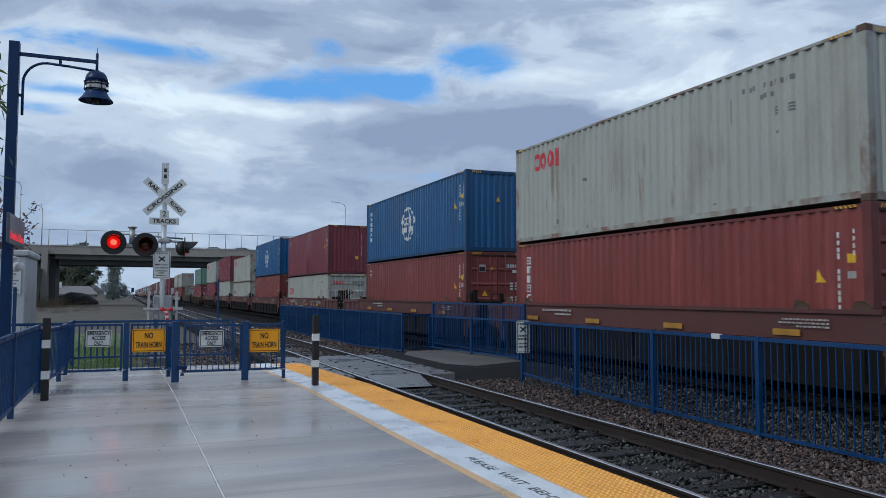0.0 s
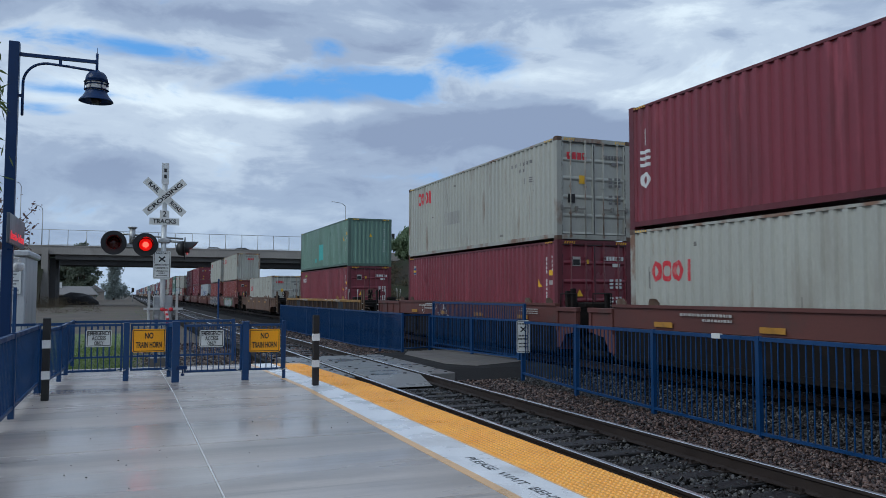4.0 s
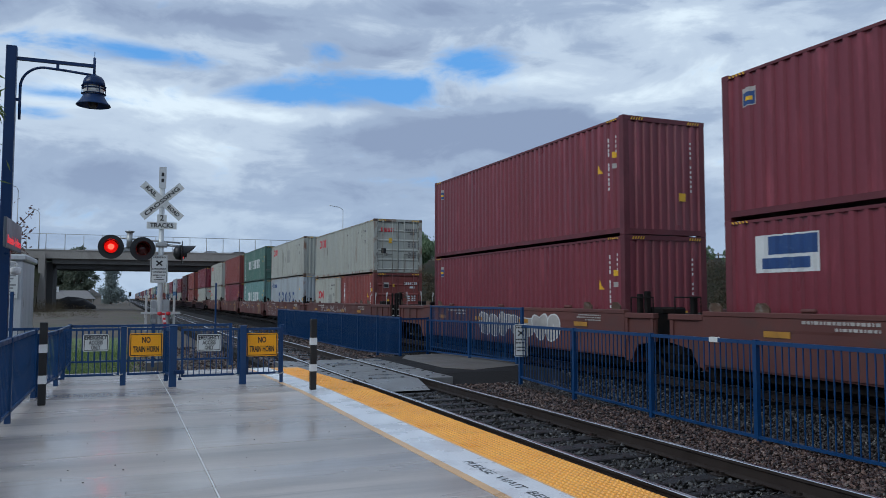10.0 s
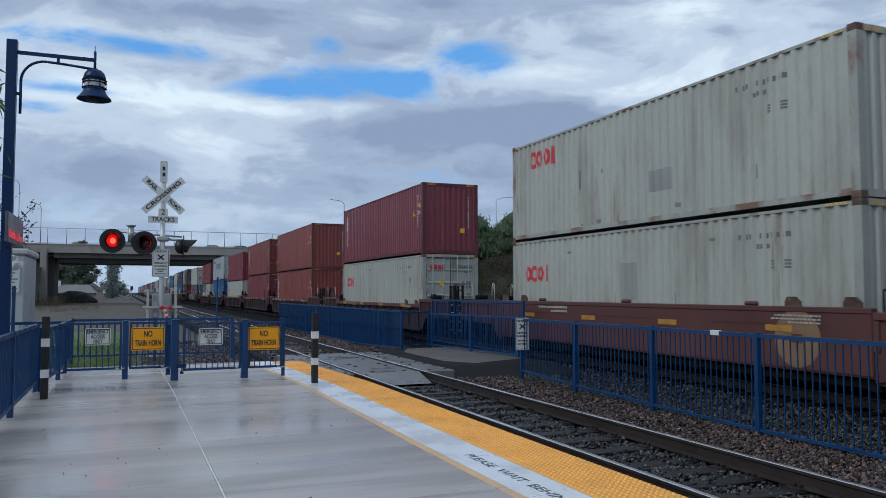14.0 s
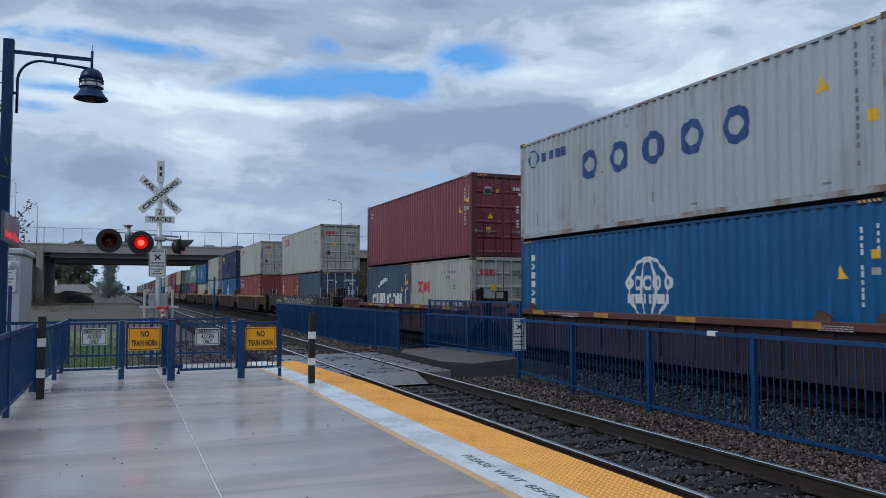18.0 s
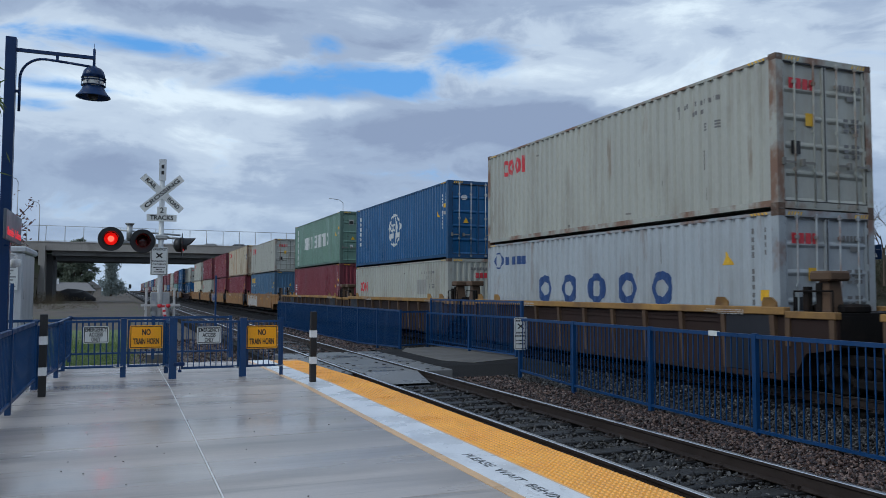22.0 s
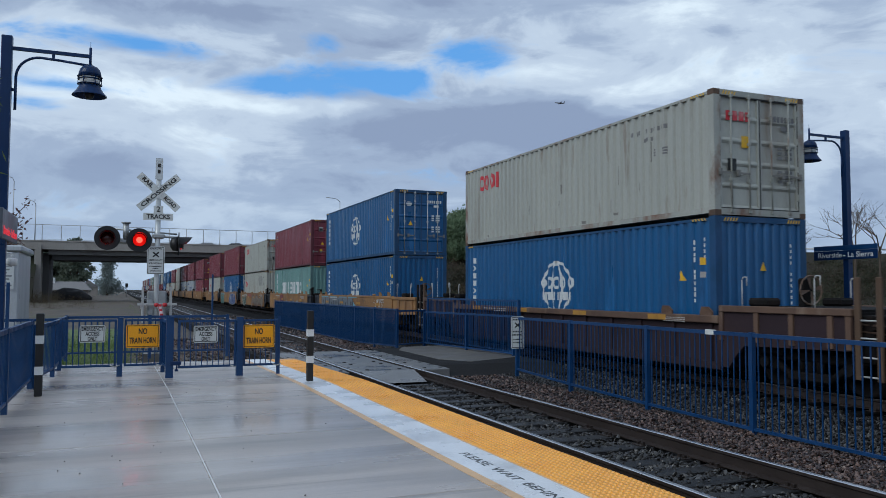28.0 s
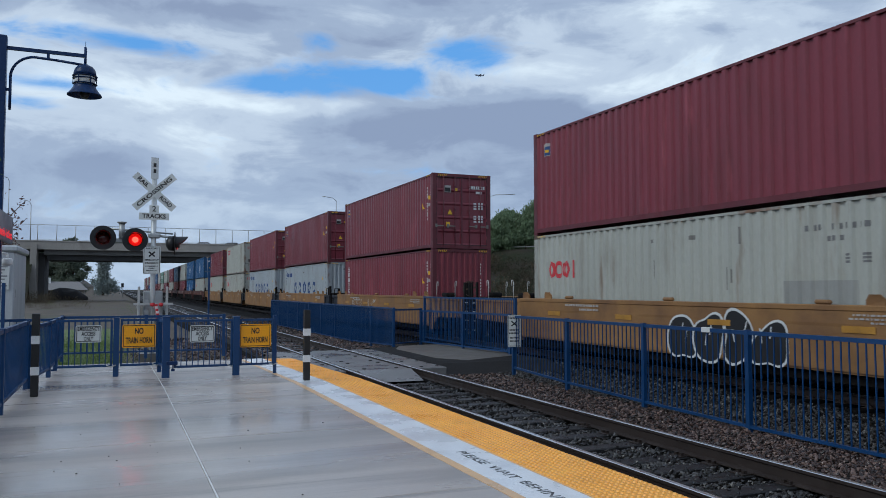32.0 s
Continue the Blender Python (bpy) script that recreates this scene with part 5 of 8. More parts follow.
def build_green():
    rng = random.Random(11)
    # trees that stand on and before the raised road; turn from the tracks, way off, foot height
    def at(turn, far):
        a = radians(turn)
        return far * math.sin(a), far * math.cos(a)
    for turn, far, z, high, wide, seed, low in (
            (20.1, 128, 6.5, 5.9, 4.2, 1, 0.3), (24.0, 145, 7.6, 8.4, 6.1, 2, 0.10), (27.6, 145, 7.6, 8.3, 5.3, 3, 0.10), (30.2, 145, 7.6, 10.2, 6.6, 4, 0.10), (32.6, 145, 7.6, 6.6, 2.5, 5, 0.10), (37.3, 145, 7.6, 7.0, 4.6, 7, 0.10), (25.8, 145, 7.6, 5.0, 4.6, 8, 0.10)):
        x, y = at(turn, far)
        tree("pepper_tree", x, y, z, high, wide, "tall drooping pepper tree with a ragged green crown", "leaf_pepper", seed, 0.27, 130, 330, 1.4, 0.3, low)
    # shrubs and ivy over the right-hand bank
    spots = []
    for _ in range(1100):
        f = rng.uniform(1.8, 6.2)
        p = crest_point(f)
        u = rng.uniform(0.22, 1.35)
        d = Vector(CREST[1][min(7, int(f) + 1)]) - Vector(CREST[1][int(f)])
        d.z = 0
        d.normalize()
        s = Vector((-d.y, d.x, 0)) * -1
        h = p.z + 0.7
        q = p + s * (u * h * 1.5)
        q.z = p.z - u * h * 0.72 + rng.uniform(-0.2, 0.5)
        spots.append((tuple(q), rng.uniform(0.7, 1.4)))
    scatter("bank_shrubs", "dense dark green ivy and shrubs over the embankment", "shrubs", "leaf_ivy", spots, 0.15, 120, 1.0, 0.1, 21, 1.5)
    spots = []
    for _ in range(240):
        f = rng.uniform(0.3, 3.6)
        p = crest_point(f)
        u = rng.uniform(0.25, 1.5)
        d = Vector(CREST[1][int(f) + 1]) - Vector(CREST[1][int(f)])
        d.z = 0
        d.normalize()
        s = Vector((-d.y, d.x, 0)) * -1
        h = p.z + 0.7
        q = p + s * (u * h * 1.5)
        q.z = p.z - u * h * 0.7 + rng.uniform(-0.2, 0.3)
        spots.append((tuple(q), rng.uniform(0.7, 1.6)))
    scatter("bank_dry_grass", "dry brown grass and brush on the embankment", "dry grass", "leaf_dry", spots, 0.16, 70, 0.9, -0.3, 22, 3.0)
    spots = []
    for _ in range(420):
        f = rng.uniform(1.6, 6.2)
        p, q = crest_point(f), crest_point(min(6.9, f + 0.1))
        d = (q - p).normalized()
        u = rng.uniform(0.3, 1.45)
        h = p.z + 0.7
        at_ = p + Vector((d.y, -d.x, 0)) * (u * h * 1.5)
        spots.append(((at_.x, at_.y, p.z - u * h * 0.72 + rng.uniform(0.2, 0.8)), rng.uniform(0.8, 1.7)))
    scatter("bank_brush", "bare brown brush standing on the embankment", "brush", "leaf_brush", spots, 0.05, 70, 0.9, -0.5, 23, 9.0)
    for turn, far, z, high, wide, seed in ((41.3, 94, 6.0, 1.7, 1.0, 31), (42.7, 94, 5.8, 1.4, 1.1, 32)):
        x, y = at(turn, far)
        tree("roadside_bush", x, y, z, high, wide, "small dark bush at the top of the embankment", "leaf_pepper", seed, 0.1, 50, 26, 0.2, 0.06, 0.1, "bush", "roadside bushes")
    for turn, far, z, high, seed in ((47.4, 92, 4.6, 5.0, 41), (50.6, 88, 3.0, 8.6, 42), (52.0, 92, 3.0, 9.4, 43)):
        x, y = at(turn, far)
        bare_tree("bare_tree", x, y, z, high, "leafless tree on the embankment", seed)
    # behind the overpass
    for x, y, high, wide, seed, leaf in ((-11.5, 235, 15.5, 5.5, 51, "leaf_dark"), (-17.0, 240, 13.5, 5.0, 52, "leaf_dark"), (-21, 250, 15.0, 5.0, 53, "leaf_hazed")):
        tree("distant_tree", x, y, -0.6, high, wide, "dark dense tree beyond the overpass", leaf, seed, 0.42, 130, 130, 0.3, 0.4, 0.08, group="distant trees")
    # the conifer's crown has the distance haze in its leaf colour
    t = thing("tall_conifer", (-4.0, 300, -0.6), label="tall slender conifer beyond the overpass, its leaves paled to paint in haze", category="tree", group="distant trees")
    bm = bmesh.new()
    tube(bm, (0, 0, 0), (0, 0, 12), 0.4, 0.1, 8)
    part("trunk", bm, "bark", t)
    pts = [((rng.gauss(0, 1) * w, rng.gauss(0, 1) * w, h), 1.5) for h, w in [(1.5 + 0.35 * i, 1.7 if i < 12 else 0.4 + 0.5 * abs(math.sin(i * 0.7))) for i in range(36)] for _ in range(3)]
    part("crown", leaves_mesh("crown", pts, "leaf_hazed", 0.4, 70, 0.8, 0.2, 61), None, t)
    # dry weeds and grass left of the tracks
    spots = []
    for k in range(1300):
        y = 19.5 + 14 * rng.uniform(0, 1) ** 1.2 if k < 1000 else 22 + 115 * rng.uniform(0, 1) ** 1.3
        x = rng.uniform(-14 - y * 0.12, 2.6) if y > 34 else rng.uniform(-7, 0.3)
        if y > 29 and noise.noise(Vector((x * 0.12, y * 0.08, 3))) < -0.05:
            continue
        spots.append(((x, y, -0.42 if y > 29 else -0.46), rng.uniform(0.3, 0.9)))
    scatter("field_grass", "short green grass over damp earth", "grass", "leaf_grass", spots, 0.014, 110, 0.9, -0.9, 71, 4.0)
    spots = []
    for _ in range(120):
        y = rng.uniform(90, 148)
        x = rng.uniform(-24, -2) - (y - 60) * 0.02
        spots.append(((x, y, -0.4), rng.uniform(0.5, 1.3)))
    for _ in range(150):
        spots.append(((rng.uniform(-20, -9), rng.uniform(132, 148), rng.uniform(-0.4, 0.6)), 1.2))
    scatter("field_weeds", "dry brown weeds on rough ground", "weeds", "leaf_dry", spots, 0.045, 80, 0.9, -0.8, 72, 4.0)
    # bank left of the overpass
    spots = [((rng.uniform(-40, -15), rng.uniform(132, 149), rng.uniform(0, 8)), 1.6) for _ in range(160)]
    scatter("left_bank_shrubs", "dull green shrubs beside the bridge abutment", "shrubs", "leaf_ivy", spots, 0.2, 60, 0.9, 0.1, 73)


def build_far_things():
    h = thing("distant_house", (-11, 205, -0.6), label="low grey-roofed house beyond the overpass", category="house")
    bm = bmesh.new()
    box(bm, -5, 4.2, -4, 4, 0, 2.4)
    part("wall", bm, "house_wall", h)
    bm = bmesh.new()
    v = [bm.verts.new(p) for p in ((-5.6, -4.6, 2.2), (4.8, -4.6, 2.2), (4.8, 4.6, 2.2), (-5.6, 4.6, 2.2), (-3.4, 0, 4.2), (3.0, 0, 4.2))]
    for q in ((0, 1, 5, 4), (1, 2, 5), (2, 3, 4, 5), (3, 0, 4), (3, 2, 1, 0)):
        bm.faces.new([v[i] for i in q])
    part("roof", bm, "house_roof", h)
    bm = bmesh.new()
    box(bm, -3.9, -3.1, -1, -0.2, 3.4, 5.1)
    part("chimney", bm, "white_paint", h)
    for x in (-3.5, -0.5, 2.4):
        bm = bmesh.new()
        box(bm, x - 0.7, x + 0.7, -4.05, -4.0, 0.9, 1.9)
        part("window", bm, "glass_dark", h)
    m = thing("spoil_heap", (-9.3, 172, -0.6), label="dark low mound of earth beside the tracks", category="mound")
    bm = bmesh.new()
    bmesh.ops.create_icosphere(bm, subdivisions=3, radius=1)
    for v in bm.verts:
        v.co = Vector((v.co.x * 4.2, v.co.y * 4, max(-0.1, v.co.z) * 2.6)) * (1 + 0.12 * noise.noise(v.co * 2.3))
    part("mound", bm, "asphalt", m)
    m = thing("small_house", (-9.6, 285, -0.6), label="small pale house in the distance", category="house")
    bm = bmesh.new()
    box(bm, -2.8, 2.8, -3, 3, 0, 3.2)
    part("wall", bm, "house_wall", m)
    bm = bmesh.new()
    v = [bm.verts.new(p) for p in ((-3.2, -3.4, 3.1), (3.2, -3.4, 3.1), (3.2, 3.4, 3.1), (-3.2, 3.4, 3.1), (0, -3.4, 5.4), (0, 3.4, 5.4))]
    for q in ((0, 1, 4), (1, 2, 5, 4), (2, 3, 5), (3, 0, 4, 5), (3, 2, 1, 0)):
        bm.faces.new([v[i] for i in q])
    part("roof", bm, "house_roof", m)
    sg = thing("track_signal", (1.8, 240, -0.6), label="small dark track signal in the distance", category="signal")
    bm = bmesh.new()
    tube(bm, (0, 0, 0), (0, 0, 3), 0.07, n=6)
    part("mast", bm, "galv", sg)
    bm = bmesh.new()
    box(bm, -0.35, 0.35, -0.15, 0.15, 2.9, 4.1, bevel=0.08)
    part("head", bm, "black", sg)
    # street lights: place, foot, height, arm towards
    for x, y, z, high, arm in ((-17.9, 157, 9.5, 12.4, -1), (-14.6, 160, 9.5, 8.6, -1), (42.3, 158, 9.5, 11.6, -1), (66, 134, 9.0, 11.3, 1), (46.5, 163, 9.5, 7.2, -1)):
        st = thing("street_light", (x, y, z), label="grey street light with a curved arm on the raised road", category="street light", group="street lights")
        bm = bmesh.new()
        tube(bm, (0, 0, 0), (0, 0, high - 0.8), 0.11, 0.07, 7)
        part("pole", bm, "galv", st)
        bm = bmesh.new()
        long = 2.6 if high > 9 and abs(x) > 40 else 0.9
        if x > 60:
            long = 5.4
        pipe(bm, [(0, 0, high - 0.8), (arm * long * 0.3, 0, high - 0.25), (arm * long, 0, high)], 0.06, 6)
        part("arm", bm, "galv", st)
        bm = bmesh.new()
        lathe(bm, [(0.0005, -0.12), (0.2, -0.05), (0.2, 0.03), (0.0005, 0.1)], 10, (arm * (long + 0.2), 0, high))
        part("lantern", bm, "alu", st)
    tl = thing("traffic_signal", (50.5, 153, 9.4), label="black traffic signal heads on a pole", category="traffic light")
    bm = bmesh.new()
    tube(bm, (0, 0, 0), (0, 0, 5.2), 0.09, n=6)
    part("pole", bm, "galv", tl)
    for dx, z in ((-0.9, 4.4), (0.7, 4.4), (0.7, 2.9)):
        bm = bmesh.new()
        box(bm, dx - 0.28, dx + 0.28, -0.2, 0.2, z - 0.6, z + 0.6, bevel=0.05)
        part("signal_head", bm, "black", tl)
    bm = bmesh.new()
    lathe(bm, [(1.0, 0), (1.0, 2.6), (0.9, 2.8), (0.0005, 3.0)], 16)
    single("water_tank", bm, "bridge", "pale grey water tank on the skyline", "tank", at=(118, 141, 8.4))
    # the far platform
    pf = thing("far_platform", (13.95, 0, 0), label="dark paved platform beyond the far track", category="platform", kind="structure")
    for i in range(8):
        bm = bmesh.new()
        box(bm, 0.0, 4.2, -6 + i * 3 + 0.004, -3 + i * 3 - 0.004, -0.6, DECK, bevel=0.006)
        part("slab", bm, "asphalt", pf)


M["house_wall"] = material("house_wall", (0.3, 0.27, 0.24), 0.8)
M["house_roof"] = material("house_roof", (0.22, 0.21, 0.205), 0.8, fine=5, bump=0.3)


def build_near_leaves():
    """Branches of a street tree that hang into view beside the lamp."""
    rng = random.Random(9)
    t = thing("willow_tree", (-3.6, 9.6, -0.5), label="leafy tree with narrow hanging leaves beside the platform", category="tree")
    bm = bmesh.new()
    tube(bm, (0, 0, 0), (0.1, 0, 3.2), 0.16, 0.12, 9)
    spots = []
    for i in range(26):
        if i < 17:
            a, out, z0 = 0, 0, rng.uniform(3.55, 4.75)
        else:
            a, out, z0 = rng.uniform(0.8, 5.6), rng.uniform(0.8, 2.0), rng.uniform(3.3, 5.4)
        tip = Vector((math.cos(a) * out, math.sin(a) * out, z0))
        if i < 17:
            along = rng.uniform(-0.8, 1.0)
            tip = Vector((3.6 - 0.1363 * (9.6 + along) + rng.uniform(-0.32, -0.04), along, z0))
        top = Vector((0.1, 0, 3.0 + rng.uniform(0, 1.2)))
        mid = top.lerp(tip, 0.6) + Vector((0, 0, 0.5))
        pipe(bm, [tuple(top), tuple(mid), tuple(tip)], 0.02, 5)
        end = tip + Vector((rng.uniform(-0.05, 0.12), rng.uniform(-0.1, 0.1), -rng.uniform(0.3, 0.9)))
        pipe(bm, [tuple(tip), tuple(end)], 0.006, 4)
        for k in range(9):
            spots.append((tuple(tip.lerp(end, k / 8)), 0.09))
        for k in range(5):
            spots.append((tuple(mid.lerp(tip, k / 4)), 0.16))
    tube(bm, (0.1, 0, 3.2), (0.1, 0, 4.6), 0.12, 0.05, 8)
    part("trunk", bm, "bark", t)
    part("crown", leaves_mesh("crown", spots, "leaf_near", 0.026, 7, 0.9, 1.0, 91, 6.0), None, t, "narrow drooping leaves")
    t = thing("rose_tree", (-4.3, 27.5, -0.5), label="small tree with sparse reddish leaves behind the shed", category="tree")
    bm = bmesh.new()
    tube(bm, (0, 0, 0), (0, 0, 3.2), 0.09, 0.06, 7)
    spots = []
    for i in range(18):
        a = rng.uniform(-1.2, 1.2)
        e = Vector((math.cos(a) * rng.uniform(0.5, 1.9), math.sin(a) * rng.uniform(0.3, 1.2), rng.uniform(3.3, 5.4)))
        pipe(bm, [(0, 0, 3.1), tuple(e)], 0.012, 4)
        spots += [(tuple(Vector((0, 0, 3.1)).lerp(e, 0.5 + 0.1 * k)), 0.22) for k in range(6)]
    part("trunk", bm, "bark", t)
    part("crown", leaves_mesh("crown", spots, "leaf_rose", 0.06, 8, 1.0, 0.3, 92, 2.0), None, t, "sparse reddish leaves")


def build_road_traffic():
    def car_body(name, x, y, z, mat, label, long=4.5):
        c = thing(name, (x, y, z), label=label, category="car", group="cars on the raised road")
        bm = bmesh.new()
        prof = [(-0.5, 0.35), (-0.5, 0.8), (-0.42, 0.95), (-0.3, 1.0), (-0.16, 1.42), (0.2, 1.45), (0.36, 1.0), (0.48, 0.88), (0.5, 0.5), (0.5, 0.35)]
        sides = [[bm.verts.new((px * long, s * 0.88 * (0.86 if pz > 1.1 else 1), pz)) for px, pz in prof] for s in (-1, 1)]
        n = len(prof)
        for i in range(n):
            bm.faces.new((sides[0][i], sides[0][(i + 1) % n], sides[1][(i + 1) % n], sides[1][i]))
        bm.faces.new(sides[0])
        bm.faces.new(sides[1][::-1])
        part("body", bm, mat, c)
        for s in (-1, 1):
            bm = bmesh.new()
            quad(bm, [(px * long, s * 0.885 * 0.9, pz) for px, pz in ((-0.27, 1.03), (-0.16, 1.36), (0.19, 1.38), (0.31, 1.03))])
            part("window", bm, "glass_dark", c)
        for px in (-0.32, 0.32):
            for s in (-0.88, 0.78):
                bm = bmesh.new()
                lathe(bm, [(0.32, 0), (0.33, 0.05), (0.32, 0.1)], 14, (px * long, s, 0.32), 0, "y")
                part("wheel", bm, "hose2", c)
        return c
    for x, mat, word in ((15.0, "car_silver", "silver"), (20.2, "car_black", "dark")):
        car_body("car", x, 152.6, 9.2, mat, "%s car on the overpass behind the barrier" % word)
    # a school bus on the raised road
    b = thing("school_bus", (110, 150, 3.0), label="yellow school bus with a white roof driving past", category="bus")
    bm = bmesh.new()
    box(bm, -1.2, 1.2, -4.6, 3.6, 0.75, 2.0, bevel=0.08)
    box(bm, -1.05, 1.05, 3.6, 5.0, 0.75, 1.75, bevel=0.15)
    for s in (-1.16, 1.1):
        for i in range(11):
            box(bm, s, s + 0.06, -4.5 + i * 0.8, -4.38 + i * 0.8, 2.0, 2.62)
    box(bm, -1.18, 1.18, -4.6, 3.6, 2.6, 2.82, bevel=0.05)
    part("body", bm, "bus_yellow", b)
    bm = bmesh.new()
    box(bm, -1.1, 1.1, -4.55, 3.55, 2.0, 2.6)
    part("window", bm, "glass_dark", b)
    bm = bmesh.new()
    box(bm, -1.12, 1.12, -4.5, 3.5, 2.82, 3.0, bevel=0.08)
    part("roof", bm, "white_paint", b)
    for z in (1.1, 1.75):
        bm = bmesh.new()
        box(bm, -1.215, 1.215, -4.55, 3.55, z, z + 0.07)
        part("stripe", bm, "black", b)
    for s in (-1.2, 0.95):
        for y in (-2.6, 3.9):
            bm = bmesh.new()
            lathe(bm, [(0.48, 0), (0.5, 0.05), (0.5, 0.2), (0.48, 0.25)], 16, (s, y, 0.5), 0, "x")
            part("wheel", bm, "hose2", b)
    TRAFFIC.append(b)
    # an airliner, far off in the sky
    a = thing("airliner", (0, 0, 0), label="distant grey airliner climbing under the clouds", category="aeroplane")
    bm = bmesh.new()
    lathe(bm, [(0.3, -15), (1.2, -12), (1.9, -7), (1.9, 9), (1.4, 13), (0.3, 15)], 12, (0, 0, 0), 0, "y")
    part("fuselage", bm, "plane_grey", a)
    for s in (-1, 1):
        bm = bmesh.new()
        v = [bm.verts.new(p) for p in ((s * 1.5, 4, -0.8), (s * 1.5, -2.5, -0.8), (s * 15, -7, 0.9), (s * 15, -5, 0.9))]
        f = bm.faces.new(v)
        g = bmesh.ops.extrude_face_region(bm, geom=[f])
        for q in g["geom"]:
            if isinstance(q, bmesh.types.BMVert):
                q.co.z += 0.4
        part("wing", bm, "plane_grey", a)
        bm = bmesh.new()
        lathe(bm, [(0.8, -1.6), (0.95, 1.2), (0.8, 1.8)], 10, (s * 5, 1.6, -1.8), 0, "y")
        part("engine", bm, "plane_grey", a)
        bm = bmesh.new()
        v = [bm.verts.new(p) for p in ((s * 0.4, -11.5, 0.8), (s * 0.4, -14, 0.8), (s * 5, -15, 1.2), (s * 5, -14, 1.2))]
        f = bm.faces.new(v)
        g = bmesh.ops.extrude_face_region(bm, geom=[f])
        for q in g["geom"]:
            if isinstance(q, bmesh.types.BMVert):
                q.co.z += 0.25
        part("tailplane", bm, "plane_grey", a)
    bm = bmesh.new()
    v = [bm.verts.new(p) for p in ((-0.15, -10.5, 1.2), (-0.15, -14, 1.2), (-0.15, -16, 7), (-0.15, -14, 7))]
    f = bm.faces.new(v)
    g = bmesh.ops.extrude_face_region(bm, geom=[f])
    for q in g["geom"]:
        if isinstance(q, bmesh.types.BMVert):
            q.co.x += 0.3
    part("fin", bm, "plane_grey", a)
    TRAFFIC.append(a)


TRAFFIC = []
M["plane_grey"] = material("plane_grey", (0.16, 0.17, 0.2), 0.4, bump=0)
M["car_silver"] = material("car_silver", (0.35, 0.36, 0.37), 0.3, 0.5, bump=0)
M["car_black"] = material("car_black", (0.03, 0.03, 0.035), 0.25, bump=0)
M["hose2"] = material("tyre", (0.02, 0.02, 0.02), 0.8, bump=0)
M["bus_yellow"] = material("bus_yellow", (0.62, 0.31, 0.02), 0.4, spread=0.06, bump=0)
build_overpass()
build_banks()
build_green()
build_far_things()
build_near_leaves()
build_road_traffic()

# ---- the freight train ----
SPEED = 22.11
RUST = (0.16, 0.065, 0.028)
PAINT = {
    "white": ((0.399, 0.408, 0.366), (0.257, 0.242, 0.204), "pale grey-white"), "cream": ((0.62, 0.58, 0.46), (0.5, 0.46, 0.36), "cream"),
    "rusty": ((0.50, 0.445, 0.335), (0.25, 0.17, 0.10), "rusty white"), "ice": ((0.363, 0.400, 0.428), (0.260, 0.270, 0.270), "pale blue-grey"),
    "blue": ((0.004, 0.085, 0.228), (0.01, 0.06, 0.16), "bright blue"), "steel_blue": ((0.05, 0.12, 0.21), (0.04, 0.08, 0.13), "faded steel-blue"),
    "navy": ((0.009, 0.021, 0.078), (0.008, 0.014, 0.045), "dark navy"), "maroon": ((0.185, 0.030, 0.045), (0.125, 0.026, 0.034), "dark maroon"),
    "red": ((0.215, 0.047, 0.040), (0.145, 0.038, 0.033), "red-brown"), "green": ((0.145, 0.25, 0.20), (0.10, 0.16, 0.13), "dull green"),
    "aqua": ((0.15, 0.28, 0.265), (0.11, 0.2, 0.19), "pale teal"), "teal": ((0.085, 0.175, 0.14), (0.065, 0.135, 0.119), "teal green"), "grey_blue": ((0.045, 0.075, 0.12), (0.03, 0.05, 0.08), "slate blue"),
}
for key, (base, grime, word) in PAINT.items():
    M["box_" + key] = material("container_" + key, base, 0.42 if key in ("white", "rusty", "cream", "ice") else 0.4, spread=0.08, scale=0.7, fine=25, bump=0.05, dirt=grime, dirt_scale=0.9,
                               dirt_from=0.52 if key != "rusty" else 0.48, dirt_to=0.72, stretch=(1, 1, 0.28), vary=0.07,
                               rust=((0.33, 0.12, 0.035), 1.5, 0.56, 0.68, (1, 1, 0.16)) if key == "rusty" else ((0.18, 0.115, 0.07), 2.8, 0.62, 0.75, (1, 1, 0.13)) if key in ("white", "rusty", "ice", "cream") else (tuple(c * 1.6 + 0.02 for c in base), 2.8, 0.57, 0.74, (1, 1, 0.13)))
    M["frame_" + key] = material("container_frame_" + key, tuple(c * (0.85 if key in ("white", "rusty", "cream", "ice") else 0.55) for c in base), 0.55, spread=0.15, scale=2, bump=0.1,
                                 dirt=RUST if key in ("white", "rusty", "cream", "ice") else grime, dirt_scale=1.7, dirt_from=0.49 if key != "rusty" else 0.3, dirt_to=0.64 if key != "rusty" else 0.56, stretch=(1, 1, 0.6), vary=0.07)
M["mark_red"] = material("red_marking", (0.55, 0.035, 0.05), 0.5, spread=0.1, bump=0, dirt=(0.5, 0.3, 0.28), dirt_scale=5)
M["mark_white"] = material("white_marking", (0.62, 0.64, 0.64), 0.5, spread=0.08, bump=0, dirt=(0.4, 0.42, 0.42), dirt_scale=4)
M["mark_blue"] = material("blue_marking", (0.02, 0.06, 0.19), 0.5, spread=0.1, bump=0, dirt=(0.1, 0.16, 0.28), dirt_scale=5)
M["mark_grey"] = material("grey_marking", (0.16, 0.16, 0.16), 0.5, spread=0.1, bump=0)
M["mark_yellow"] = material("yellow_marking", (0.72, 0.42, 0.02), 0.5, spread=0.1, bump=0, dirt=(0.5, 0.32, 0.08), dirt_scale=8)
M["mark_amber"] = material("dirty_reflector", (0.40, 0.20, 0.03), 0.5, spread=0.2, bump=0, dirt=(0.2, 0.1, 0.04), dirt_scale=5)
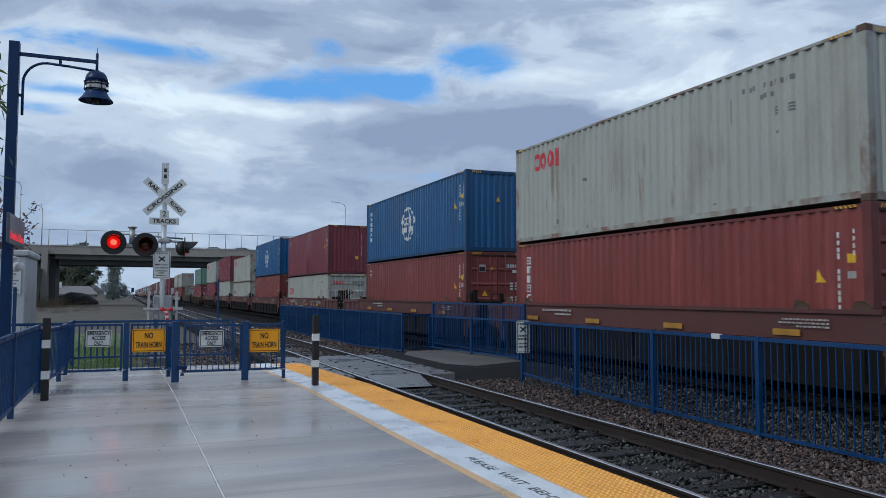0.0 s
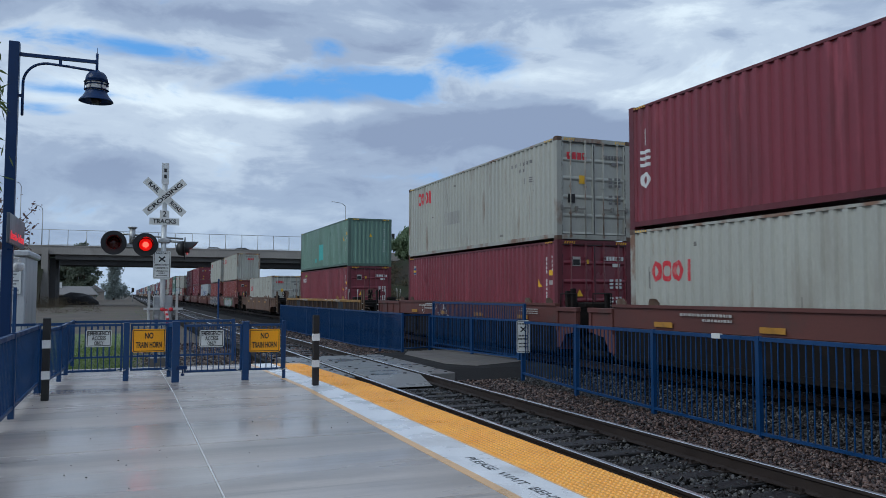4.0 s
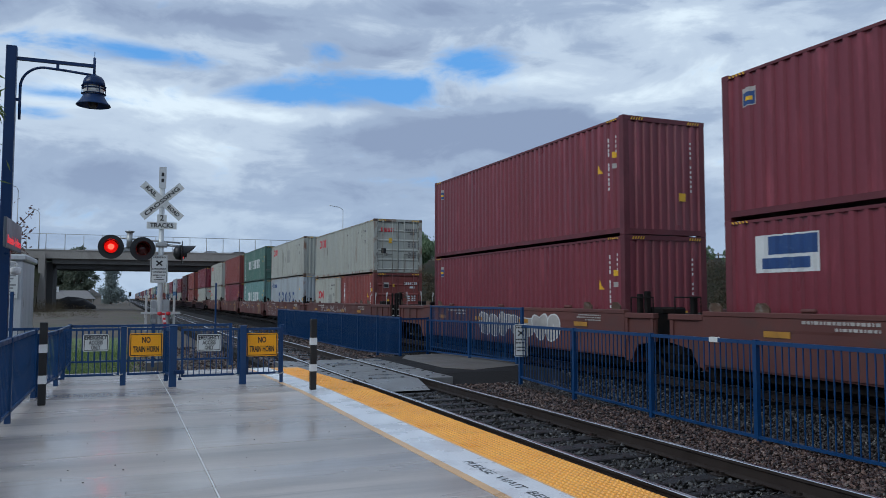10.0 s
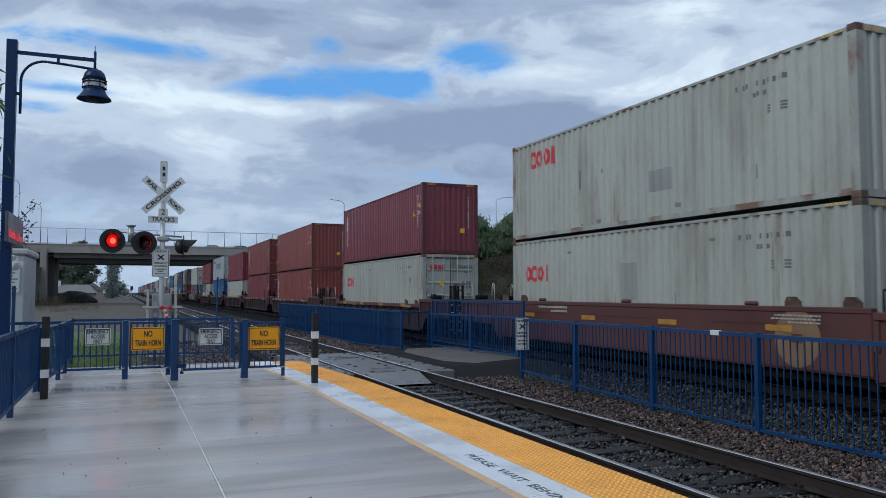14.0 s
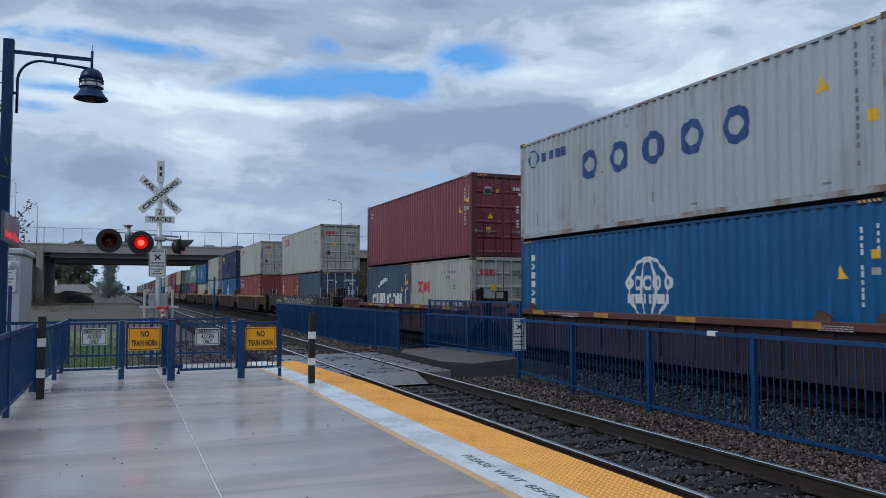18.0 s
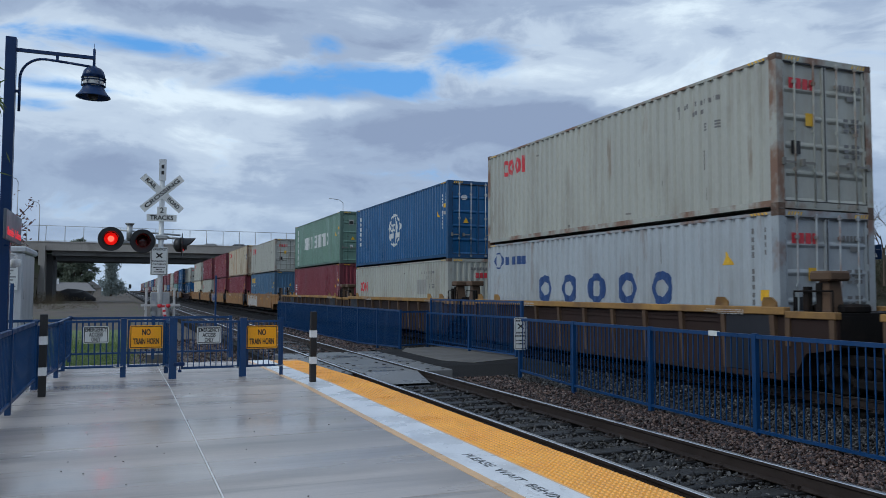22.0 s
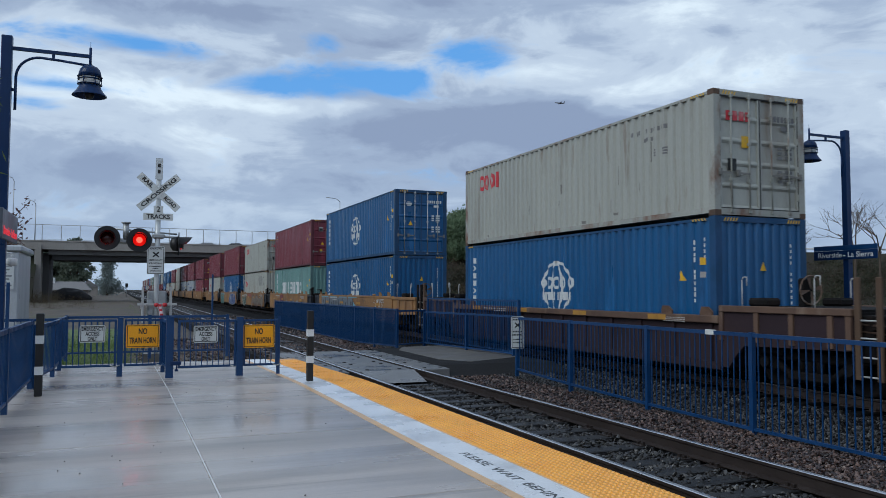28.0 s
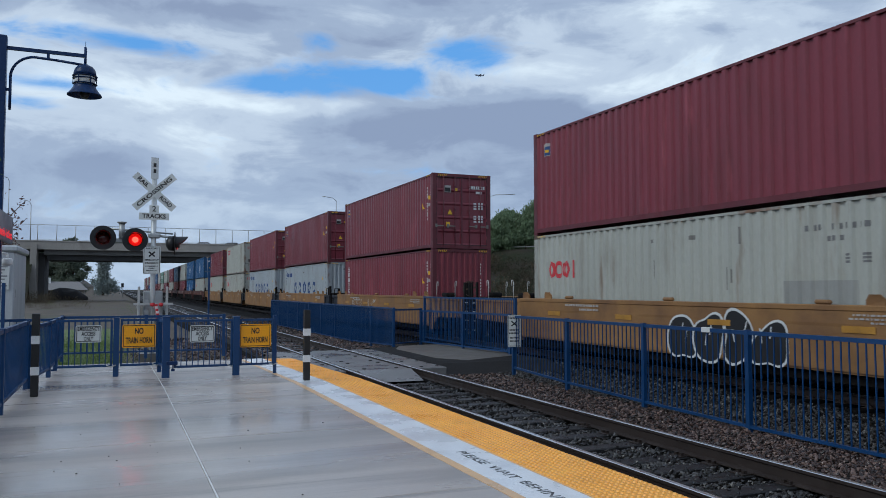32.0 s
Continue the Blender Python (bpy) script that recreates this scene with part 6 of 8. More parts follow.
M["mark_black"] = M["ink"]
M["mark_pale"] = material("pale_marking", (0.4, 0.38, 0.36), 0.6, spread=0.2, bump=0)
M["mark_cyan"] = material("cyan_patch", (0.08, 0.42, 0.40), 0.5, spread=0.08, bump=0)
M["mark_lime"] = material("green_marking", (0.25, 0.5, 0.05), 0.5, bump=0)
M["mark_patch"] = material("repainted_patch", (0.31, 0.315, 0.295), 0.5, spread=0.2, scale=1.2, bump=0.03, dirt=(0.33, 0.335, 0.31), dirt_scale=2.5, stretch=(1, 1, 0.3))
M["mark_grime"] = material("scuffed_patch", (0.19, 0.185, 0.17), 0.6, spread=0.3, scale=2, bump=0)
M["car_brown"] = material("car_brown", (0.105, 0.036, 0.030), 0.6, spread=0.2, scale=0.8, bump=0.1, dirt=(0.065, 0.04, 0.034), dirt_scale=1.1, vary=0.12)
M["car_ochre"] = material("car_ochre", (0.285, 0.148, 0.052), 0.65, spread=0.2, scale=0.8, bump=0.1, dirt=(0.12, 0.058, 0.032), dirt_scale=1.1, dirt_from=0.42, vary=0.12)
M["car_yellow"] = material("car_yellow", (0.33, 0.185, 0.052), 0.65, spread=0.2, scale=0.8, bump=0.1, dirt=(0.085, 0.045, 0.028), dirt_scale=1.2, dirt_from=0.42, vary=0.12)
M["car_rust"] = material("car_rust", (0.135, 0.078, 0.05), 0.7, spread=0.25, scale=0.9, bump=0.15, dirt=(0.06, 0.032, 0.026), dirt_scale=1.4, dirt_from=0.42, vary=0.1, rust=((0.24, 0.17, 0.12), 2.0, 0.58, 0.7, (1, 1, 0.3)))
M["car_grey"] = material("car_grey_brown", (0.034, 0.028, 0.030), 0.65, spread=0.2, scale=0.8, bump=0.1, dirt=(0.05, 0.04, 0.036), dirt_scale=1.1)
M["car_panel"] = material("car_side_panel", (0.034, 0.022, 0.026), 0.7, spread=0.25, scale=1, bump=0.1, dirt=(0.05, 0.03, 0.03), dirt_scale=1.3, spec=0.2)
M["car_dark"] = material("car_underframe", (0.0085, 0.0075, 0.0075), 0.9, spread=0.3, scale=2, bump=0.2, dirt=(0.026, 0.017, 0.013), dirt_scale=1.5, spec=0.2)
M["rust_metal"] = material("rusty_casting", (0.10, 0.06, 0.04), 0.7, spread=0.3, scale=4, bump=0.2, dirt=(0.22, 0.2, 0.18), dirt_scale=5, vary=0.2)
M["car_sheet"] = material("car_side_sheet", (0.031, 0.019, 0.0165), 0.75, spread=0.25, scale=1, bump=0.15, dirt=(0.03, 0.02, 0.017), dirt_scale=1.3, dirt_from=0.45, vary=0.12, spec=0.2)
M["car_post"] = material("car_side_post", (0.10, 0.06, 0.034), 0.7, spread=0.2, scale=1.4, bump=0.12, dirt=(0.07, 0.04, 0.025), dirt_scale=2.0, dirt_from=0.45)
M["car_night"] = material("car_dark_panel", (0.014, 0.015, 0.021), 0.6, spread=0.25, scale=1.4, bump=0.08)
M["hose"] = material("rubber", (0.015, 0.015, 0.016), 0.5, bump=0)

PITCH, DEPTH = 0.278, 0.052
SHAPES = {}


def ribs(a, b, pitch=PITCH, depth=DEPTH):
    """Folds of a corrugated sheet from a to b: places along it, and how far each lies behind the outer face."""
    n = max(1, round((b - a) / pitch))
    p = (b - a) / n
    out = []
    for i in range(n):
        out += [(a + p * (i + f), d * depth) for f, d in ((0.0, 0), (0.33, 0), (0.46, 1), (0.86, 1))]
    return out + [(b, 0)]


def behind(folds, y):
    for (a, da), (b, db) in zip(folds, folds[1:]):
        if a <= y <= b:
            return da + (db - da) * (y - a) / max(1e-6, b - a)
    return 0.0


def container_shapes(key, length, high):
    if (key, length, high) in SHAPES:
        return SHAPES[key, length, high]
    h, w = length / 2, 1.219
    folds = ribs(-h + 0.17, h - 0.17)
    bm = bmesh.new()
    for s in (-1, 1):
        lo = [bm.verts.new((s * (w - 0.006 - d), y, 0.15)) for y, d in folds]
        hi = [bm.verts.new((s * (w - 0.006 - d), y, high - 0.08)) for y, d in folds]
        for i in range(len(folds) - 1):
            bm.faces.new((lo[i], lo[i + 1], hi[i + 1], hi[i]))
    # roof sheet with shallow folds, and floor
    rf = ribs(-h + 0.1, h - 0.1, 0.6, 0.02)
    a = [bm.verts.new((-w + 0.05, y, high - 0.035 - d)) for y, d in rf]
    b = [bm.verts.new((w - 0.05, y, high - 0.035 - d)) for y, d in rf]
    for i in range(len(rf) - 1):
        bm.faces.new((a[i], a[i + 1], b[i + 1], b[i]))
    box(bm, -w + 0.06, w - 0.06, -h + 0.06, h - 0.06, 0.1, 0.15)
    body = mesh_of("body", bm, "box_" + key)
    bm = bmesh.new()
    for s in (-1, 1):
        x0, x1 = sorted((s * w, s * (w - 0.06)))
        box(bm, x0, x1, -h + 0.17, h - 0.17, high - 0.085, high - 0.03)
        box(bm, x0, x1, -h + 0.17, h - 0.17, 0.055, 0.17)
        for e in (-1, 1):
            y0, y1 = sorted((e * h, e * (h - 0.172)))
            xa, xb = sorted((s * w, s * (w - 0.16)))
            box(bm, xa, xb, y0, y1, 0.118, high - 0.118)
            xa, xb = sorted((s * (w + 0.003), s * (w - 0.16)))
            y0, y1 = sorted((e * (h + 0.003), e * (h - 0.178)))
            for z0 in (0.0, high - 0.118):
                box(bm, xa, xb, y0, y1, z0, z0 + 0.118, 1)
    for e in (-1, 1):
        y0, y1 = sorted((e * h, e * (h - 0.09)))
        box(bm, -w + 0.16, w - 0.16, y0, y1, 0.02, 0.15)
        box(bm, -w + 0.16, w - 0.16, y0, y1, high - 0.118, high - 0.003)
        for k in (-1, 1):
            for j in range(5):
                x = k * (w - 0.22 - j * 0.075)
                quad(bm, [(x, e * (h + 0.002), high - 0.1), (x + 0.035, e * (h + 0.002), high - 0.1), (x + 0.065, e * (h + 0.002), high - 0.03), (x + 0.03, e * (h + 0.002), high - 0.03)], 2)
    for k in (-1, 1):
        for e in (-1, 1):
            for j in range(5):
                y = e * (h - 0.26 - j * 0.09)
                quad(bm, [(k * (w + 0.002), y, high - 0.082), (k * (w + 0.002), y + 0.04, high - 0.082), (k * (w + 0.002), y + 0.075, high - 0.034), (k * (w + 0.002), y + 0.035, high - 0.034)], 2)
    frame_ = mesh_of("frame", bm, "frame_" + key, "rust_metal" if key in ("white", "rusty", "ice", "cream") else "frame_" + key, "mark_yellow")
    # closed end
    bm = bmesh.new()
    ef = ribs(-w + 0.16, w - 0.16, 0.24, 0.045)
    lo = [bm.verts.new((x, -h + 0.012 + d, 0.14)) for x, d in ef]
    hi = [bm.verts.new((x, -h + 0.012 + d, high - 0.11)) for x, d in ef]
    for i in range(len(ef) - 1):
        bm.faces.new((lo[i], lo[i + 1], hi[i + 1], hi[i]))
    wall = mesh_of("end_wall", bm, "box_" + key)
    # one door leaf with pressed ribs, its two locking bars and their handles
    bm = bmesh.new()
    dw = w - 0.165
    zs, k = [0.15], high - 0.27
    for i in range(5):
        z = 0.15 + k * i / 5
        zs += [(z + 0.03), (z + 0.08), (z + k / 5 - 0.05), (z + k / 5)]
    depth = [0.03]
    for i in range(5):
        depth += [0.03, 0.062, 0.062, 0.03]
    lo = [bm.verts.new((0.01, -h + d, z)) for z, d in zip(zs, depth)]
    hi = [bm.verts.new((dw, -h + d, z)) for z, d in zip(zs, depth)]
    for i in range(len(zs) - 1):
        bm.faces.new((lo[i], hi[i], hi[i + 1], lo[i + 1]))
    for xa in (0.01, dw - 0.05):
        box(bm, xa, xa + 0.04, -h + 0.02, -h + 0.06, 0.15, high - 0.12)
    for i in range(4):
        z = 0.4 + i * (high - 0.8) / 3
        box(bm, dw - 0.02, dw + 0.06, -h + 0.005, -h + 0.03, z, z + 0.12)
    # dark rubber seals round the leaf
    for x0, x1, z0, z1 in ((0.0, 0.012, 0.15, high - 0.12), (dw - 0.012, dw, 0.15, high - 0.12), (0.012, dw - 0.012, 0.15, 0.172), (0.012, dw - 0.012, high - 0.145, high - 0.12)):
        box(bm, x0, x1, -h + 0.012, -h + 0.05, z0, z1, 1)
    door = mesh_of("door", bm, "box_" + key, "black")
    bm = bmesh.new()
    tube(bm, (0, -h - 0.005, 0.06), (0, -h - 0.005, high - 0.06), 0.018, n=6)
    for z in (0.1, 0.75, 1.5, high - 0.5, high - 0.12):
        box(bm, -0.04, 0.04, -h - 0.02, -h + 0.02, z - 0.03, z + 0.03)
    box(bm, 0.0, 0.34, -h - 0.028, -h - 0.012, 0.86, 0.9, 1)
    box(bm, 0.26, 0.33, -h - 0.035, -h + 0.03, 0.82, 0.95, 1)
    rod = mesh_of("locking_bar", bm, "frame_" + key if key in ("maroon", "red", "green", "teal", "white", "rusty", "ice", "cream") else "galv", "mark_grime")
    SHAPES[key, length, high] = (body, frame_, wall, door, rod, folds)
    return SHAPES[key, length, high]


def decal(name, key, length, high, areas, mat, side=True):
    """A painted mark that follows the folds of the sheet. areas: from, to, bottom, top; or a ring: middle along, middle up, half width, half height, hole."""
    tag = (name, key, length, high, repr(areas), mat)
    if tag in SHAPES:
        return SHAPES[tag]
    folds = container_shapes(key, length, high)[5]
    # one mark over another
    lift = {"logo": 0.004, "badge_mark": 0.003, "repair_patch": -0.0015, "badge_stroke": 0.005}.get(name, 0.0)
    bm = bmesh.new()

    def strip(y0, y1, z0, z1):
        ys = [y0] + [y for y, d in folds if y0 < y < y1] + [y1]
        for a, b in zip(ys, ys[1:]):
            xa, xb = -1.217 - lift + behind(folds, a), -1.217 - lift + behind(folds, b)
            quad(bm, [(xa, a, z0), (xb, b, z0), (xb, b, z1), (xa, a, z1)])

    def band(y0, y1, low, high_):
        """A strip between two curves."""
        n = max(8, int((y1 - y0) / 0.025))
        ys = sorted({round(y0 + (y1 - y0) * (0.5 - 0.5 * math.cos(math.pi * i / n)), 5) for i in range(n + 1)} | {y for y, d in folds if y0 < y < y1})
        for a, b in zip(ys, ys[1:]):
            xa, xb = -1.217 - lift + behind(folds, a), -1.217 - lift + behind(folds, b)
            quad(bm, [(xa, a, low(a)), (xb, b, low(b)), (xb, b, high_(b)), (xa, a, high_(a))])

    for area in areas:
        if len(area) == 4:
            strip(*area)
            continue
        y, z, ry, rz, hole = area

        def arc(r, v):
            return rz * r * math.sqrt(max(0.0, 1 - ((v - y) / (ry * r)) ** 2))
        inner = ry * hole
        band(y - ry, y - inner, lambda v: z - arc(1, v), lambda v: z + arc(1, v))
        band(y + inner, y + ry, lambda v: z - arc(1, v), lambda v: z + arc(1, v))
        band(y - inner, y + inner, lambda v: z + arc(hole, v), lambda v: z + arc(1, v))
        band(y - inner, y + inner, lambda v: z - arc(1, v), lambda v: z - arc(hole, v))
    SHAPES[tag] = mesh_of(name, bm, "mark_" + mat)
    return SHAPES[tag]


def glyphs(y, z, count, wide, tall, gap, step=-1, kinds="o"):
    """A row of plain rounded blocks that runs towards the train's head."""
    out = []
    for i in range(count):
        kind = kinds[i % len(kinds)]
        c = y - (wide / 2 + i * (wide + gap))
        if kind == "o":
            out.append((c, z, wide / 2, tall / 2, 0.52))
        elif kind == "i":
            out.append((c - wide * 0.14, c + wide * 0.14, z - tall / 2, z + tall / 2))
        elif kind == "h":
            out += [(c - wide / 2, c - wide * 0.2, z - tall / 2, z + tall / 2), (c + wide * 0.2, c + wide / 2, z - tall / 2, z + tall / 2), (c - wide * 0.2, c + wide * 0.2, z - 0.1 * tall, z + 0.12 * tall)]
        elif kind == "l":
            out += [(c + wide * 0.2, c + wide / 2, z - tall / 2, z + tall / 2), (c - wide / 2, c + wide * 0.2, z - tall / 2, z - tall * 0.22)]
        elif kind == "n":
            out += [(c - wide / 2, c - wide * 0.12, z - tall / 2, z + tall * 0.26), (c + wide * 0.12, c + wide / 2, z - tall / 2, z + tall * 0.26), (c - wide / 2, c + wide / 2, z + tall * 0.26, z + tall / 2)]
        elif kind == "d":
            out += [(c - wide / 2, c - wide * 0.08, z - tall / 2, z + tall / 2), (c + wide * 0.08, c + wide / 2, z - tall / 2, z + tall / 2)]
        elif kind == "e":
            out += [(c - wide / 2, c + wide / 2, z + tall * (k - 0.1), z + tall * (k + 0.1)) for k in (-0.4, 0.0, 0.4)] + [(c - wide * 0.1, c + wide * 0.1, z - tall * 0.3, z + tall * 0.3)]
        elif kind == "g":
            out += [(c - wide / 2, c + wide / 2, z + tall * (k - 0.07), z + tall * (k + 0.07)) for k in (-0.43, 0.05, 0.43)] + [(c + wide * (k - 0.07), c + wide * (k + 0.07), z - tall * 0.36, z + tall * 0.36) for k in (-0.43, 0.0, 0.43)]
        elif kind == "b":
            out.append((c - wide / 2, c + wide / 2, z - tall / 2, z + tall / 2))
    return out


def marks(key, length, high, logo):
    """The paint marks of one side: list of name, mesh."""
    h = length / 2
    got = []

    def add(name, areas, mat):
        if name == "logo":
            for area in areas:
                got.append((name, decal(name, key, length, high, [area], mat)))
            return
        got.append((name, decal(name, key, length, high, areas, mat)))

    white_box = key in ("white", "rusty", "ice", "cream")
    ink = "grey" if white_box else "white"
    # rows of small illegible code, near the head end
    if logo != "plain":
        if key == "ice":
            add("code_marking", [(-h + 0.66, -h + 0.70, high - 0.42 - 0.15 * i, high - (0.33 if i % 3 else 0.31) - 0.15 * i) for i in range(14) if i not in (4, 12)] +
                [(-h + 0.36, -h + 0.40, high - 0.4 - 0.14 * i, high - 0.31 - 0.14 * i) for i in range(4)], "grey")
            add("warning_mark", [(-h + 1.2 + 0.014 * i, -h + 1.5 - 0.014 * i, high * 0.66 + 0.026 * i, high * 0.66 + 0.026 * i + 0.026) for i in range(10)], "yellow")
            add("caution_label", [(-h + 0.3, -h + 0.47, high * 0.42, high * 0.42 + 0.2)], "yellow")
        elif white_box:
            add("code_marking", [(-h + 1.5 + 0.13 * i, -h + 1.5 + (0.05 if i % 3 else 0.075) + 0.13 * i, high - 0.53, high - 0.43) for i in range(10) if i != 6] + [(-h + 2.0 + 0.13 * i, -h + 2.07 + 0.13 * i, high - 0.72, high - 0.63) for i in range(3)] +
                [(-h + 1.5 + 0.36 * k, -h + 1.62 + 0.36 * k, high - 1.1 + 0.06 * i, high - 1.06 + 0.06 * i) for i in range(3) for k in range(2)], "grey")
        else:
            add("code_marking", [(-h + 0.66, -h + 0.695, high - 0.56 - 0.12 * i, high - (0.485 if i % 3 else 0.46) - 0.12 * i) for i in range(12) if i not in (4, 11)] +
                [(-h + 0.36, -h + 0.40, high - 0.5 - 0.12 * i, high - 0.425 - 0.12 * i) for i in range(4)], "white")
            add("warning_mark", [(-h + 0.95 + 0.011 * i, -h + 1.16 - 0.011 * i, high * 0.55 + 0.023 * i, high * 0.55 + 0.023 * i + 0.023) for i in range(10)], "yellow")
            add("caution_label", [(-h + 0.35, -h + 0.47, high * 0.66, high * 0.66 + 0.15)], "yellow")
            add("small_label", [(-h + 0.35, -h + 0.47, high * 0.57, high * 0.57 + 0.12)], "pale")
    if logo == "red":
        add("logo", glyphs(h - 1.1, high - 0.58, 4, 0.34, 0.5, 0.035, kinds="oooi"), "red")
    elif logo == "red_low":
        add("logo", glyphs(h - 0.75, high - 1.0, 4, 0.34, 0.46, 0.035, kinds="oooi"), "red")
    elif logo == "globe":
        c, z = h - 6.0, high / 2 + 0.02
        arcs = [(c, z, 0.72, 0.72, 0.9), (c, z, 0.3, 0.72, 0.82)]
        add("emblem", arcs, "white")
        add("logo", glyphs(c + 0.85, z + 0.12, 5, 0.30, 0.34, 0.05, kinds="o") + glyphs(c + 0.8, z - 0.24, 8, 0.155, 0.22, 0.045, kinds="dnbd"), "white")
        add("code_marking_far", [a for i in range(6) for a in glyphs(h - 0.57, high - 0.53 - 0.25 * i, 1, 0.19, 0.18, 0, kinds="bob"[i % 3])], "white")
    elif logo == "wide_blue":
        add("logo", glyphs(h - 3.3, 1.46, 5, 0.74, 0.76, 0.55, kinds="o"), "blue")
        add("emblem", [(h - 0.75, high - 0.55, 0.3, 0.26, 0.8), (h - 1.5, h - 1.25, high - 0.7, high - 0.45), (h - 1.85, h - 1.6, high - 0.7, high - 0.45), (h - 2.2, h - 1.95, high - 0.7, high - 0.45), (h - 2.55, h - 2.3, high - 0.7, high - 0.45)], "blue")
    elif logo == "wide_blue_high":
        add("logo", glyphs(h - 3.3, 1.75, 5, 0.74, 0.76, 0.55, kinds="o"), "blue")
        add("emblem", [(h - 0.75, high - 0.55, 0.3, 0.26, 0.8), (h - 1.5, h - 1.25, high - 0.7, high - 0.45), (h - 1.85, h - 1.6, high - 0.7, high - 0.45), (h - 2.2, h - 1.95, high - 0.7, high - 0.45), (h - 2.55, h - 2.3, high - 0.7, high - 0.45)], "blue")
    elif logo == "two_words":
        add("logo", glyphs(h - 2.95, high / 2 + 0.08, 5, 0.36, 0.78, 0.13, kinds="odbdn") + glyphs(h - 5.95, high / 2 + 0.08, 8, 0.34, 0.78, 0.10, kinds="edbnnbdo"), "white")
        add("code_marking_far", [a for i in range(6) for a in glyphs(h - 0.85, high - 0.5 - 0.42 * i, 1, 0.34, 0.32, 0, kinds="geg"[i % 3])], "white")
    elif logo == "column":
        add("logo", [a for i in range(6) for a in glyphs(h - 0.66, high - 0.52 - 0.27 * i, 1, 0.24, 0.21, 0, kinds="endgoe"[i % 6])], "white")
    elif logo == "short_column":
        add("logo", [a for i in range(3) for a in glyphs(h - 0.42, high - 0.78 - 0.5 * i, 1, 0.33, 0.38, 0, kinds="ieo"[i])], "white")
    elif logo == "badge":
        add("badge", [(h - 0.84, h - 0.5, high - 0.72, high - 0.36)], "pale")
        add("badge_mark", [(h - 0.82, h - 0.52, high - 0.70, high - 0.45)], "blue")
        add("badge_stroke", [(h - 0.76, h - 0.60, high - 0.62, high - 0.54)], "yellow")
    elif logo == "board":
        add("badge", [(h - 2.2, h - 0.75, high - 1.05, high - 0.35)], "white")
        add("badge_mark", [(h - 2.17, h - 1.05, high - 0.72, high - 0.38), (h - 2.05, h - 0.95, high - 0.98, high - 0.78)], "blue")
    elif logo == "swoosh":
        add("logo", glyphs(h - 0.85, 1.02, 3, 0.62, 0.62, 0.06, kinds="odn") + glyphs(h - 3.05, 1.02, 3, 0.62, 0.62, 0.06, kinds="ood"), "white")
        add("emblem", [(h - 1.75 - 0.16 * i, h - 1.59 - 0.16 * i, 1.55 + 0.33 * math.sin(i / 9 * 1.5), 1.62 + 0.36 * math.sin(i / 9 * 1.5) + 0.02 * i * (9 - i) / 4) for i in range(9)], "white")
    elif logo == "globe_green":
        add("logo", glyphs(h - 0.75, high - 0.62, 6, 0.15, 0.24, 0.03, kinds="ob"), "white")
        add("emblem", [(h - 1.5 - 0.1 * i, h - 1.4 - 0.1 * i, high - 0.4 + 0.05 * i - 0.012 * i * i, high - 0.33 + 0.06 * i - 0.012 * i * i) for i in range(5)], "lime")
    elif logo == "patches":
        add("patch", [(h - 6.3, h - 5.3, 0.55, 1.5), (h - 4.6, h - 4.3, 0.45, 0.7)], "cyan")
    elif logo == "yellow_word":
        add("logo", glyphs(h - 0.6, high - 0.62, 5, 0.34, 0.42, 0.05, kinds="eoodo"), "yellow")
        add("code_marking_low", glyphs(h - 0.62, high - 1.05, 2, 0.13, 0.14, 0.04, kinds="d") + glyphs(h - 1.65, high - 1.05, 6, 0.13, 0.14, 0.03, kinds="odn"), "white")
    return got


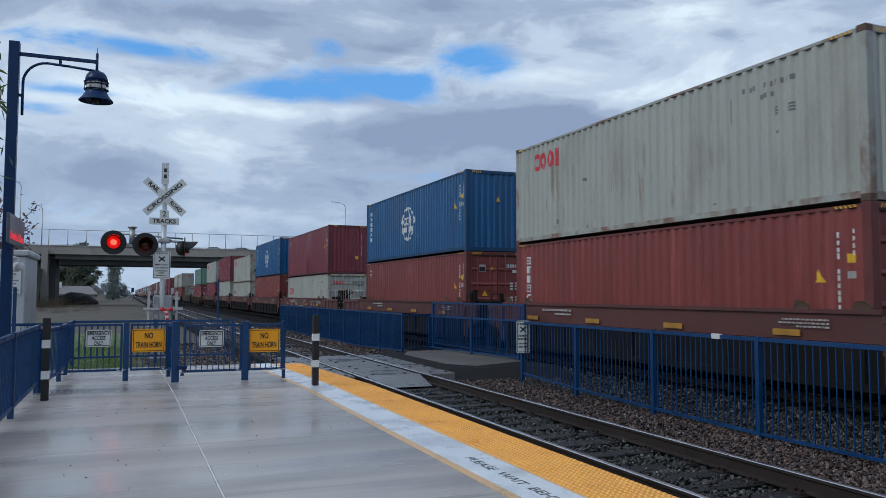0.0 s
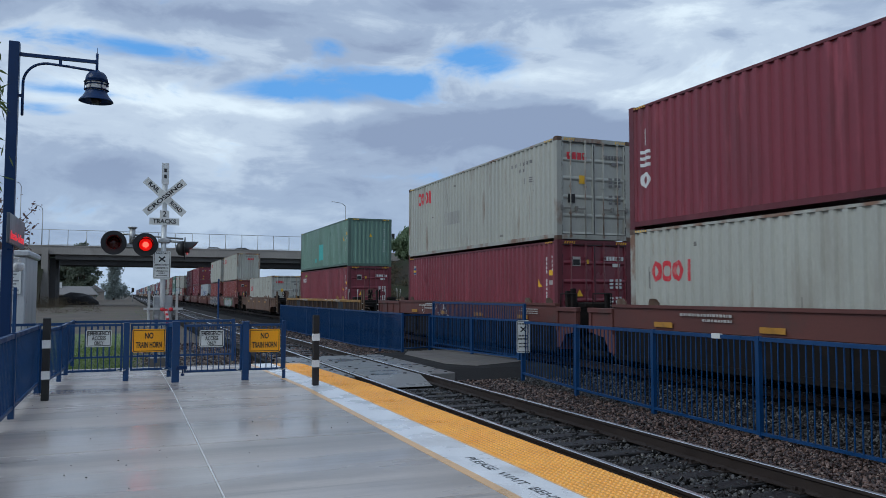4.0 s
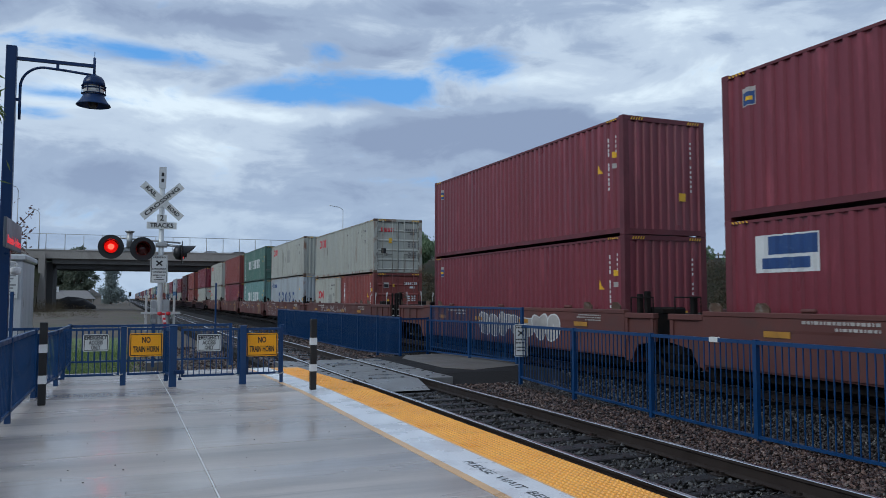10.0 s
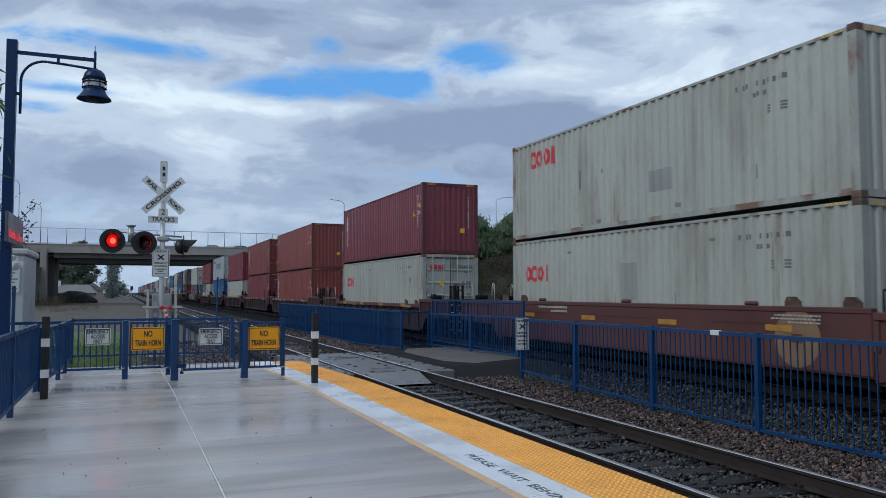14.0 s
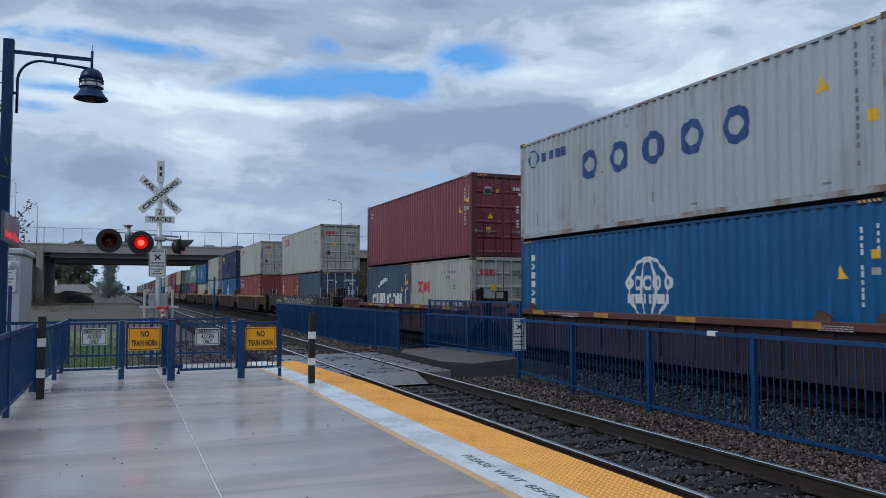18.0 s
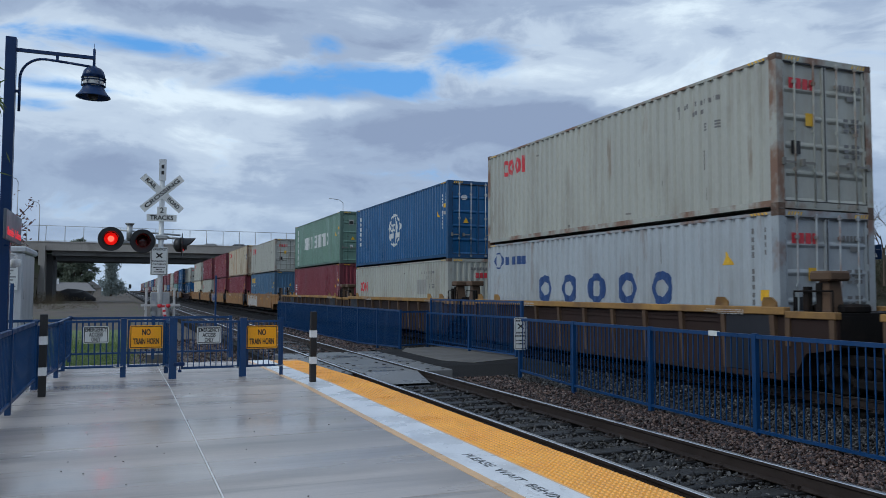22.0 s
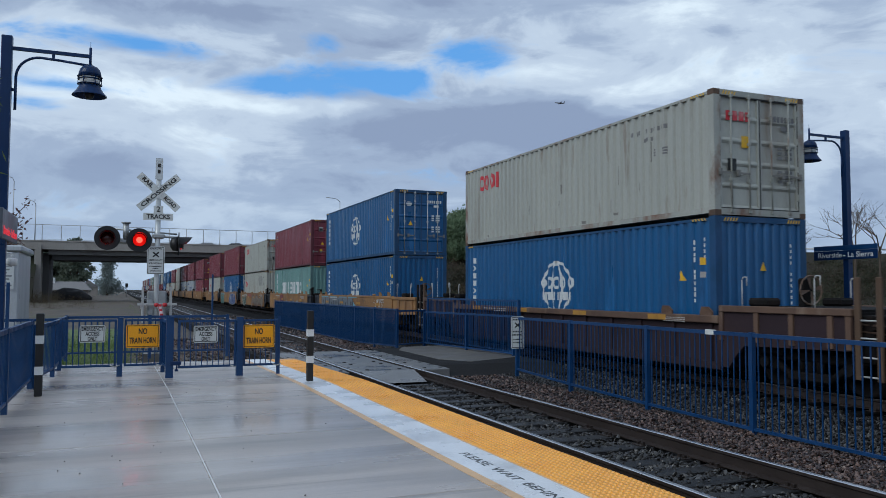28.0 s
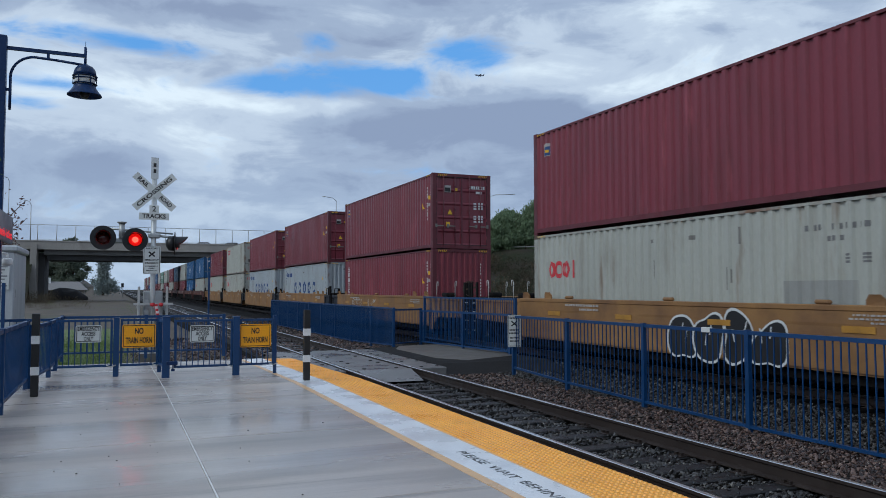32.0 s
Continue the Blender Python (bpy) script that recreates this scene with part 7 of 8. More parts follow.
def container(key, y, z, length=12.192, high=2.896, logo="", doors=True, both=False):
    word = PAINT[key][2]
    what = {"red": "with red logo", "red_low": "with red logo", "globe": "with round white emblem", "wide_blue": "with large blue ring shapes",
            "wide_blue_high": "with large blue ring shapes", "two_words": "with white block rows", "column": "with upright white blocks", "short_column": "with upright white blocks",
            "badge": "with square badge", "board": "with blue-white board", "swoosh": "with white ring shapes", "globe_green": "with green-white logo",
            "patches": "with turquoise patches"}.get(logo, "with code marks")
    top = z > 2
    ob = thing("shipping_container", (TRACK_2, y, z), label="%s %s container %s, %s" % (
        word, "short" if length < 8 else "long", what, "on top" if top else "in well car"), category="container", group="containers of the freight train")
    body, frame_, wall, door, rod, folds = container_shapes(key, length, high)
    part("body", body, None, ob)
    part("frame", frame_, None, ob)
    if doors:
        for s in (1, -1):
            leaf = part("door", door, None, ob, at=Matrix.Diagonal((s, 1, 1, 1)) if s > 0 else Matrix.Rotation(0, 4, "Z"))
            if s < 0:
                leaf.matrix_basis = Matrix.Diagonal((-1, 1, 1, 1))
            for x in (0.3, 0.78):
                part("locking_bar", rod, None, leaf, at=(x, 0, 0))
        end_marks(ob, key, length, high, True)
    else:
        part("end_wall", wall, None, ob)
        end_marks(ob, key, length, high, False)
    part("end_wall", wall, None, ob, at=pose(0, 0, 0, 0, 0, 180))
    if length > 13:
        bm = bmesh.new()
        box(bm, -1.226, -1.218, -length / 2 + 0.2, -length / 2 + 0.56, high - 1.36, high - 0.84)
        lb = part("length_label", bm, "mark_blue", ob, "dark blue label with white digits")
        me = text_mesh("45", 0.42, 0.001, 0.3, 0.006)
        me.materials.clear()
        me.materials.append(M["mark_white"])
        part("lettering", me, None, lb, at=pose(-1.2285, -length / 2 + 0.38, high - 1.1, 0, 0, -90))
    for name, me in marks(key, length, high, logo):
        tagged(part(name, me, None, ob), kind="stuff" if "marking" in name or "scuff" in name else "")
    if key in ("white", "rusty", "ice", "cream"):
        # dents and scrapes, their own on each box
        rng = random.Random(int(y * 10) + int(z * 10))
        lines = []
        for _ in range(rng.randint(4, 9)):
            a, c = rng.uniform(-length / 2 + 0.6, length / 2 - 0.6), rng.uniform(0.3, high - 0.6)
            lines.append((a, a + rng.uniform(0.012, 0.03), c, c + rng.uniform(0.1, 0.55)))
        for _ in range(rng.randint(2, 5)):
            a = rng.uniform(-length / 2 + 0.6, length / 2 - 1.2)
            c = rng.choice((0.2, 0.3, high - 0.5, high * 0.5))
            lines.append((a, a + rng.uniform(0.05, 0.16), c, c + rng.uniform(0.03, 0.1)))
        patches = []
        for _ in range(1 if rng.random() < 0.35 else 0):
            a, c = rng.uniform(-length / 2 + 1.5, length / 2 - 3.5), rng.uniform(0.25, 0.6) * high
            patches.append((a, a + rng.uniform(0.5, 1.6), c, c + rng.uniform(0.35, 0.95)))
        for spot in patches:
            part("repair_patch", decal("repair_patch", key, length, high, [spot], "patch"), None, ob, "dull grey repainted patch")
        tagged(part("scuff_marks", decal("scuff_marks", key, length, high, lines, "grime"), None, ob), kind="stuff")
    CARGO.append((ob, y, z))
    return ob


def end_marks(ob, key, length, high, doors):
    """Code bars and labels on the end that faces the camera."""
    tag = ("end", key, length, high, doors)
    h = length / 2
    white_box = key in ("white", "rusty", "ice", "cream")
    if tag not in SHAPES:
        made = []
        def flat(name, rects, mat, y):
            bm = bmesh.new()
            for x0, x1, z0, z1 in rects:
                box(bm, x0, x1, y - 0.002, y, z0, z1)
            made.append((name, mesh_of(name, bm, "mark_" + mat)))
        y = -h + 0.029 if doors else -h + 0.011
        ink = "grey" if white_box else "white"
        if doors:
            flat("code_marking", [(0.3 + 0.1 * i, 0.37 + 0.1 * i, high - 0.56, high - 0.44) for i in range(7)] + [(0.6, 0.85, high - 0.74, high - 0.64)] +
                 [(0.5, 0.62, high - 1.15 - 0.5 * j - 0.1 * i, high - 1.09 - 0.5 * j - 0.1 * i) for j in range(2) for i in range(3)] +
                 [(0.7, 0.9, high - 1.15 - 0.5 * j - 0.1 * i, high - 1.08 - 0.5 * j - 0.1 * i) for j in range(2) for i in range(3)], ink, y)
            if white_box:
                flat("logo", [(-0.88 + 0.17 * i, -0.75 + 0.17 * i, high - 0.62, high - 0.42) for i in range(4)], "red", y)
                flat("caution_label", [(-0.48, -0.27, high * 0.55, high * 0.55 + 0.24)], "yellow", y)
                flat("placard", [(-0.85, -0.62, high * 0.36, high * 0.36 + 0.25)], "black", y)
            else:
                flat("caution_label", [(-0.5 - 0.011 * k, -0.49 + 0.011 * k, high * 0.52 - 0.02 * k, high * 0.52 - 0.02 * k + 0.02) for k in range(10)], "yellow", y)
                if key == "blue":
                    flat("badge", [(-0.66, -0.48, high - 0.56, high - 0.53), (-0.70, -0.44, high - 0.66, high - 0.58), (-0.66, -0.48, high - 0.71, high - 0.68)], "white", y)
                else:
                    flat("badge", [(-0.72, -0.46, high - 0.72, high - 0.46)], "pale", y)
                    flat("badge_mark", [(-0.70, -0.48, high - 0.70, high - 0.54)], "black", y - 0.002)
                    for spot in ((-0.66, -0.5, high * 0.3, high * 0.3 + 0.17), (-0.3, -0.18, high - 0.66, high - 0.54)):
                        flat("placard", [spot], "yellow" if key in ("maroon", "red") else "white", y)
        else:
            if white_box:
                flat("logo", [(-0.1 + 0.17 * i, 0.03 + 0.17 * i, high - 0.72, high - 0.52) for i in range(4)], "red", y)
                flat("code_marking", [(-0.3 + 0.12 * i, -0.22 + 0.12 * i, high - 0.42, high - 0.32) for i in range(9)], ink, y)
            else:
                flat("code_marking", [(0.77, 0.81, high - 0.6 - 0.12 * i, high - 0.535 - 0.12 * i) for i in range(12) if i not in (4, 11)], ink, y)
                flat("caution_label", [(0.42, 0.62, high * 0.3, high * 0.3 + 0.2)] if key in ("maroon", "red") else [(-0.05 + 0.008 * k, 0.11 - 0.008 * k, high * 0.62 + 0.018 * k, high * 0.62 + 0.018 * k + 0.018) for k in range(10)], "yellow", y)
        SHAPES[tag] = made
    for name, me in SHAPES[tag]:
        tagged(part(name, me, None, ob), kind="stuff" if "marking" in name or "scuff" in name else "")


CARGO = []


def car_shapes(kind, paint):
    if (kind, paint) in SHAPES:
        return SHAPES[kind, paint]
    bm = bmesh.new()
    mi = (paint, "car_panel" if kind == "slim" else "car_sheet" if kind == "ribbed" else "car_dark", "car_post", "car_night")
    h = 6.45
    if kind == "chord":
        box(bm, -1.47, -1.36, -h, h, 0.98, 1.50, bevel=0.02)
        box(bm, -1.52, -1.36, -h, h, 1.46, 1.53)
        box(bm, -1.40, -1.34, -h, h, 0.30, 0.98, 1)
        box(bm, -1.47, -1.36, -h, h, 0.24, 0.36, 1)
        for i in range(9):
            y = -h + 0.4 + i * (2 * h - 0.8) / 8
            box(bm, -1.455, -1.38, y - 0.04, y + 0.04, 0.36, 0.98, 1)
    elif kind == "slim":
        box(bm, -1.52, -1.36, -h, h, 1.13, 1.28, bevel=0.015)
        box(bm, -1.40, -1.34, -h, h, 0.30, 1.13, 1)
        box(bm, -1.47, -1.36, -h, h, 0.24, 0.38, 1)
        for i in range(12):
            y = -h + 0.3 + i * (2 * h - 0.6) / 11
            box(bm, -1.45, -1.40, y - 0.05, y + 0.05, 0.38, 1.13, 1)
    elif kind == "flush":
        box(bm, -1.508, -1.37, -h, h, 0.44, 1.41)
        box(bm, -1.525, -1.36, -h, h, 1.40, 1.50, bevel=0.015)
        box(bm, -1.47, -1.36, -h, h, 0.4, 0.47)
        for y in (-3.9, 0.0, 3.9):
            v = [bm.verts.new(p) for p in ((-1.5145, y - 0.5, 1.39), (-1.5145, y + 0.5, 1.39), (-1.5145, y + 0.9, 1.2), (-1.5145, y - 0.9, 1.2), (-1.507, y - 1.05, 1.14), (-1.507, y + 1.05, 1.14))]
            bm.faces.new((v[0], v[1], v[2], v[3]))
            bm.faces.new((v[3], v[2], v[5], v[4]))
            box(bm, -1.50, -1.40, y - 0.16, y + 0.16, 1.50, 1.58, bevel=0.03)
    else:
        # a bright chord on tapered posts, before a dark side sheet
        box(bm, -1.52, -1.34, -h, h, 1.36, 1.50, bevel=0.015)
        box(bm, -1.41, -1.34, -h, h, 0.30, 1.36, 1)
        box(bm, -1.47, -1.34, -h, h, 0.22, 0.32, 1)
        for z in (1.18, 1.27):
            box(bm, -1.435, -1.41, -h + 1.6, h - 1.6, z, z + 0.03, 1)
        for k in (-1, 1):
            y0, y1 = sorted((k * (h - 1.45), k * (h - 0.3)))
            box(bm, -1.475, -1.41, y0, y1, 0.33, 1.36, 3)
        for i in range(11):
            y = -h + 0.3 + i * (2 * h - 0.6) / 10
            v = [bm.verts.new(p) for p in ((-1.50, y - 0.055, 1.36), (-1.50, y + 0.055, 1.36), (-1.43, y + 0.045, 0.32), (-1.43, y - 0.045, 0.32),
                                           (-1.40, y - 0.055, 1.36), (-1.40, y + 0.055, 1.36), (-1.40, y + 0.045, 0.32), (-1.40, y - 0.045, 0.32))]
            for q in ((0, 1, 2, 3), (0, 3, 7, 4), (1, 5, 6, 2)):
                bm.faces.new([v[c] for c in q]).material_index = 2
    side = mesh_of("side_sill", bm, *mi)
    bm = bmesh.new()
    # a bent guide plate that leads the box into the well
    prof = [(-0.17, 1.49), (0.17, 1.49), (0.17, 1.58), (0.09, 1.67), (-0.09, 1.67), (-0.17, 1.58)]
    near = [bm.verts.new((-1.50 - (0.03 if z > 1.6 else 0), y, z)) for y, z in prof]
    back = [bm.verts.new((-1.46 - (0.03 if z > 1.6 else 0), y, z)) for y, z in prof]
    bm.faces.new(near)
    bm.faces.new(back[::-1])
    for k in range(6):
        bm.faces.new((near[k], back[k], back[(k + 1) % 6], near[(k + 1) % 6]))
    guide = mesh_of("guide", bm, "rust_metal" if paint == "car_brown" else paint)
    bm = bmesh.new()
    box(bm, -1.3, 1.3, -h, h, 0.22, 0.34)
    for y in (-h + 0.1, -2.2, 2.2, h - 0.1):
        box(bm, -1.36, 1.36, y - 0.1, y + 0.1, 0.2, 0.37)
    floor = mesh_of("well_floor", bm, "car_dark")
    # end structure, between the well and the truck
    body = 1 if kind in ("ribbed", "slim") else 0
    shut = 3 if paint == "car_ochre" else body

    def end(length):
        bm = bmesh.new()
        outer = length > 2
        deck = 2.95 if outer else 1.05
        top = 1.47 if outer else 1.42
        box(bm, -1.40, 1.40, -h - 0.16, -h, 0.30, 1.42, body)
        box(bm, -0.4, 0.4, -h - length, -h - 0.16, 0.62, 1.05, 4, bevel=0.02)
        # side plates, cut away above the truck
        prof = [(0.0, top), (0.0, 0.30), (0.22, 0.30), (0.42, 0.55), (0.62, 0.74), (deck, 0.80), (deck, top)] if outer else [(0.0, top), (0.0, 0.34), (0.2, 0.38), (0.42, 0.72), (deck, 0.82), (deck, top)]
        for k in (-1, 1):
            v = [bm.verts.new((k * 1.46, -h - a, z)) for a, z in prof]
            w = [bm.verts.new((k * 1.39, -h - a, z)) for a, z in prof]
            n = len(prof)
            for f in [bm.faces.new(v), bm.faces.new(w[::-1])] + [bm.faces.new((v[i], w[i], w[(i + 1) % n], v[(i + 1) % n])) for i in range(n)]:
                f.material_index = body if outer else shut
            for a in ((0.06, 0.95, 1.75, 2.55, 2.9) if outer else (0.06, 0.98)):
                x0, x1 = sorted((k * 1.50, k * 1.45))
                box(bm, x0, x1, -h - a - 0.05, -h - a + 0.05, 0.82, top, 2 if kind == "ribbed" else 0 if outer or shut != 3 else 3)
            x0, x1 = sorted((k * 1.52, k * 1.37))
            box(bm, x0, x1, -h - deck - 0.02, -h - 0.02, top - 0.11, top + 0.012, 0 if outer or shut != 3 else 3, bevel=0.012)
        if not outer:
            if kind == "ribbed":
                # flared casting on the deck
                for x in (-1.2, 1.2):
                    v = [bm.verts.new(p) for p in ((x - 0.16, -h - 0.85, top), (x + 0.16, -h - 0.85, top), (x + 0.16, -h - 0.55, top), (x - 0.16, -h - 0.55, top),
                                                   (x - 0.13, -h - 0.8, 1.95), (x + 0.13, -h - 0.8, 1.95), (x + 0.13, -h - 0.6, 1.95), (x - 0.13, -h - 0.6, 1.95))]
                    for q in ((0, 1, 5, 4), (1, 2, 6, 5), (2, 3, 7, 6), (3, 0, 4, 7)):
                        bm.faces.new([v[c] for c in q]).material_index = 2
                    box(bm, x - 0.24, x + 0.24, -h - 0.92, -h - 0.48, 1.95, 2.12, 2, bevel=0.03)
            # dark posts and a box beside the shared truck
            for x, a, z in ((-1.32, 0.35, 1.86), (-1.32, 0.62, 1.92), (1.3, 0.5, 1.8)):
                box(bm, x - 0.06, x + 0.06, -h - a - 0.06, -h - a + 0.06, 1.38, z, 4, bevel=0.015)
            box(bm, -1.2, -0.5, -h - 0.95, -h - 0.3, 1.40, 1.56, 4, bevel=0.04)
        # checkered deck plates with gaps between them
        n = 4 if outer else 2
        for i in range(n):
            box(bm, -1.37, 1.37, -h - deck * (i + 1) / n + 0.015, -h - deck * i / n - 0.17 * (i == 0) - 0.015, top - 0.05, top - 0.004, 4)
        box(bm, -1.38, 1.38, -h - deck - 0.01, -h - deck + 0.09, 0.85, top - 0.05, 4)
        # valve boxes and pipes under the deck's edge
        for x, a in ((-1.28, deck * 0.35), (0.5, deck * 0.6)):
            box(bm, x, x + 0.5, -h - a - 0.3, -h - a + 0.3, 0.62, 0.95, 4, bevel=0.04)
        if outer:
            box(bm, -1.3, 1.3, -h - 3.2, -h - 2.96, 0.6, 1.38, 4, bevel=0.03)
            box(bm, -1.36, 1.36, -h - 3.62, -h - 3.2, 1.16, 1.21, 4)
            for x in (-0.9, 0.0, 0.9):
                box(bm, x - 0.06, x + 0.06, -h - 3.6, -h - 3.2, 0.8, 1.16, 4)
            for z in (0.95, 1.06, 1.33):
                pipe(bm, [(-1.36, -h - 3.45, z), (1.36, -h - 3.45, z)], 0.02, 5, 4)
            tube(bm, (-1.15, -h - 2.0, 0.98), (0.2, -h - 2.0, 0.98), 0.2, n=12, mi=4)
            for x in (-1.0, 0.9):
                box(bm, x - 0.2, x + 0.2, -h - 0.9, -h - 0.45, top, top + 0.16, 4, bevel=0.04)
            pipe(bm, [(-1.2, -h - 3.15, 1.28), (1.2, -h - 3.15, 1.28)], 0.022, 6, 4)
            pipe(bm, [(-1.2, -h - 3.1, 1.05), (-1.2, -h - 3.5, 1.12), (-1.2, -h - 3.8, 0.9)], 0.03, 6, 4)
        return mesh_of("end_platform", bm, *mi, "car_dark")
    # hand rails, ladder and brake gear of an outer end, and the low rail over a shared truck
    rail_ = {True: [], False: []}

    def bar(outer, name, pts, r, mat):
        bm = bmesh.new()
        pipe(bm, pts, r, 6)
        rail_[outer].append((name, mesh_of(name, bm, mat)))

    for x in (-1.42, 1.42):
        for a in (0.55, 2.2):
            bar(True, "hand_rail", [(x, -h - a, 1.46), (x, -h - a, 1.97), (x, -h - a - 0.03, 2.02), (x, -h - a - 0.12, 2.02), (x, -h - a - 0.12, 1.86)], 0.012, "pale_steel")
        bar(False, "hand_rail", [(x, -h - 0.15, 1.42), (x, -h - 0.15, 1.78), (x, -h - 0.95, 1.78), (x, -h - 0.95, 1.42)], 0.016, "car_dark")
    for x in (-1.43, 1.43):
        for a in (3.03, 3.42):
            bm = bmesh.new()
            box(bm, x - 0.03, x + 0.03, -h - a - 0.05, -h - a + 0.05, 0.36, 1.98, bevel=0.01)
            rail_[True].append(("ladder_post", mesh_of("ladder_post", bm, "car_post" if paint in ("car_rust", "car_yellow", "car_grey") else "car_dark")))
        for z in (0.42, 0.72, 1.02, 1.3):
            bar(True, "rung", [(x, -h - 3.05, z), (x, -h - 3.40, z)], 0.016, "pale_steel")
    for z in (1.12, 1.24):
        bar(True, "train_pipe", [(-1.3, -h - 2.9, z), (-1.25, -h - 3.75 + (z - 1.12) * 2, z - 0.04)], 0.02, "rust_metal")
    brake = []
    bm = bmesh.new()
    box(bm, -0.5, -0.28, -h - 1.12, -h - 0.98, 1.42, 2.0, bevel=0.03)
    tube(bm, (-0.39, -h - 1.0, 1.78), (-0.39, -h - 1.22, 1.78), 0.02, n=6)
    brake.append(("brake_stand", mesh_of("brake_stand", bm, "car_dark")))
    bm = bmesh.new()
    # rim and spokes share their corners, so that the wheel is one piece
    at_, r, n = Vector((-0.39, -h - 1.2, 1.78)), 0.27, 16
    rim = [[bm.verts.new(at_ + Vector(((r + 0.017 * math.cos(b)) * math.cos(a), 0.017 * math.sin(b), (r + 0.017 * math.cos(b)) * math.sin(a)))) for b in (math.pi / 2 * q for q in range(4))] for a in (2 * math.pi * k / n for k in range(n))]
    for k in range(n):
        for q in range(4):
            bm.faces.new((rim[k][q], rim[(k + 1) % n][q], rim[(k + 1) % n][(q + 1) % 4], rim[k][(q + 1) % 4]))
    hub = [bm.verts.new(at_ + Vector((0.03 * math.cos(a), 0, 0.03 * math.sin(a)))) for a in (2 * math.pi * k / n for k in range(n))]
    for k in range(0, n, 4):
        bm.faces.new((hub[k], hub[(k + 1) % n], rim[(k + 1) % n][2], rim[k][2]))
    brake.append(("brake_wheel", mesh_of("brake_wheel", bm, "rust_metal")))
    # truck: side beams with springs, and four wheels
    bm = bmesh.new()
    for s in (-1, 1):
        x0, x1 = sorted((s * 0.95, s * 1.12))
        box(bm, x0, x1, -1.15, 1.15, 0.52, 0.72, bevel=0.04)
        box(bm, x0, x1, -0.45, 0.45, 0.18, 0.34, bevel=0.03)
        for y in (-0.9, 0.9):
            box(bm, x0, x1, y - 0.17, y + 0.17, 0.32, 0.62, bevel=0.04)
            lathe(bm, [(0.1, 0), (0.1, 0.1)], 10, (s * 1.12 - (0.1 if s < 0 else 0), y, 0.46), 0, "x")
        for y in (-0.2, 0.0, 0.2):
            tube(bm, (s * 1.03, y, 0.34), (s * 1.03, y, 0.54), 0.07, n=8)
        for a, b in ((-0.45, -0.8), (0.45, 0.8)):
            pipe(bm, [(s * 1.03, a, 0.26), (s * 1.03, b, 0.5)], 0.07, 6)
    box(bm, -1.0, 1.0, -0.2, 0.2, 0.42, 0.62, bevel=0.03)
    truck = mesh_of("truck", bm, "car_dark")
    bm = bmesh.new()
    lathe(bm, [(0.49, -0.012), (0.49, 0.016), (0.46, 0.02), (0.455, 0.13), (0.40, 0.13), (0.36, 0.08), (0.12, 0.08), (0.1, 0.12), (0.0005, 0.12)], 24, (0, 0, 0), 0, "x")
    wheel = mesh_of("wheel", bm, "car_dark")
    bm = bmesh.new()
    box(bm, -1.525, -1.515, -0.3, 0.3, 1.06, 1.17)
    refl = mesh_of("reflector", bm, "mark_amber")
    bm = bmesh.new()
    for i, (a, b, z, t) in enumerate(((2.5, 4.0, 1.32, 0.055), (2.5, 3.3, 1.22, 0.05), (-5.5, -4.5, 1.33, 0.03), (-5.5, -4.5, 1.27, 0.03), (-5.5, -4.8, 1.21, 0.03))):
        y = a
        while y < b:
            w = 0.03 + 0.025 * ((i * 7 + int(y * 13)) % 3)
            box(bm, -1.512, -1.505, y, y + w, z, z + t)
            y += w + 0.03
    codes = mesh_of("code_marking", bm, "mark_pale")
    SHAPES[kind, paint] = (side, floor, end(1.45), end(3.2), rail_, brake, truck, wheel, refl, codes, guide)
    return SHAPES[kind, paint]


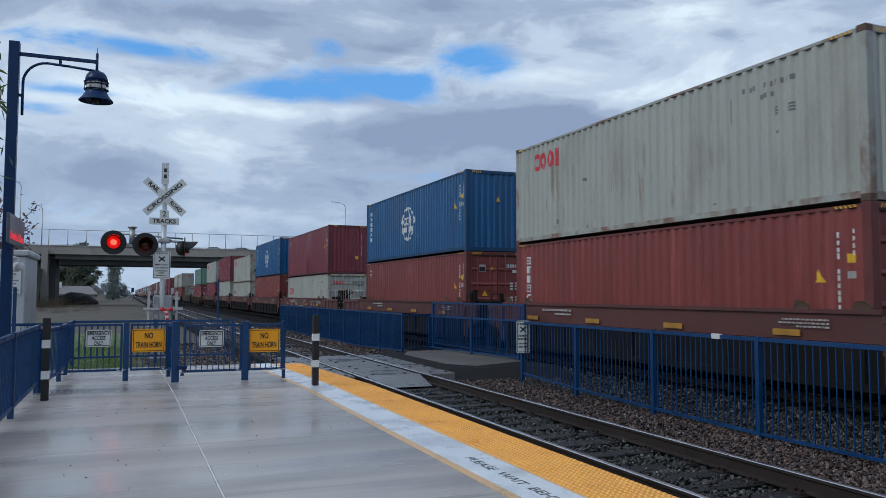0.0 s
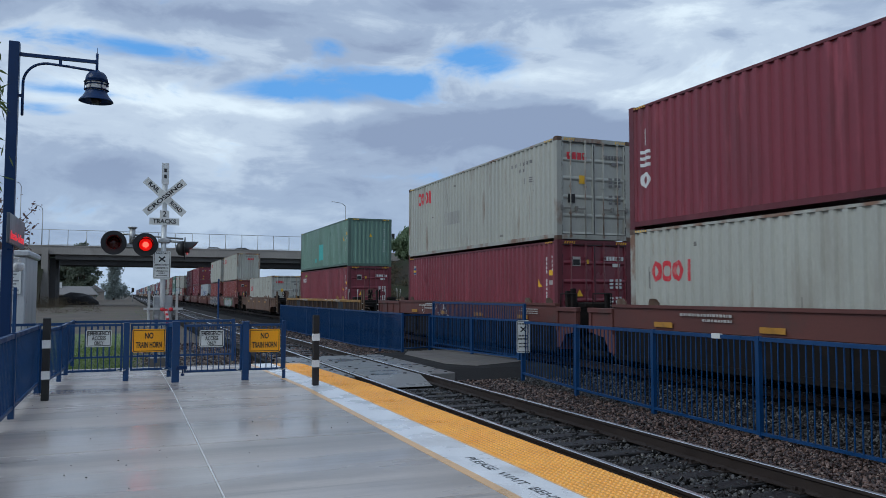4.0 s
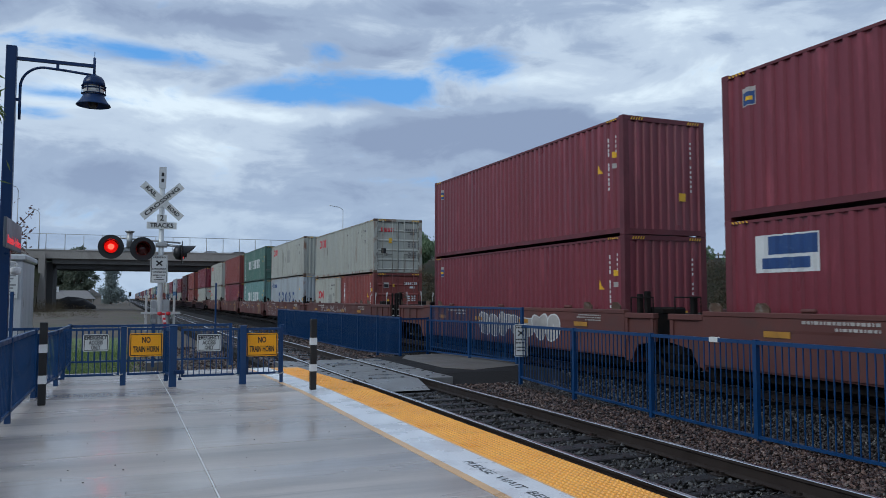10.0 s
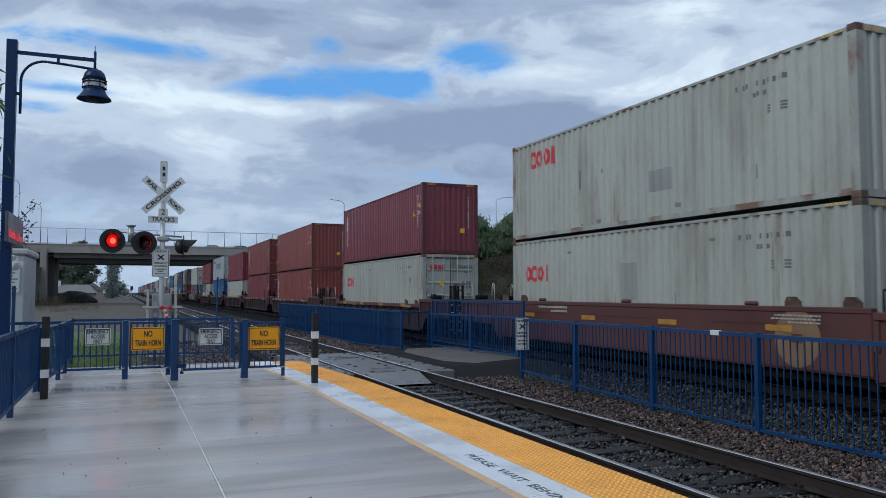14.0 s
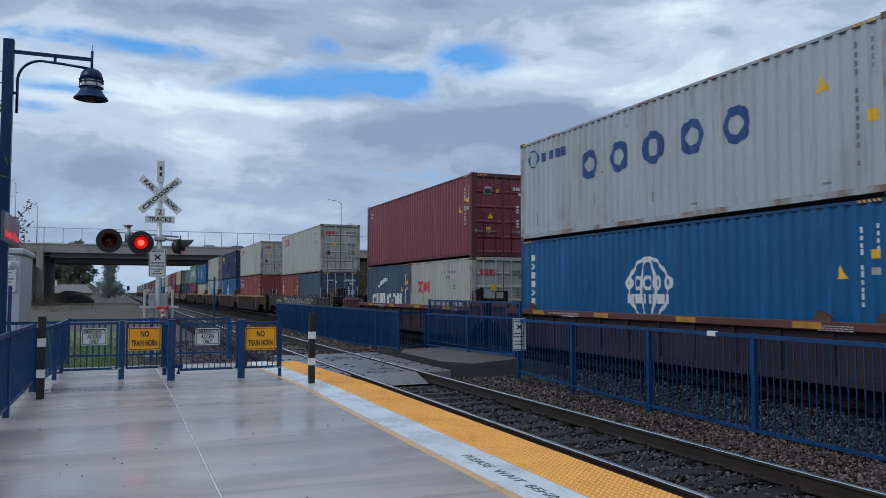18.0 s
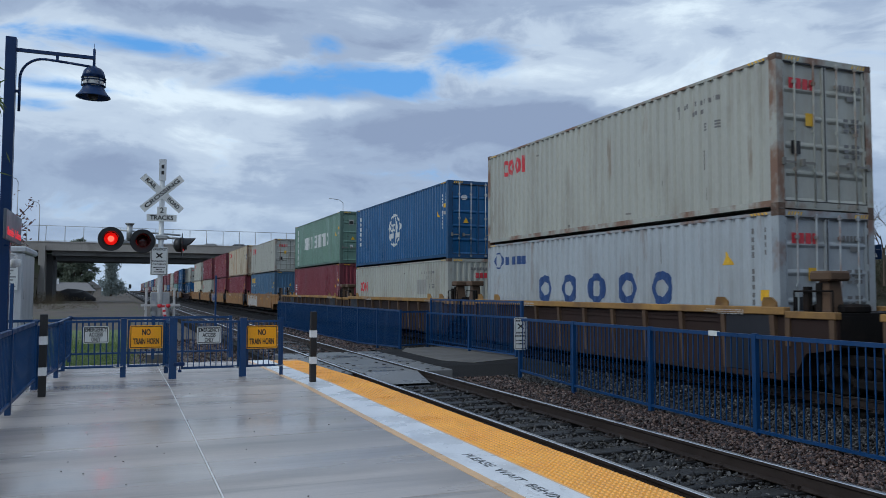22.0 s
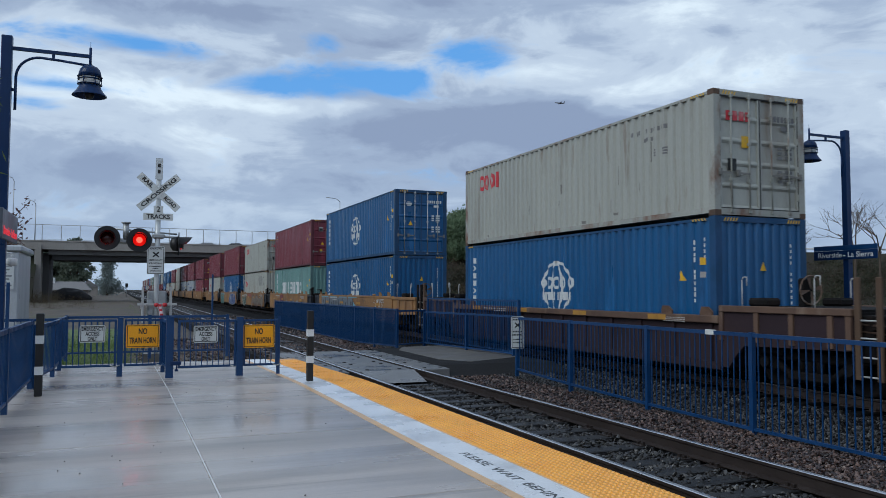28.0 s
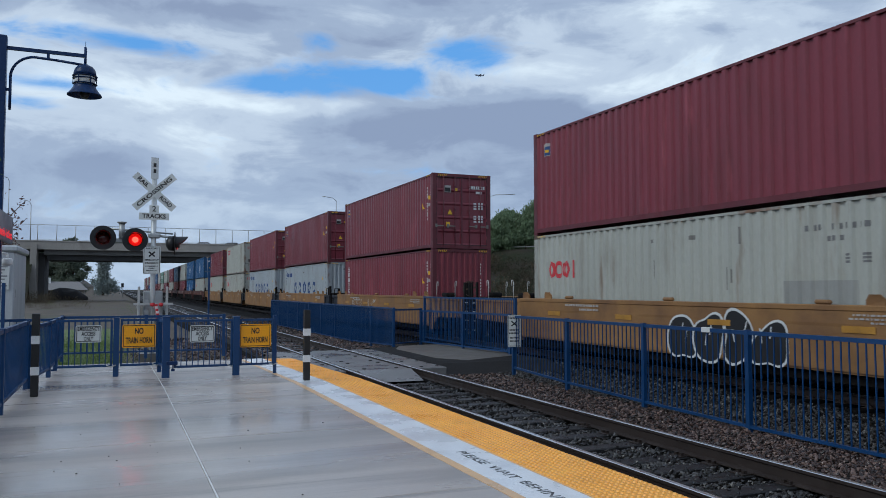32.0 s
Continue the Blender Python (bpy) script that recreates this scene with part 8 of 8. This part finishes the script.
def well_car(kind, paint, y, head, tail, label):
    """One well unit; head and tail: half of the way to the units before and behind it."""
    side, floor, short_end, long_end, rail_, brake, truck, wheel, refl, codes, guide = car_shapes(kind, paint)
    ob = thing("well_car", (TRACK_2, y, 0), label=label, category="rail car", group="well cars of the freight train")
    turn = Matrix.Rotation(math.pi, 4, "Z")
    drop = -0.22 if kind == "slim" else 0.0
    part("side_sill", side, None, ob)
    part("side_sill", side, None, ob, at=turn)
    part("well_floor", floor, None, ob)
    for e, m, half in ((-1, Matrix.Identity(4), head), (1, turn, tail)):
        own = half > 8.4
        part("end_platform", long_end if own else short_end, None, ob, at=m)
        for name, me in rail_[own]:
            part(name, me, None, ob, at=m)
        for x in (-6.1, -4.9) if e < 0 else ():
            part("guide", guide, None, ob, "bent guide plate", at=(0, x, drop))
            part("guide", guide, None, ob, "bent guide plate", at=(0, -x, drop))
        if own or e > 0:
            for name, me in brake if own else []:
                part(name, me, None, ob, at=m)
            place = e * (half if not own else 6.45 + 1.75)
            tk = part("truck", truck, None, ob, "dark two-axle truck", at=(0, place, 0))
            for yy in (-0.9, 0.9):
                for s in (1, -1):
                    part("wheel", wheel, None, tk, at=Matrix.Translation((0.69 * s, yy, 0.46)) @ (Matrix.Identity(4) if s > 0 else Matrix.Rotation(math.pi, 4, "Z")))
            if own:
                bm = bmesh.new()
                y0, y1 = sorted((e * (6.45 + 3.1), e * half))
                box(bm, -0.12, 0.12, y0, y1, 0.68, 0.92, bevel=0.04)
                part("coupler", bm, "car_dark", ob)
    if kind != "ribbed":
        for k in range(4):
            part("reflector", refl, None, ob, "yellow reflective patch", at=(0, -4.6 + k * 3.05, 0.09 if kind == "slim" else 0))
    low = kind in ("slim", "ribbed")
    tagged(part("code_marking", codes, None, ob, at=Matrix.Translation((-0.012, 0, 0.40 if kind == "slim" else 0.62 if low else 0)) @ Matrix.Diagonal((1, 1, 0.6 if low else 1, 1))), kind="stuff")
    CARGO.append((ob, y, 0))
    return ob


def spray_cloud(car, seed, y0, y1, z0, z1, mat, depth=-1.5155):
    """A ragged sprayed ground colour behind the shapes."""
    rng = random.Random(seed)
    bm = bmesh.new()
    c, h, zc = (y0 + y1) / 2, (y1 - y0) / 2, (z0 + z1) / 2
    p = [rng.uniform(0, 6) for _ in range(3)]
    rim = []
    for k in range(56):
        a = 2 * math.pi * k / 56
        ca, sa = math.cos(a), math.sin(a)
        q = (abs(ca) ** 5 + abs(sa) ** 5) ** -0.2
        w = 0.95 + 0.02 * math.sin(5 * a + p[0]) + 0.015 * math.sin(9 * a + p[1]) + 0.015 * math.sin(17 * a + p[2])
        rim.append(bm.verts.new((depth, c + h * q * ca * w, zc + (z1 - z0) / 2 * min(1, q * w) * sa)))
    bm.faces.new(rim)
    part("graffiti", bm, mat, car, "ragged sprayed ground colour")


def block_graffiti(car, seed, y0, y1, n, fills, z0=0.3, z1=1.4):
    """Square sprayed blocks with cut corners, dark gaps, slots and a light plate along the top."""
    rng = random.Random(seed)
    step = (y1 - y0) / n
    for i in range(n):
        a, b = y1 - step * i - 0.04, y1 - step * (i + 1) + 0.1
        lean = rng.uniform(0.02, 0.1)
        x = -1.5165 - 0.0008 * i

        def ring(bm, y_a, y_b, low, high, cut, depth, slot):
            pts = [(y_a, low), (y_b + cut, low), (y_b, low + cut), (y_b, high - cut), (y_b + cut, high), (y_a - cut * 0.5, high), (y_a, high - cut)]
            bm.faces.new([bm.verts.new((depth, y + lean * (z - low), z)) for y, z in pts]).material_index = slot
        bm = bmesh.new()
        ring(bm, a + 0.04, b - 0.1, z0 - 0.05, z1 - 0.06, 0.1, x, 1)
        ring(bm, a, b, z0, z1, 0.09, x - 0.0003, 0)
        m = (a + b) / 2 + rng.uniform(-0.08, 0.08)
        top = z0 + (z1 - z0) * rng.uniform(0.55, 0.72)
        ring(bm, m + 0.09, m - 0.09, top, top + rng.uniform(0.14, 0.24), 0.02, x - 0.0006, 1)
        low = z0 if i % 2 else z0 + 0.2
        ring(bm, m + 0.08, m - 0.1, low, low + rng.uniform(0.2, 0.34), 0.02, x - 0.0006, 1)
        part("graffiti", bm, fills[:2], car, "blocky sprayed shape with dark slots")
    for i in range(0, n, 2):
        bm = bmesh.new()
        y = y1 - step * i
        quad(bm, [(-1.523, y, z1 - 0.03), (-1.523, y - step * 1.6, z1 - 0.03), (-1.523, y - step * 1.7, z1 + 0.05), (-1.523, y + 0.05, z1 + 0.05)])
        part("graffiti", bm, fills[2], car, "sky-blue sprayed stripe")


def graffiti(car, seed, y0, y1, fills, z0=0.45, z1=1.35, inner=0.9):
    """Sprayed shapes on the side of a car: bulging outlines drawn with a thin line over a thin fill, no words."""
    rng = random.Random(seed)
    n = max(3, int((y1 - y0) / 0.7))
    step = (y1 - y0) / n
    for i in range(n):
        c = y1 - step * (i + 0.5)
        hgt = (z1 - z0) * rng.uniform(0.72, 1.0)
        zc = z0 + hgt / 2 + rng.uniform(0, (z1 - z0) - hgt)
        lean, p1, p2, pinch = rng.uniform(-0.12, 0.12), rng.uniform(0, 6), rng.uniform(0, 6), rng.uniform(0.0, 0.22)
        bm = bmesh.new()

        def rim(scale, x, m=30):
            out = []
            for k in range(m):
                a = 2 * math.pi * k / m
                ca, sa = math.cos(a), math.sin(a)
                # a rounded block, dented and swollen at random
                q = (abs(ca) ** 2.8 + abs(sa) ** 2.8) ** (-1 / 2.8) * (1 + 0.13 * math.sin(2 * a + p1) + pinch * math.sin(3 * a + p2))
                hh = hgt * 0.46 * q * sa
                out.append(bm.verts.new((x, c + (step * 0.53 * q * ca) * scale + lean * hh, zc + hh * scale)))
            return out
        x = -1.5165 - 0.0006 * i
        bm.faces.new(rim(0.97, x))
        a, b = rim(1.0, x - 0.0003), rim(inner, x - 0.0003)
        for k in range(30):
            bm.faces.new((a[k], a[(k + 1) % 30], b[(k + 1) % 30], b[k])).material_index = 1
        # inner strokes
        for _ in range(2):
            u, w = rng.uniform(-0.3, 0.3) * step, rng.uniform(-0.25, 0.15) * hgt
            t = rng.uniform(0.12, 0.3) * hgt
            d = rng.uniform(-0.12, 0.12) * step
            quad(bm, [(x - 0.0003, c + u, zc + w), (x - 0.0003, c + u + 0.03, zc + w), (x - 0.0003, c + u + d + 0.03, zc + w + t), (x - 0.0003, c + u + d, zc + w + t)], 1)
        part("graffiti", bm, fills, car, "sprayed graffiti shape")


def scrawl(car, seed, y0, y1, z0, z1, mat="mark_white"):
    """Thin sprayed scribble."""
    rng = random.Random(seed)
    bm = bmesh.new()
    y, z = y1, rng.uniform(z0, z1)
    pts = [(-1.5225, y, z)]
    while y > y0:
        y -= rng.uniform(-0.03, 0.16)
        z = min(z1, max(z0, z + rng.choice((-1, 1)) * rng.uniform(0.1, 0.9) * (z1 - z0)))
        pts.append((-1.5225, y, z))
    for a, b in zip(pts, pts[1:]):
        d = Vector(b) - Vector(a)
        n = Vector((0, -d.z, d.y)).normalized() * 0.009
        quad(bm, [Vector(a) - n, Vector(b) - n, Vector(b) + n, Vector(a) + n])
    part("scrawl", bm, mat, car, "thin sprayed scrawl")


# sprayed cars, by their place in the train: seed, from, to, colours, from and to in height
SPRAYED = {
    5: [("s", 1, -1.5, 3.5, 1.02, 1.4), ("s", 2, -4.8, -2.8, 1.0, 1.35)], 8: [("s", 3, -3.5, -1.0, 1.0, 1.42)], 9: [("s", 4, 1.0, 3.6, 1.0, 1.42)],
    10: [("s", 6, -5, -2.2, 1.37, 1.47), ("s", 7, 3.0, 5.4, 1.37, 1.47)],
    12: [("w", 51, -5.2, 3.0, 0.4, 1.38, "mark_mint"), ("g", 11, -4.1, 1.9, ("mark_silver", "mark_black"), 0.3, 1.38, 0.93)], 13: [("g", 12, -5.6, 3.4, ("mark_slate", "mark_white"), 0.3, 1.42, 0.84)],
    14: [("g", 13, 3.4, 5.4, ("car_brown", "mark_white"), 0.4, 1.42), ("b", 0)], 15: [("s", 14, -5.2, -1.0, 1.0, 1.4)], 16: [("g", 15, -3.6, 1.4, ("mark_pale", "mark_white"), 0.55, 1.4)],
}
SPRAYED.update({
    17: [("s", 16, -2.2, 3.2, 1.05, 1.42)], 18: [("s", 17, 2.0, 6.0, 0.5, 1.4), ("g", 18, -3.3, 0.4, ("car_brown", "mark_pale"), 0.35, 1.2), ("r", -5.2)],
    19: [("s", 19, -3.0, 5.6, 0.9, 1.4), ("r", -5.2)], 20: [("s", 20, -5.3, -0.8, 0.9, 1.4, "mark_black"), ("r", -5.2)], 21: [("r", -5.0)],
    28: [("g", 22, -4.4, 3.4, ("mark_slate", "mark_pale"), 0.6, 1.4, 0.84), ("n", 6.3), ("n", 5.5)], 34: [("g", 23, 0.5, 5.6, ("mark_pale", "mark_white"), 0.35, 1.35)],
    36: [("g", 24, 0.0, 5.8, ("mark_blue", "mark_white"), 0.35, 1.4)], 40: [("w", 52, -1.15, 5.9, 0.3, 1.34, "mark_sky"), ("k", 25, -0.7, 5.8, 7, ("mark_dull", "mark_black", "mark_sky"), 0.25, 1.4), ("s", 53, -5.4, -4.0, 0.9, 1.3), ("s", 54, -3.1, -2.2, 1.05, 1.3, "mark_black")],
    41: [("c", 1.7), ("g", 26, -4.6, 0.9, ("mark_pale", "mark_steel"), 0.4, 1.05)], 42: [("g", 27, 2.9, 5.2, ("mark_moss", "mark_white"), 0.3, 1.4, 0.9), ("w", 55, 0.0, 1.8, 1.12, 1.4, "mark_rose"), ("g", 56, -6.0, -0.2, ("mark_buff", "mark_plum"), 0.3, 1.4, 0.86), ("s", 57, -5.6, -0.6, 0.5, 1.3, "mark_moss")],
    43: [("k", 28, 3.0, 5.9, 4, ("mark_teal", "mark_black", "mark_sky"), 0.3, 1.36), ("w", 58, -5.9, -1.0, 0.22, 1.4, "mark_white"), ("w", 58, -5.83, -1.08, 0.25, 1.38, "mark_blue", -1.5162), ("s", 59, -5.2, -1.6, 0.4, 1.3)], 44: [("g", 29, -3.2, -0.1, ("mark_black", "mark_white"), 0.2, 1.4)], 45: [("s", 30, 0, 4, 0.7, 1.3)],
})
M["mark_silver"] = material("silver_spray", (0.42, 0.45, 0.47), 0.5, spread=0.2, scale=2.5, bump=0, dirt=(0.27, 0.3, 0.31), dirt_scale=1.6)
M["mark_dull"] = material("dull_silver_spray", (0.14, 0.155, 0.175), 0.5, spread=0.25, scale=2.5, bump=0, dirt=(0.08, 0.095, 0.12), dirt_scale=1.6)
M["mark_buff"] = material("buff_spray", (0.21, 0.165, 0.14), 0.55, spread=0.3, scale=2, bump=0, dirt=(0.16, 0.12, 0.05), dirt_scale=1.4, dirt_from=0.45)
M["mark_plum"] = material("plum_spray", (0.07, 0.025, 0.035), 0.55, spread=0.3, bump=0)
M["mark_moss"] = material("dark_green_spray", (0.03, 0.07, 0.05), 0.5, spread=0.3, scale=2.5, bump=0)
M["mark_teal"] = material("teal_spray", (0.07, 0.2, 0.19), 0.5, spread=0.3, scale=2.5, bump=0)
M["mark_rose"] = material("dull_red_spray", (0.22, 0.04, 0.03), 0.5, spread=0.3, scale=2.5, bump=0)
M["mark_slate"] = material("slate_spray", (0.035, 0.045, 0.06), 0.5, spread=0.3, scale=2.5, bump=0)
M["mark_mint"] = material("mint_spray", (0.05, 0.2, 0.12), 0.55, spread=0.4, scale=2, bump=0, dirt=(0.05, 0.035, 0.03), dirt_scale=2.2, dirt_from=0.42)
M["mark_wine"] = material("wine_spray", (0.14, 0.02, 0.035), 0.5, spread=0.25, bump=0)
M["mark_steel"] = material("blue_spray", (0.10, 0.24, 0.36), 0.5, spread=0.3, bump=0)
M["mark_sky"] = material("sky_spray", (0.13, 0.32, 0.42), 0.5, spread=0.2, bump=0)
M["mark_faded"] = material("faded_marking", (0.26, 0.16, 0.11), 0.6, spread=0.25, scale=3, bump=0, dirt=(0.13, 0.05, 0.04), dirt_scale=6, dirt_from=0.45)
M["mark_tan"] = material("tan_emblem", (0.22, 0.13, 0.07), 0.6, spread=0.2, bump=0)


def spray(car, i):
    for row in SPRAYED.get(i, ()):
        if row[0] == "g":
            graffiti(car, row[1], row[2], row[3], row[4], *row[5:])
        elif row[0] == "s":
            scrawl(car, row[1], *row[2:6], *row[6:])
        elif row[0] == "n":
            for k in range(4):
                bm = bmesh.new()
                quad(bm, [(-1.5215, row[1] - 0.17 * k, 1.04), (-1.5215, row[1] - 0.17 * k - 0.12, 1.04), (-1.5215, row[1] - 0.17 * k - 0.12, 1.26), (-1.5215, row[1] - 0.17 * k, 1.26)])
                part("number_bar", bm, "mark_pale", car, "pale grey stencilled bar")
        elif row[0] == "k":
            block_graffiti(car, *row[1:])
        elif row[0] == "w":
            spray_cloud(car, *row[1:])
        elif row[0] == "c":
            bm = bmesh.new()
            bm.faces.new([bm.verts.new((-1.519, row[1] + 0.62 * math.cos(a) * (1 + 0.06 * math.sin(3 * a)), 0.98 + 0.56 * math.sin(a))) for a in (2 * math.pi * j / 28 for j in range(28))])
            part("graffiti", bm, "mark_wine", car, "round maroon sprayed blot")
        elif row[0] == "r":
            bm = bmesh.new()
            for r, k in ((0.5, 0), (0.13, 1)):
                bm.faces.new([bm.verts.new((-1.516 - 0.003 * k, row[1] + r * math.cos(a), 0.95 + r * math.sin(a))) for a in (2 * math.pi * j / 20 for j in range(20))]).material_index = k
            for z in (-0.1, 0.1):
                quad(bm, [(-1.522, row[1] - 0.32, 0.95 + z - 0.02), (-1.522, row[1] + 0.32, 0.95 + z - 0.02), (-1.522, row[1] + 0.32, 0.95 + z + 0.02), (-1.522, row[1] - 0.32, 0.95 + z + 0.02)])
            part("emblem", bm, ("mark_tan", "car_brown"), car, "faded round tan emblem")
        else:
            # slanted block shapes of the owner's mark
            for k in range(5):
                bm = bmesh.new()
                y = -1.2 - k * 0.72
                quad(bm, [(-1.522, y, 1.0), (-1.522, y - 0.6, 1.0), (-1.522, y - 0.7, 1.32), (-1.522, y - 0.1, 1.32)])
                part("owner_mark", bm, "mark_faded", car, "slanted faded block shape")


# far end of the upper box at 0 s; car kind; upper boxes; lower boxes, each: paint, logo, doors to the front (D) or not (F)
TRAIN = [
    (-26.2, "brown", "white red D", "maroon badge D"), (-10.2, "brown", "maroon badge F", "white red D"), (5.5, "brown", "blue globe F", "red badge D"),
    (21.04, "brown", "white red F", "red column D"), (37.0, "brown", "blue globe F", "red badge D"), (57.08, "brown", "maroon badge F", "white red_low D 8"),
    (72.62, "brown", "blue globe F", "red badge D"), (88.14, "brown", "white red D 8", "white red_low D 8"), (103.7, "brown", "maroon short_column F", "white red_low D"),
    (119.25, "brown", "white red D", "maroon badge D"), (141.1, "yellow", "green patches F 8", "maroon globe_green D"), (164.55, "rust", "", "white red_low D"),
    (186.45, "bnsf", "white red F", "red column D"), (202.02, "bnsf", "white red D", "red badge D"), (217.5, "bnsf", "", "ice wide_blue F"),
    (233.15, "bnsf", "maroon badge D", "maroon board F"), (248.68, "bnsf", "maroon badge F", "maroon badge F"), (268.67, "bnsf", "white red D 8", "white red_low F 20 / red column D 20"),
    (284.24, "bnsf", "white red F 8", "ice wide_blue F"), (299.65, "bnsf", "teal two_words D", "aqua two_words F"), (315.11, "bnsf", "red column F", "maroon column F"),
    (330.73, "bnsf", "white red F", "white red_low F"), (350.76, "thin", "maroon column F", "white red_low D"), (370.75, "thin", "red badge F", "red column F"),
    (386.43, "thin", "red column D", "maroon badge D"), (402.2, "thin", "maroon short_column F", "white red_low F 8"), (418.48, "thin", "ice wide_blue_high F", "blue globe D"),
    (434.2, "thin", "maroon badge D", "grey_blue swoosh F 20 / white red_low D 20"), (456.0, "grey", "white red D", "red column F 20 / grey_blue plain D 20"),
    (477.82, "yellow", "white red D", "red board F"), (493.46, "yellow", "navy yellow_word D", "blue globe F"), (509.3, "yellow", "white red D", "ice wide_blue D"),
    (524.86, "yellow", "blue globe D", "white red_low F 8"), (540.26, "yellow", "green two_words D", "maroon short_column F"), (560.2, "ochre", "white red D 8", "steel_blue yellow_word F"),
    (576.1, "ochre", "rusty red D 45", "maroon badge F"), (591.84, "ochre", "maroon short_column D", "maroon badge F"), (607.46, "ochre", "maroon short_column D", "white red_low F"),
    (623.18, "ochre", "white red F", "cream plain F"), (643.5, "worn", "white red D 8", "blue globe F"), (663.17, "ochre", "blue globe D", "blue globe F"),
    (679.23, "ochre", "maroon badge D", "aqua two_words F"), (694.9, "ochre", "white red D 8", "white red_low F"), (710.94, "ochre", "maroon column D", "blue globe D"),
    (726.91, "ochre", "maroon badge D", "white red_low D"), (746.83, "ochre", "maroon badge D", "maroon column F"), (762.56, "ochre", "maroon badge D", "ice wide_blue F"),
    (778.16, "ochre", "maroon badge D", "ice wide_blue F"), (793.8, "ochre", "white red D", "white red_low D"), (809.4, "ochre", "maroon column D", "white red_low D"),
    (829.4, "brown", "blue globe D", "white red_low F"), (845.0, "brown", "blue globe F", "blue globe D"), (860.6, "brown", "white red D", "maroon badge F"),
    (876.2, "brown", "steel_blue plain D", "red column D"), (891.8, "brown", "maroon column D", "white red_low D"), (911.8, "brown", "white red D", "maroon badge D"),
    (927.4, "brown", "green two_words D", "white red_low D"), (943.0, "brown", "white red D", "red badge D"), (958.6, "brown", "blue globe D", "maroon badge D"),
    (974.2, "brown", "maroon column D", "white red D"), (994.2, "brown", "white red D", "white red_low D"), (1009.8, "brown", "red column D", "blue globe D"),
    (1025.4, "brown", "white red D", "maroon badge D"), (1041.0, "brown", "maroon badge D", "red column D"), (1056.6, "brown", "white red D", "ice wide_blue D"),
]
CARS = {"brown": ("chord", "car_brown", "red-brown steel well car with yellow reflectors"), "yellow": ("ribbed", "car_yellow", "dirty yellow ribbed steel well car"),
        "rust": ("flush", "car_rust", "rusty ochre steel well car"), "bnsf": ("flush", "car_brown", "brown smooth-sided steel well car"),
        "thin": ("slim", "car_brown", "red-brown steel well car with a thin upper chord"), "grey": ("flush", "car_grey", "grey-brown smooth-sided steel well car"),
        "worn": ("slim", "car_rust", "rust-brown steel well car with a thin upper chord"),
        "ochre": ("flush", "car_ochre", "ochre steel well car with sloped side plates")}
BASE = 0.385


def build_train():
    mids = [row[0] - 6.096 for row in TRAIN]
    for i, (far, car, upper, lower) in enumerate(TRAIN):
        y = mids[i]
        head = (y - mids[i - 1]) / 2 if i else 7.8
        tail = (mids[i + 1] - y) / 2 if i + 1 < len(mids) else 7.8
        kind, paint, label = CARS[car]
        spray(well_car(kind, paint, y, head, tail, label), i)
        level = BASE
        pieces = [p.split() for p in lower.split("/")]
        if len(pieces) == 2:
            for sign, (key, logo, way, size) in zip((1, -1), pieces):
                container(key, y + sign * 3.06, BASE, 6.058, 2.591, logo, way == "D")
            level += 2.591
        else:
            key, logo, way, *size = pieces[0]
            high = 2.591 if size else 2.896
            container(key, y, BASE, 12.192, high, logo, way == "D")
            level += high
        if upper:
            key, logo, way, *size = upper.split()
            if size and size[0] == "45":
                container(key, y, level + 0.006, 13.716, 2.896, logo, way == "D")
            else:
                container(key, y, level + 0.006, 12.192, 2.591 if size else 2.896, logo, way == "D")


build_train()



def motions():
    # the whole train rolls past at one speed
    for ob, y, z in CARGO:
        walk(ob, [(0, pose(TRACK_2, y, z)), (32, pose(TRACK_2, y - SPEED * 32, z))])
    # the lights flash by turns: each lens swings its other face to the front
    for lens, first in LENSES:
        at = lens.matrix_basis.translation.copy()
        t, lit = FIRST, first
        angle = 0.0 if lit else 180.0
        rows = [(0, pose(*at, 0, 0, angle))]
        while t < 31.9:
            goal = 180.0 - angle
            for k in range(4):
                rows.append((t - 0.005 + k * 0.018, pose(*at, 0, 0, angle + (goal - angle) * k / 3)))
            angle = goal
            t += FLASH
        rows.append((32, pose(*at, 0, 0, angle)))
        walk(lens, rows)
    # the school bus, and the airliner
    bus, plane = TRAFFIC
    way = ((0, 112, 160, 2.5), (11.0, 92, 118, 4.0), (13.0, 77, 104, 7.2), (13.7, 76.2, 97.6, 7.9), (14.4, 77.6, 91.4, 7.8), (17.0, 86.5, 66, 6.45), (19.7, 94.5, 40, 5.45), (24, 110, 0, 4.65), (32, 134, -72, 3.3))
    rows = []
    for i, (t, x, y, z) in enumerate(way):
        a, b = way[max(0, i - 1)], way[min(len(way) - 1, i + 1)]
        rows.append((t, pose(x, y, z, 0, 0, math.degrees(math.atan2(-(b[1] - a[1]), b[2] - a[2])))))
    walk(bus, rows)
    way = ((0, 2012, 1273, 303), (9, 1840, 1495, 378), (14.5, 1696, 1648, 410), (24, 1381, 1898, 504), (27.5, 1231, 1984, 556), (28, 1209, 1995, 566), (29, 1158, 2020, 586), (30, 1107, 2043, 604), (31, 1054, 2064, 625), (32, 998, 2085, 646))
    rows = []
    for i, (t, x, y, z) in enumerate(way):
        a, b = way[max(0, i - 1)], way[min(len(way) - 1, i + 1)]
        rows.append((t, pose(x, y, z, 6, 0, math.degrees(math.atan2(-(b[1] - a[1]), b[2] - a[2])))))
    walk(plane, rows)


motions()
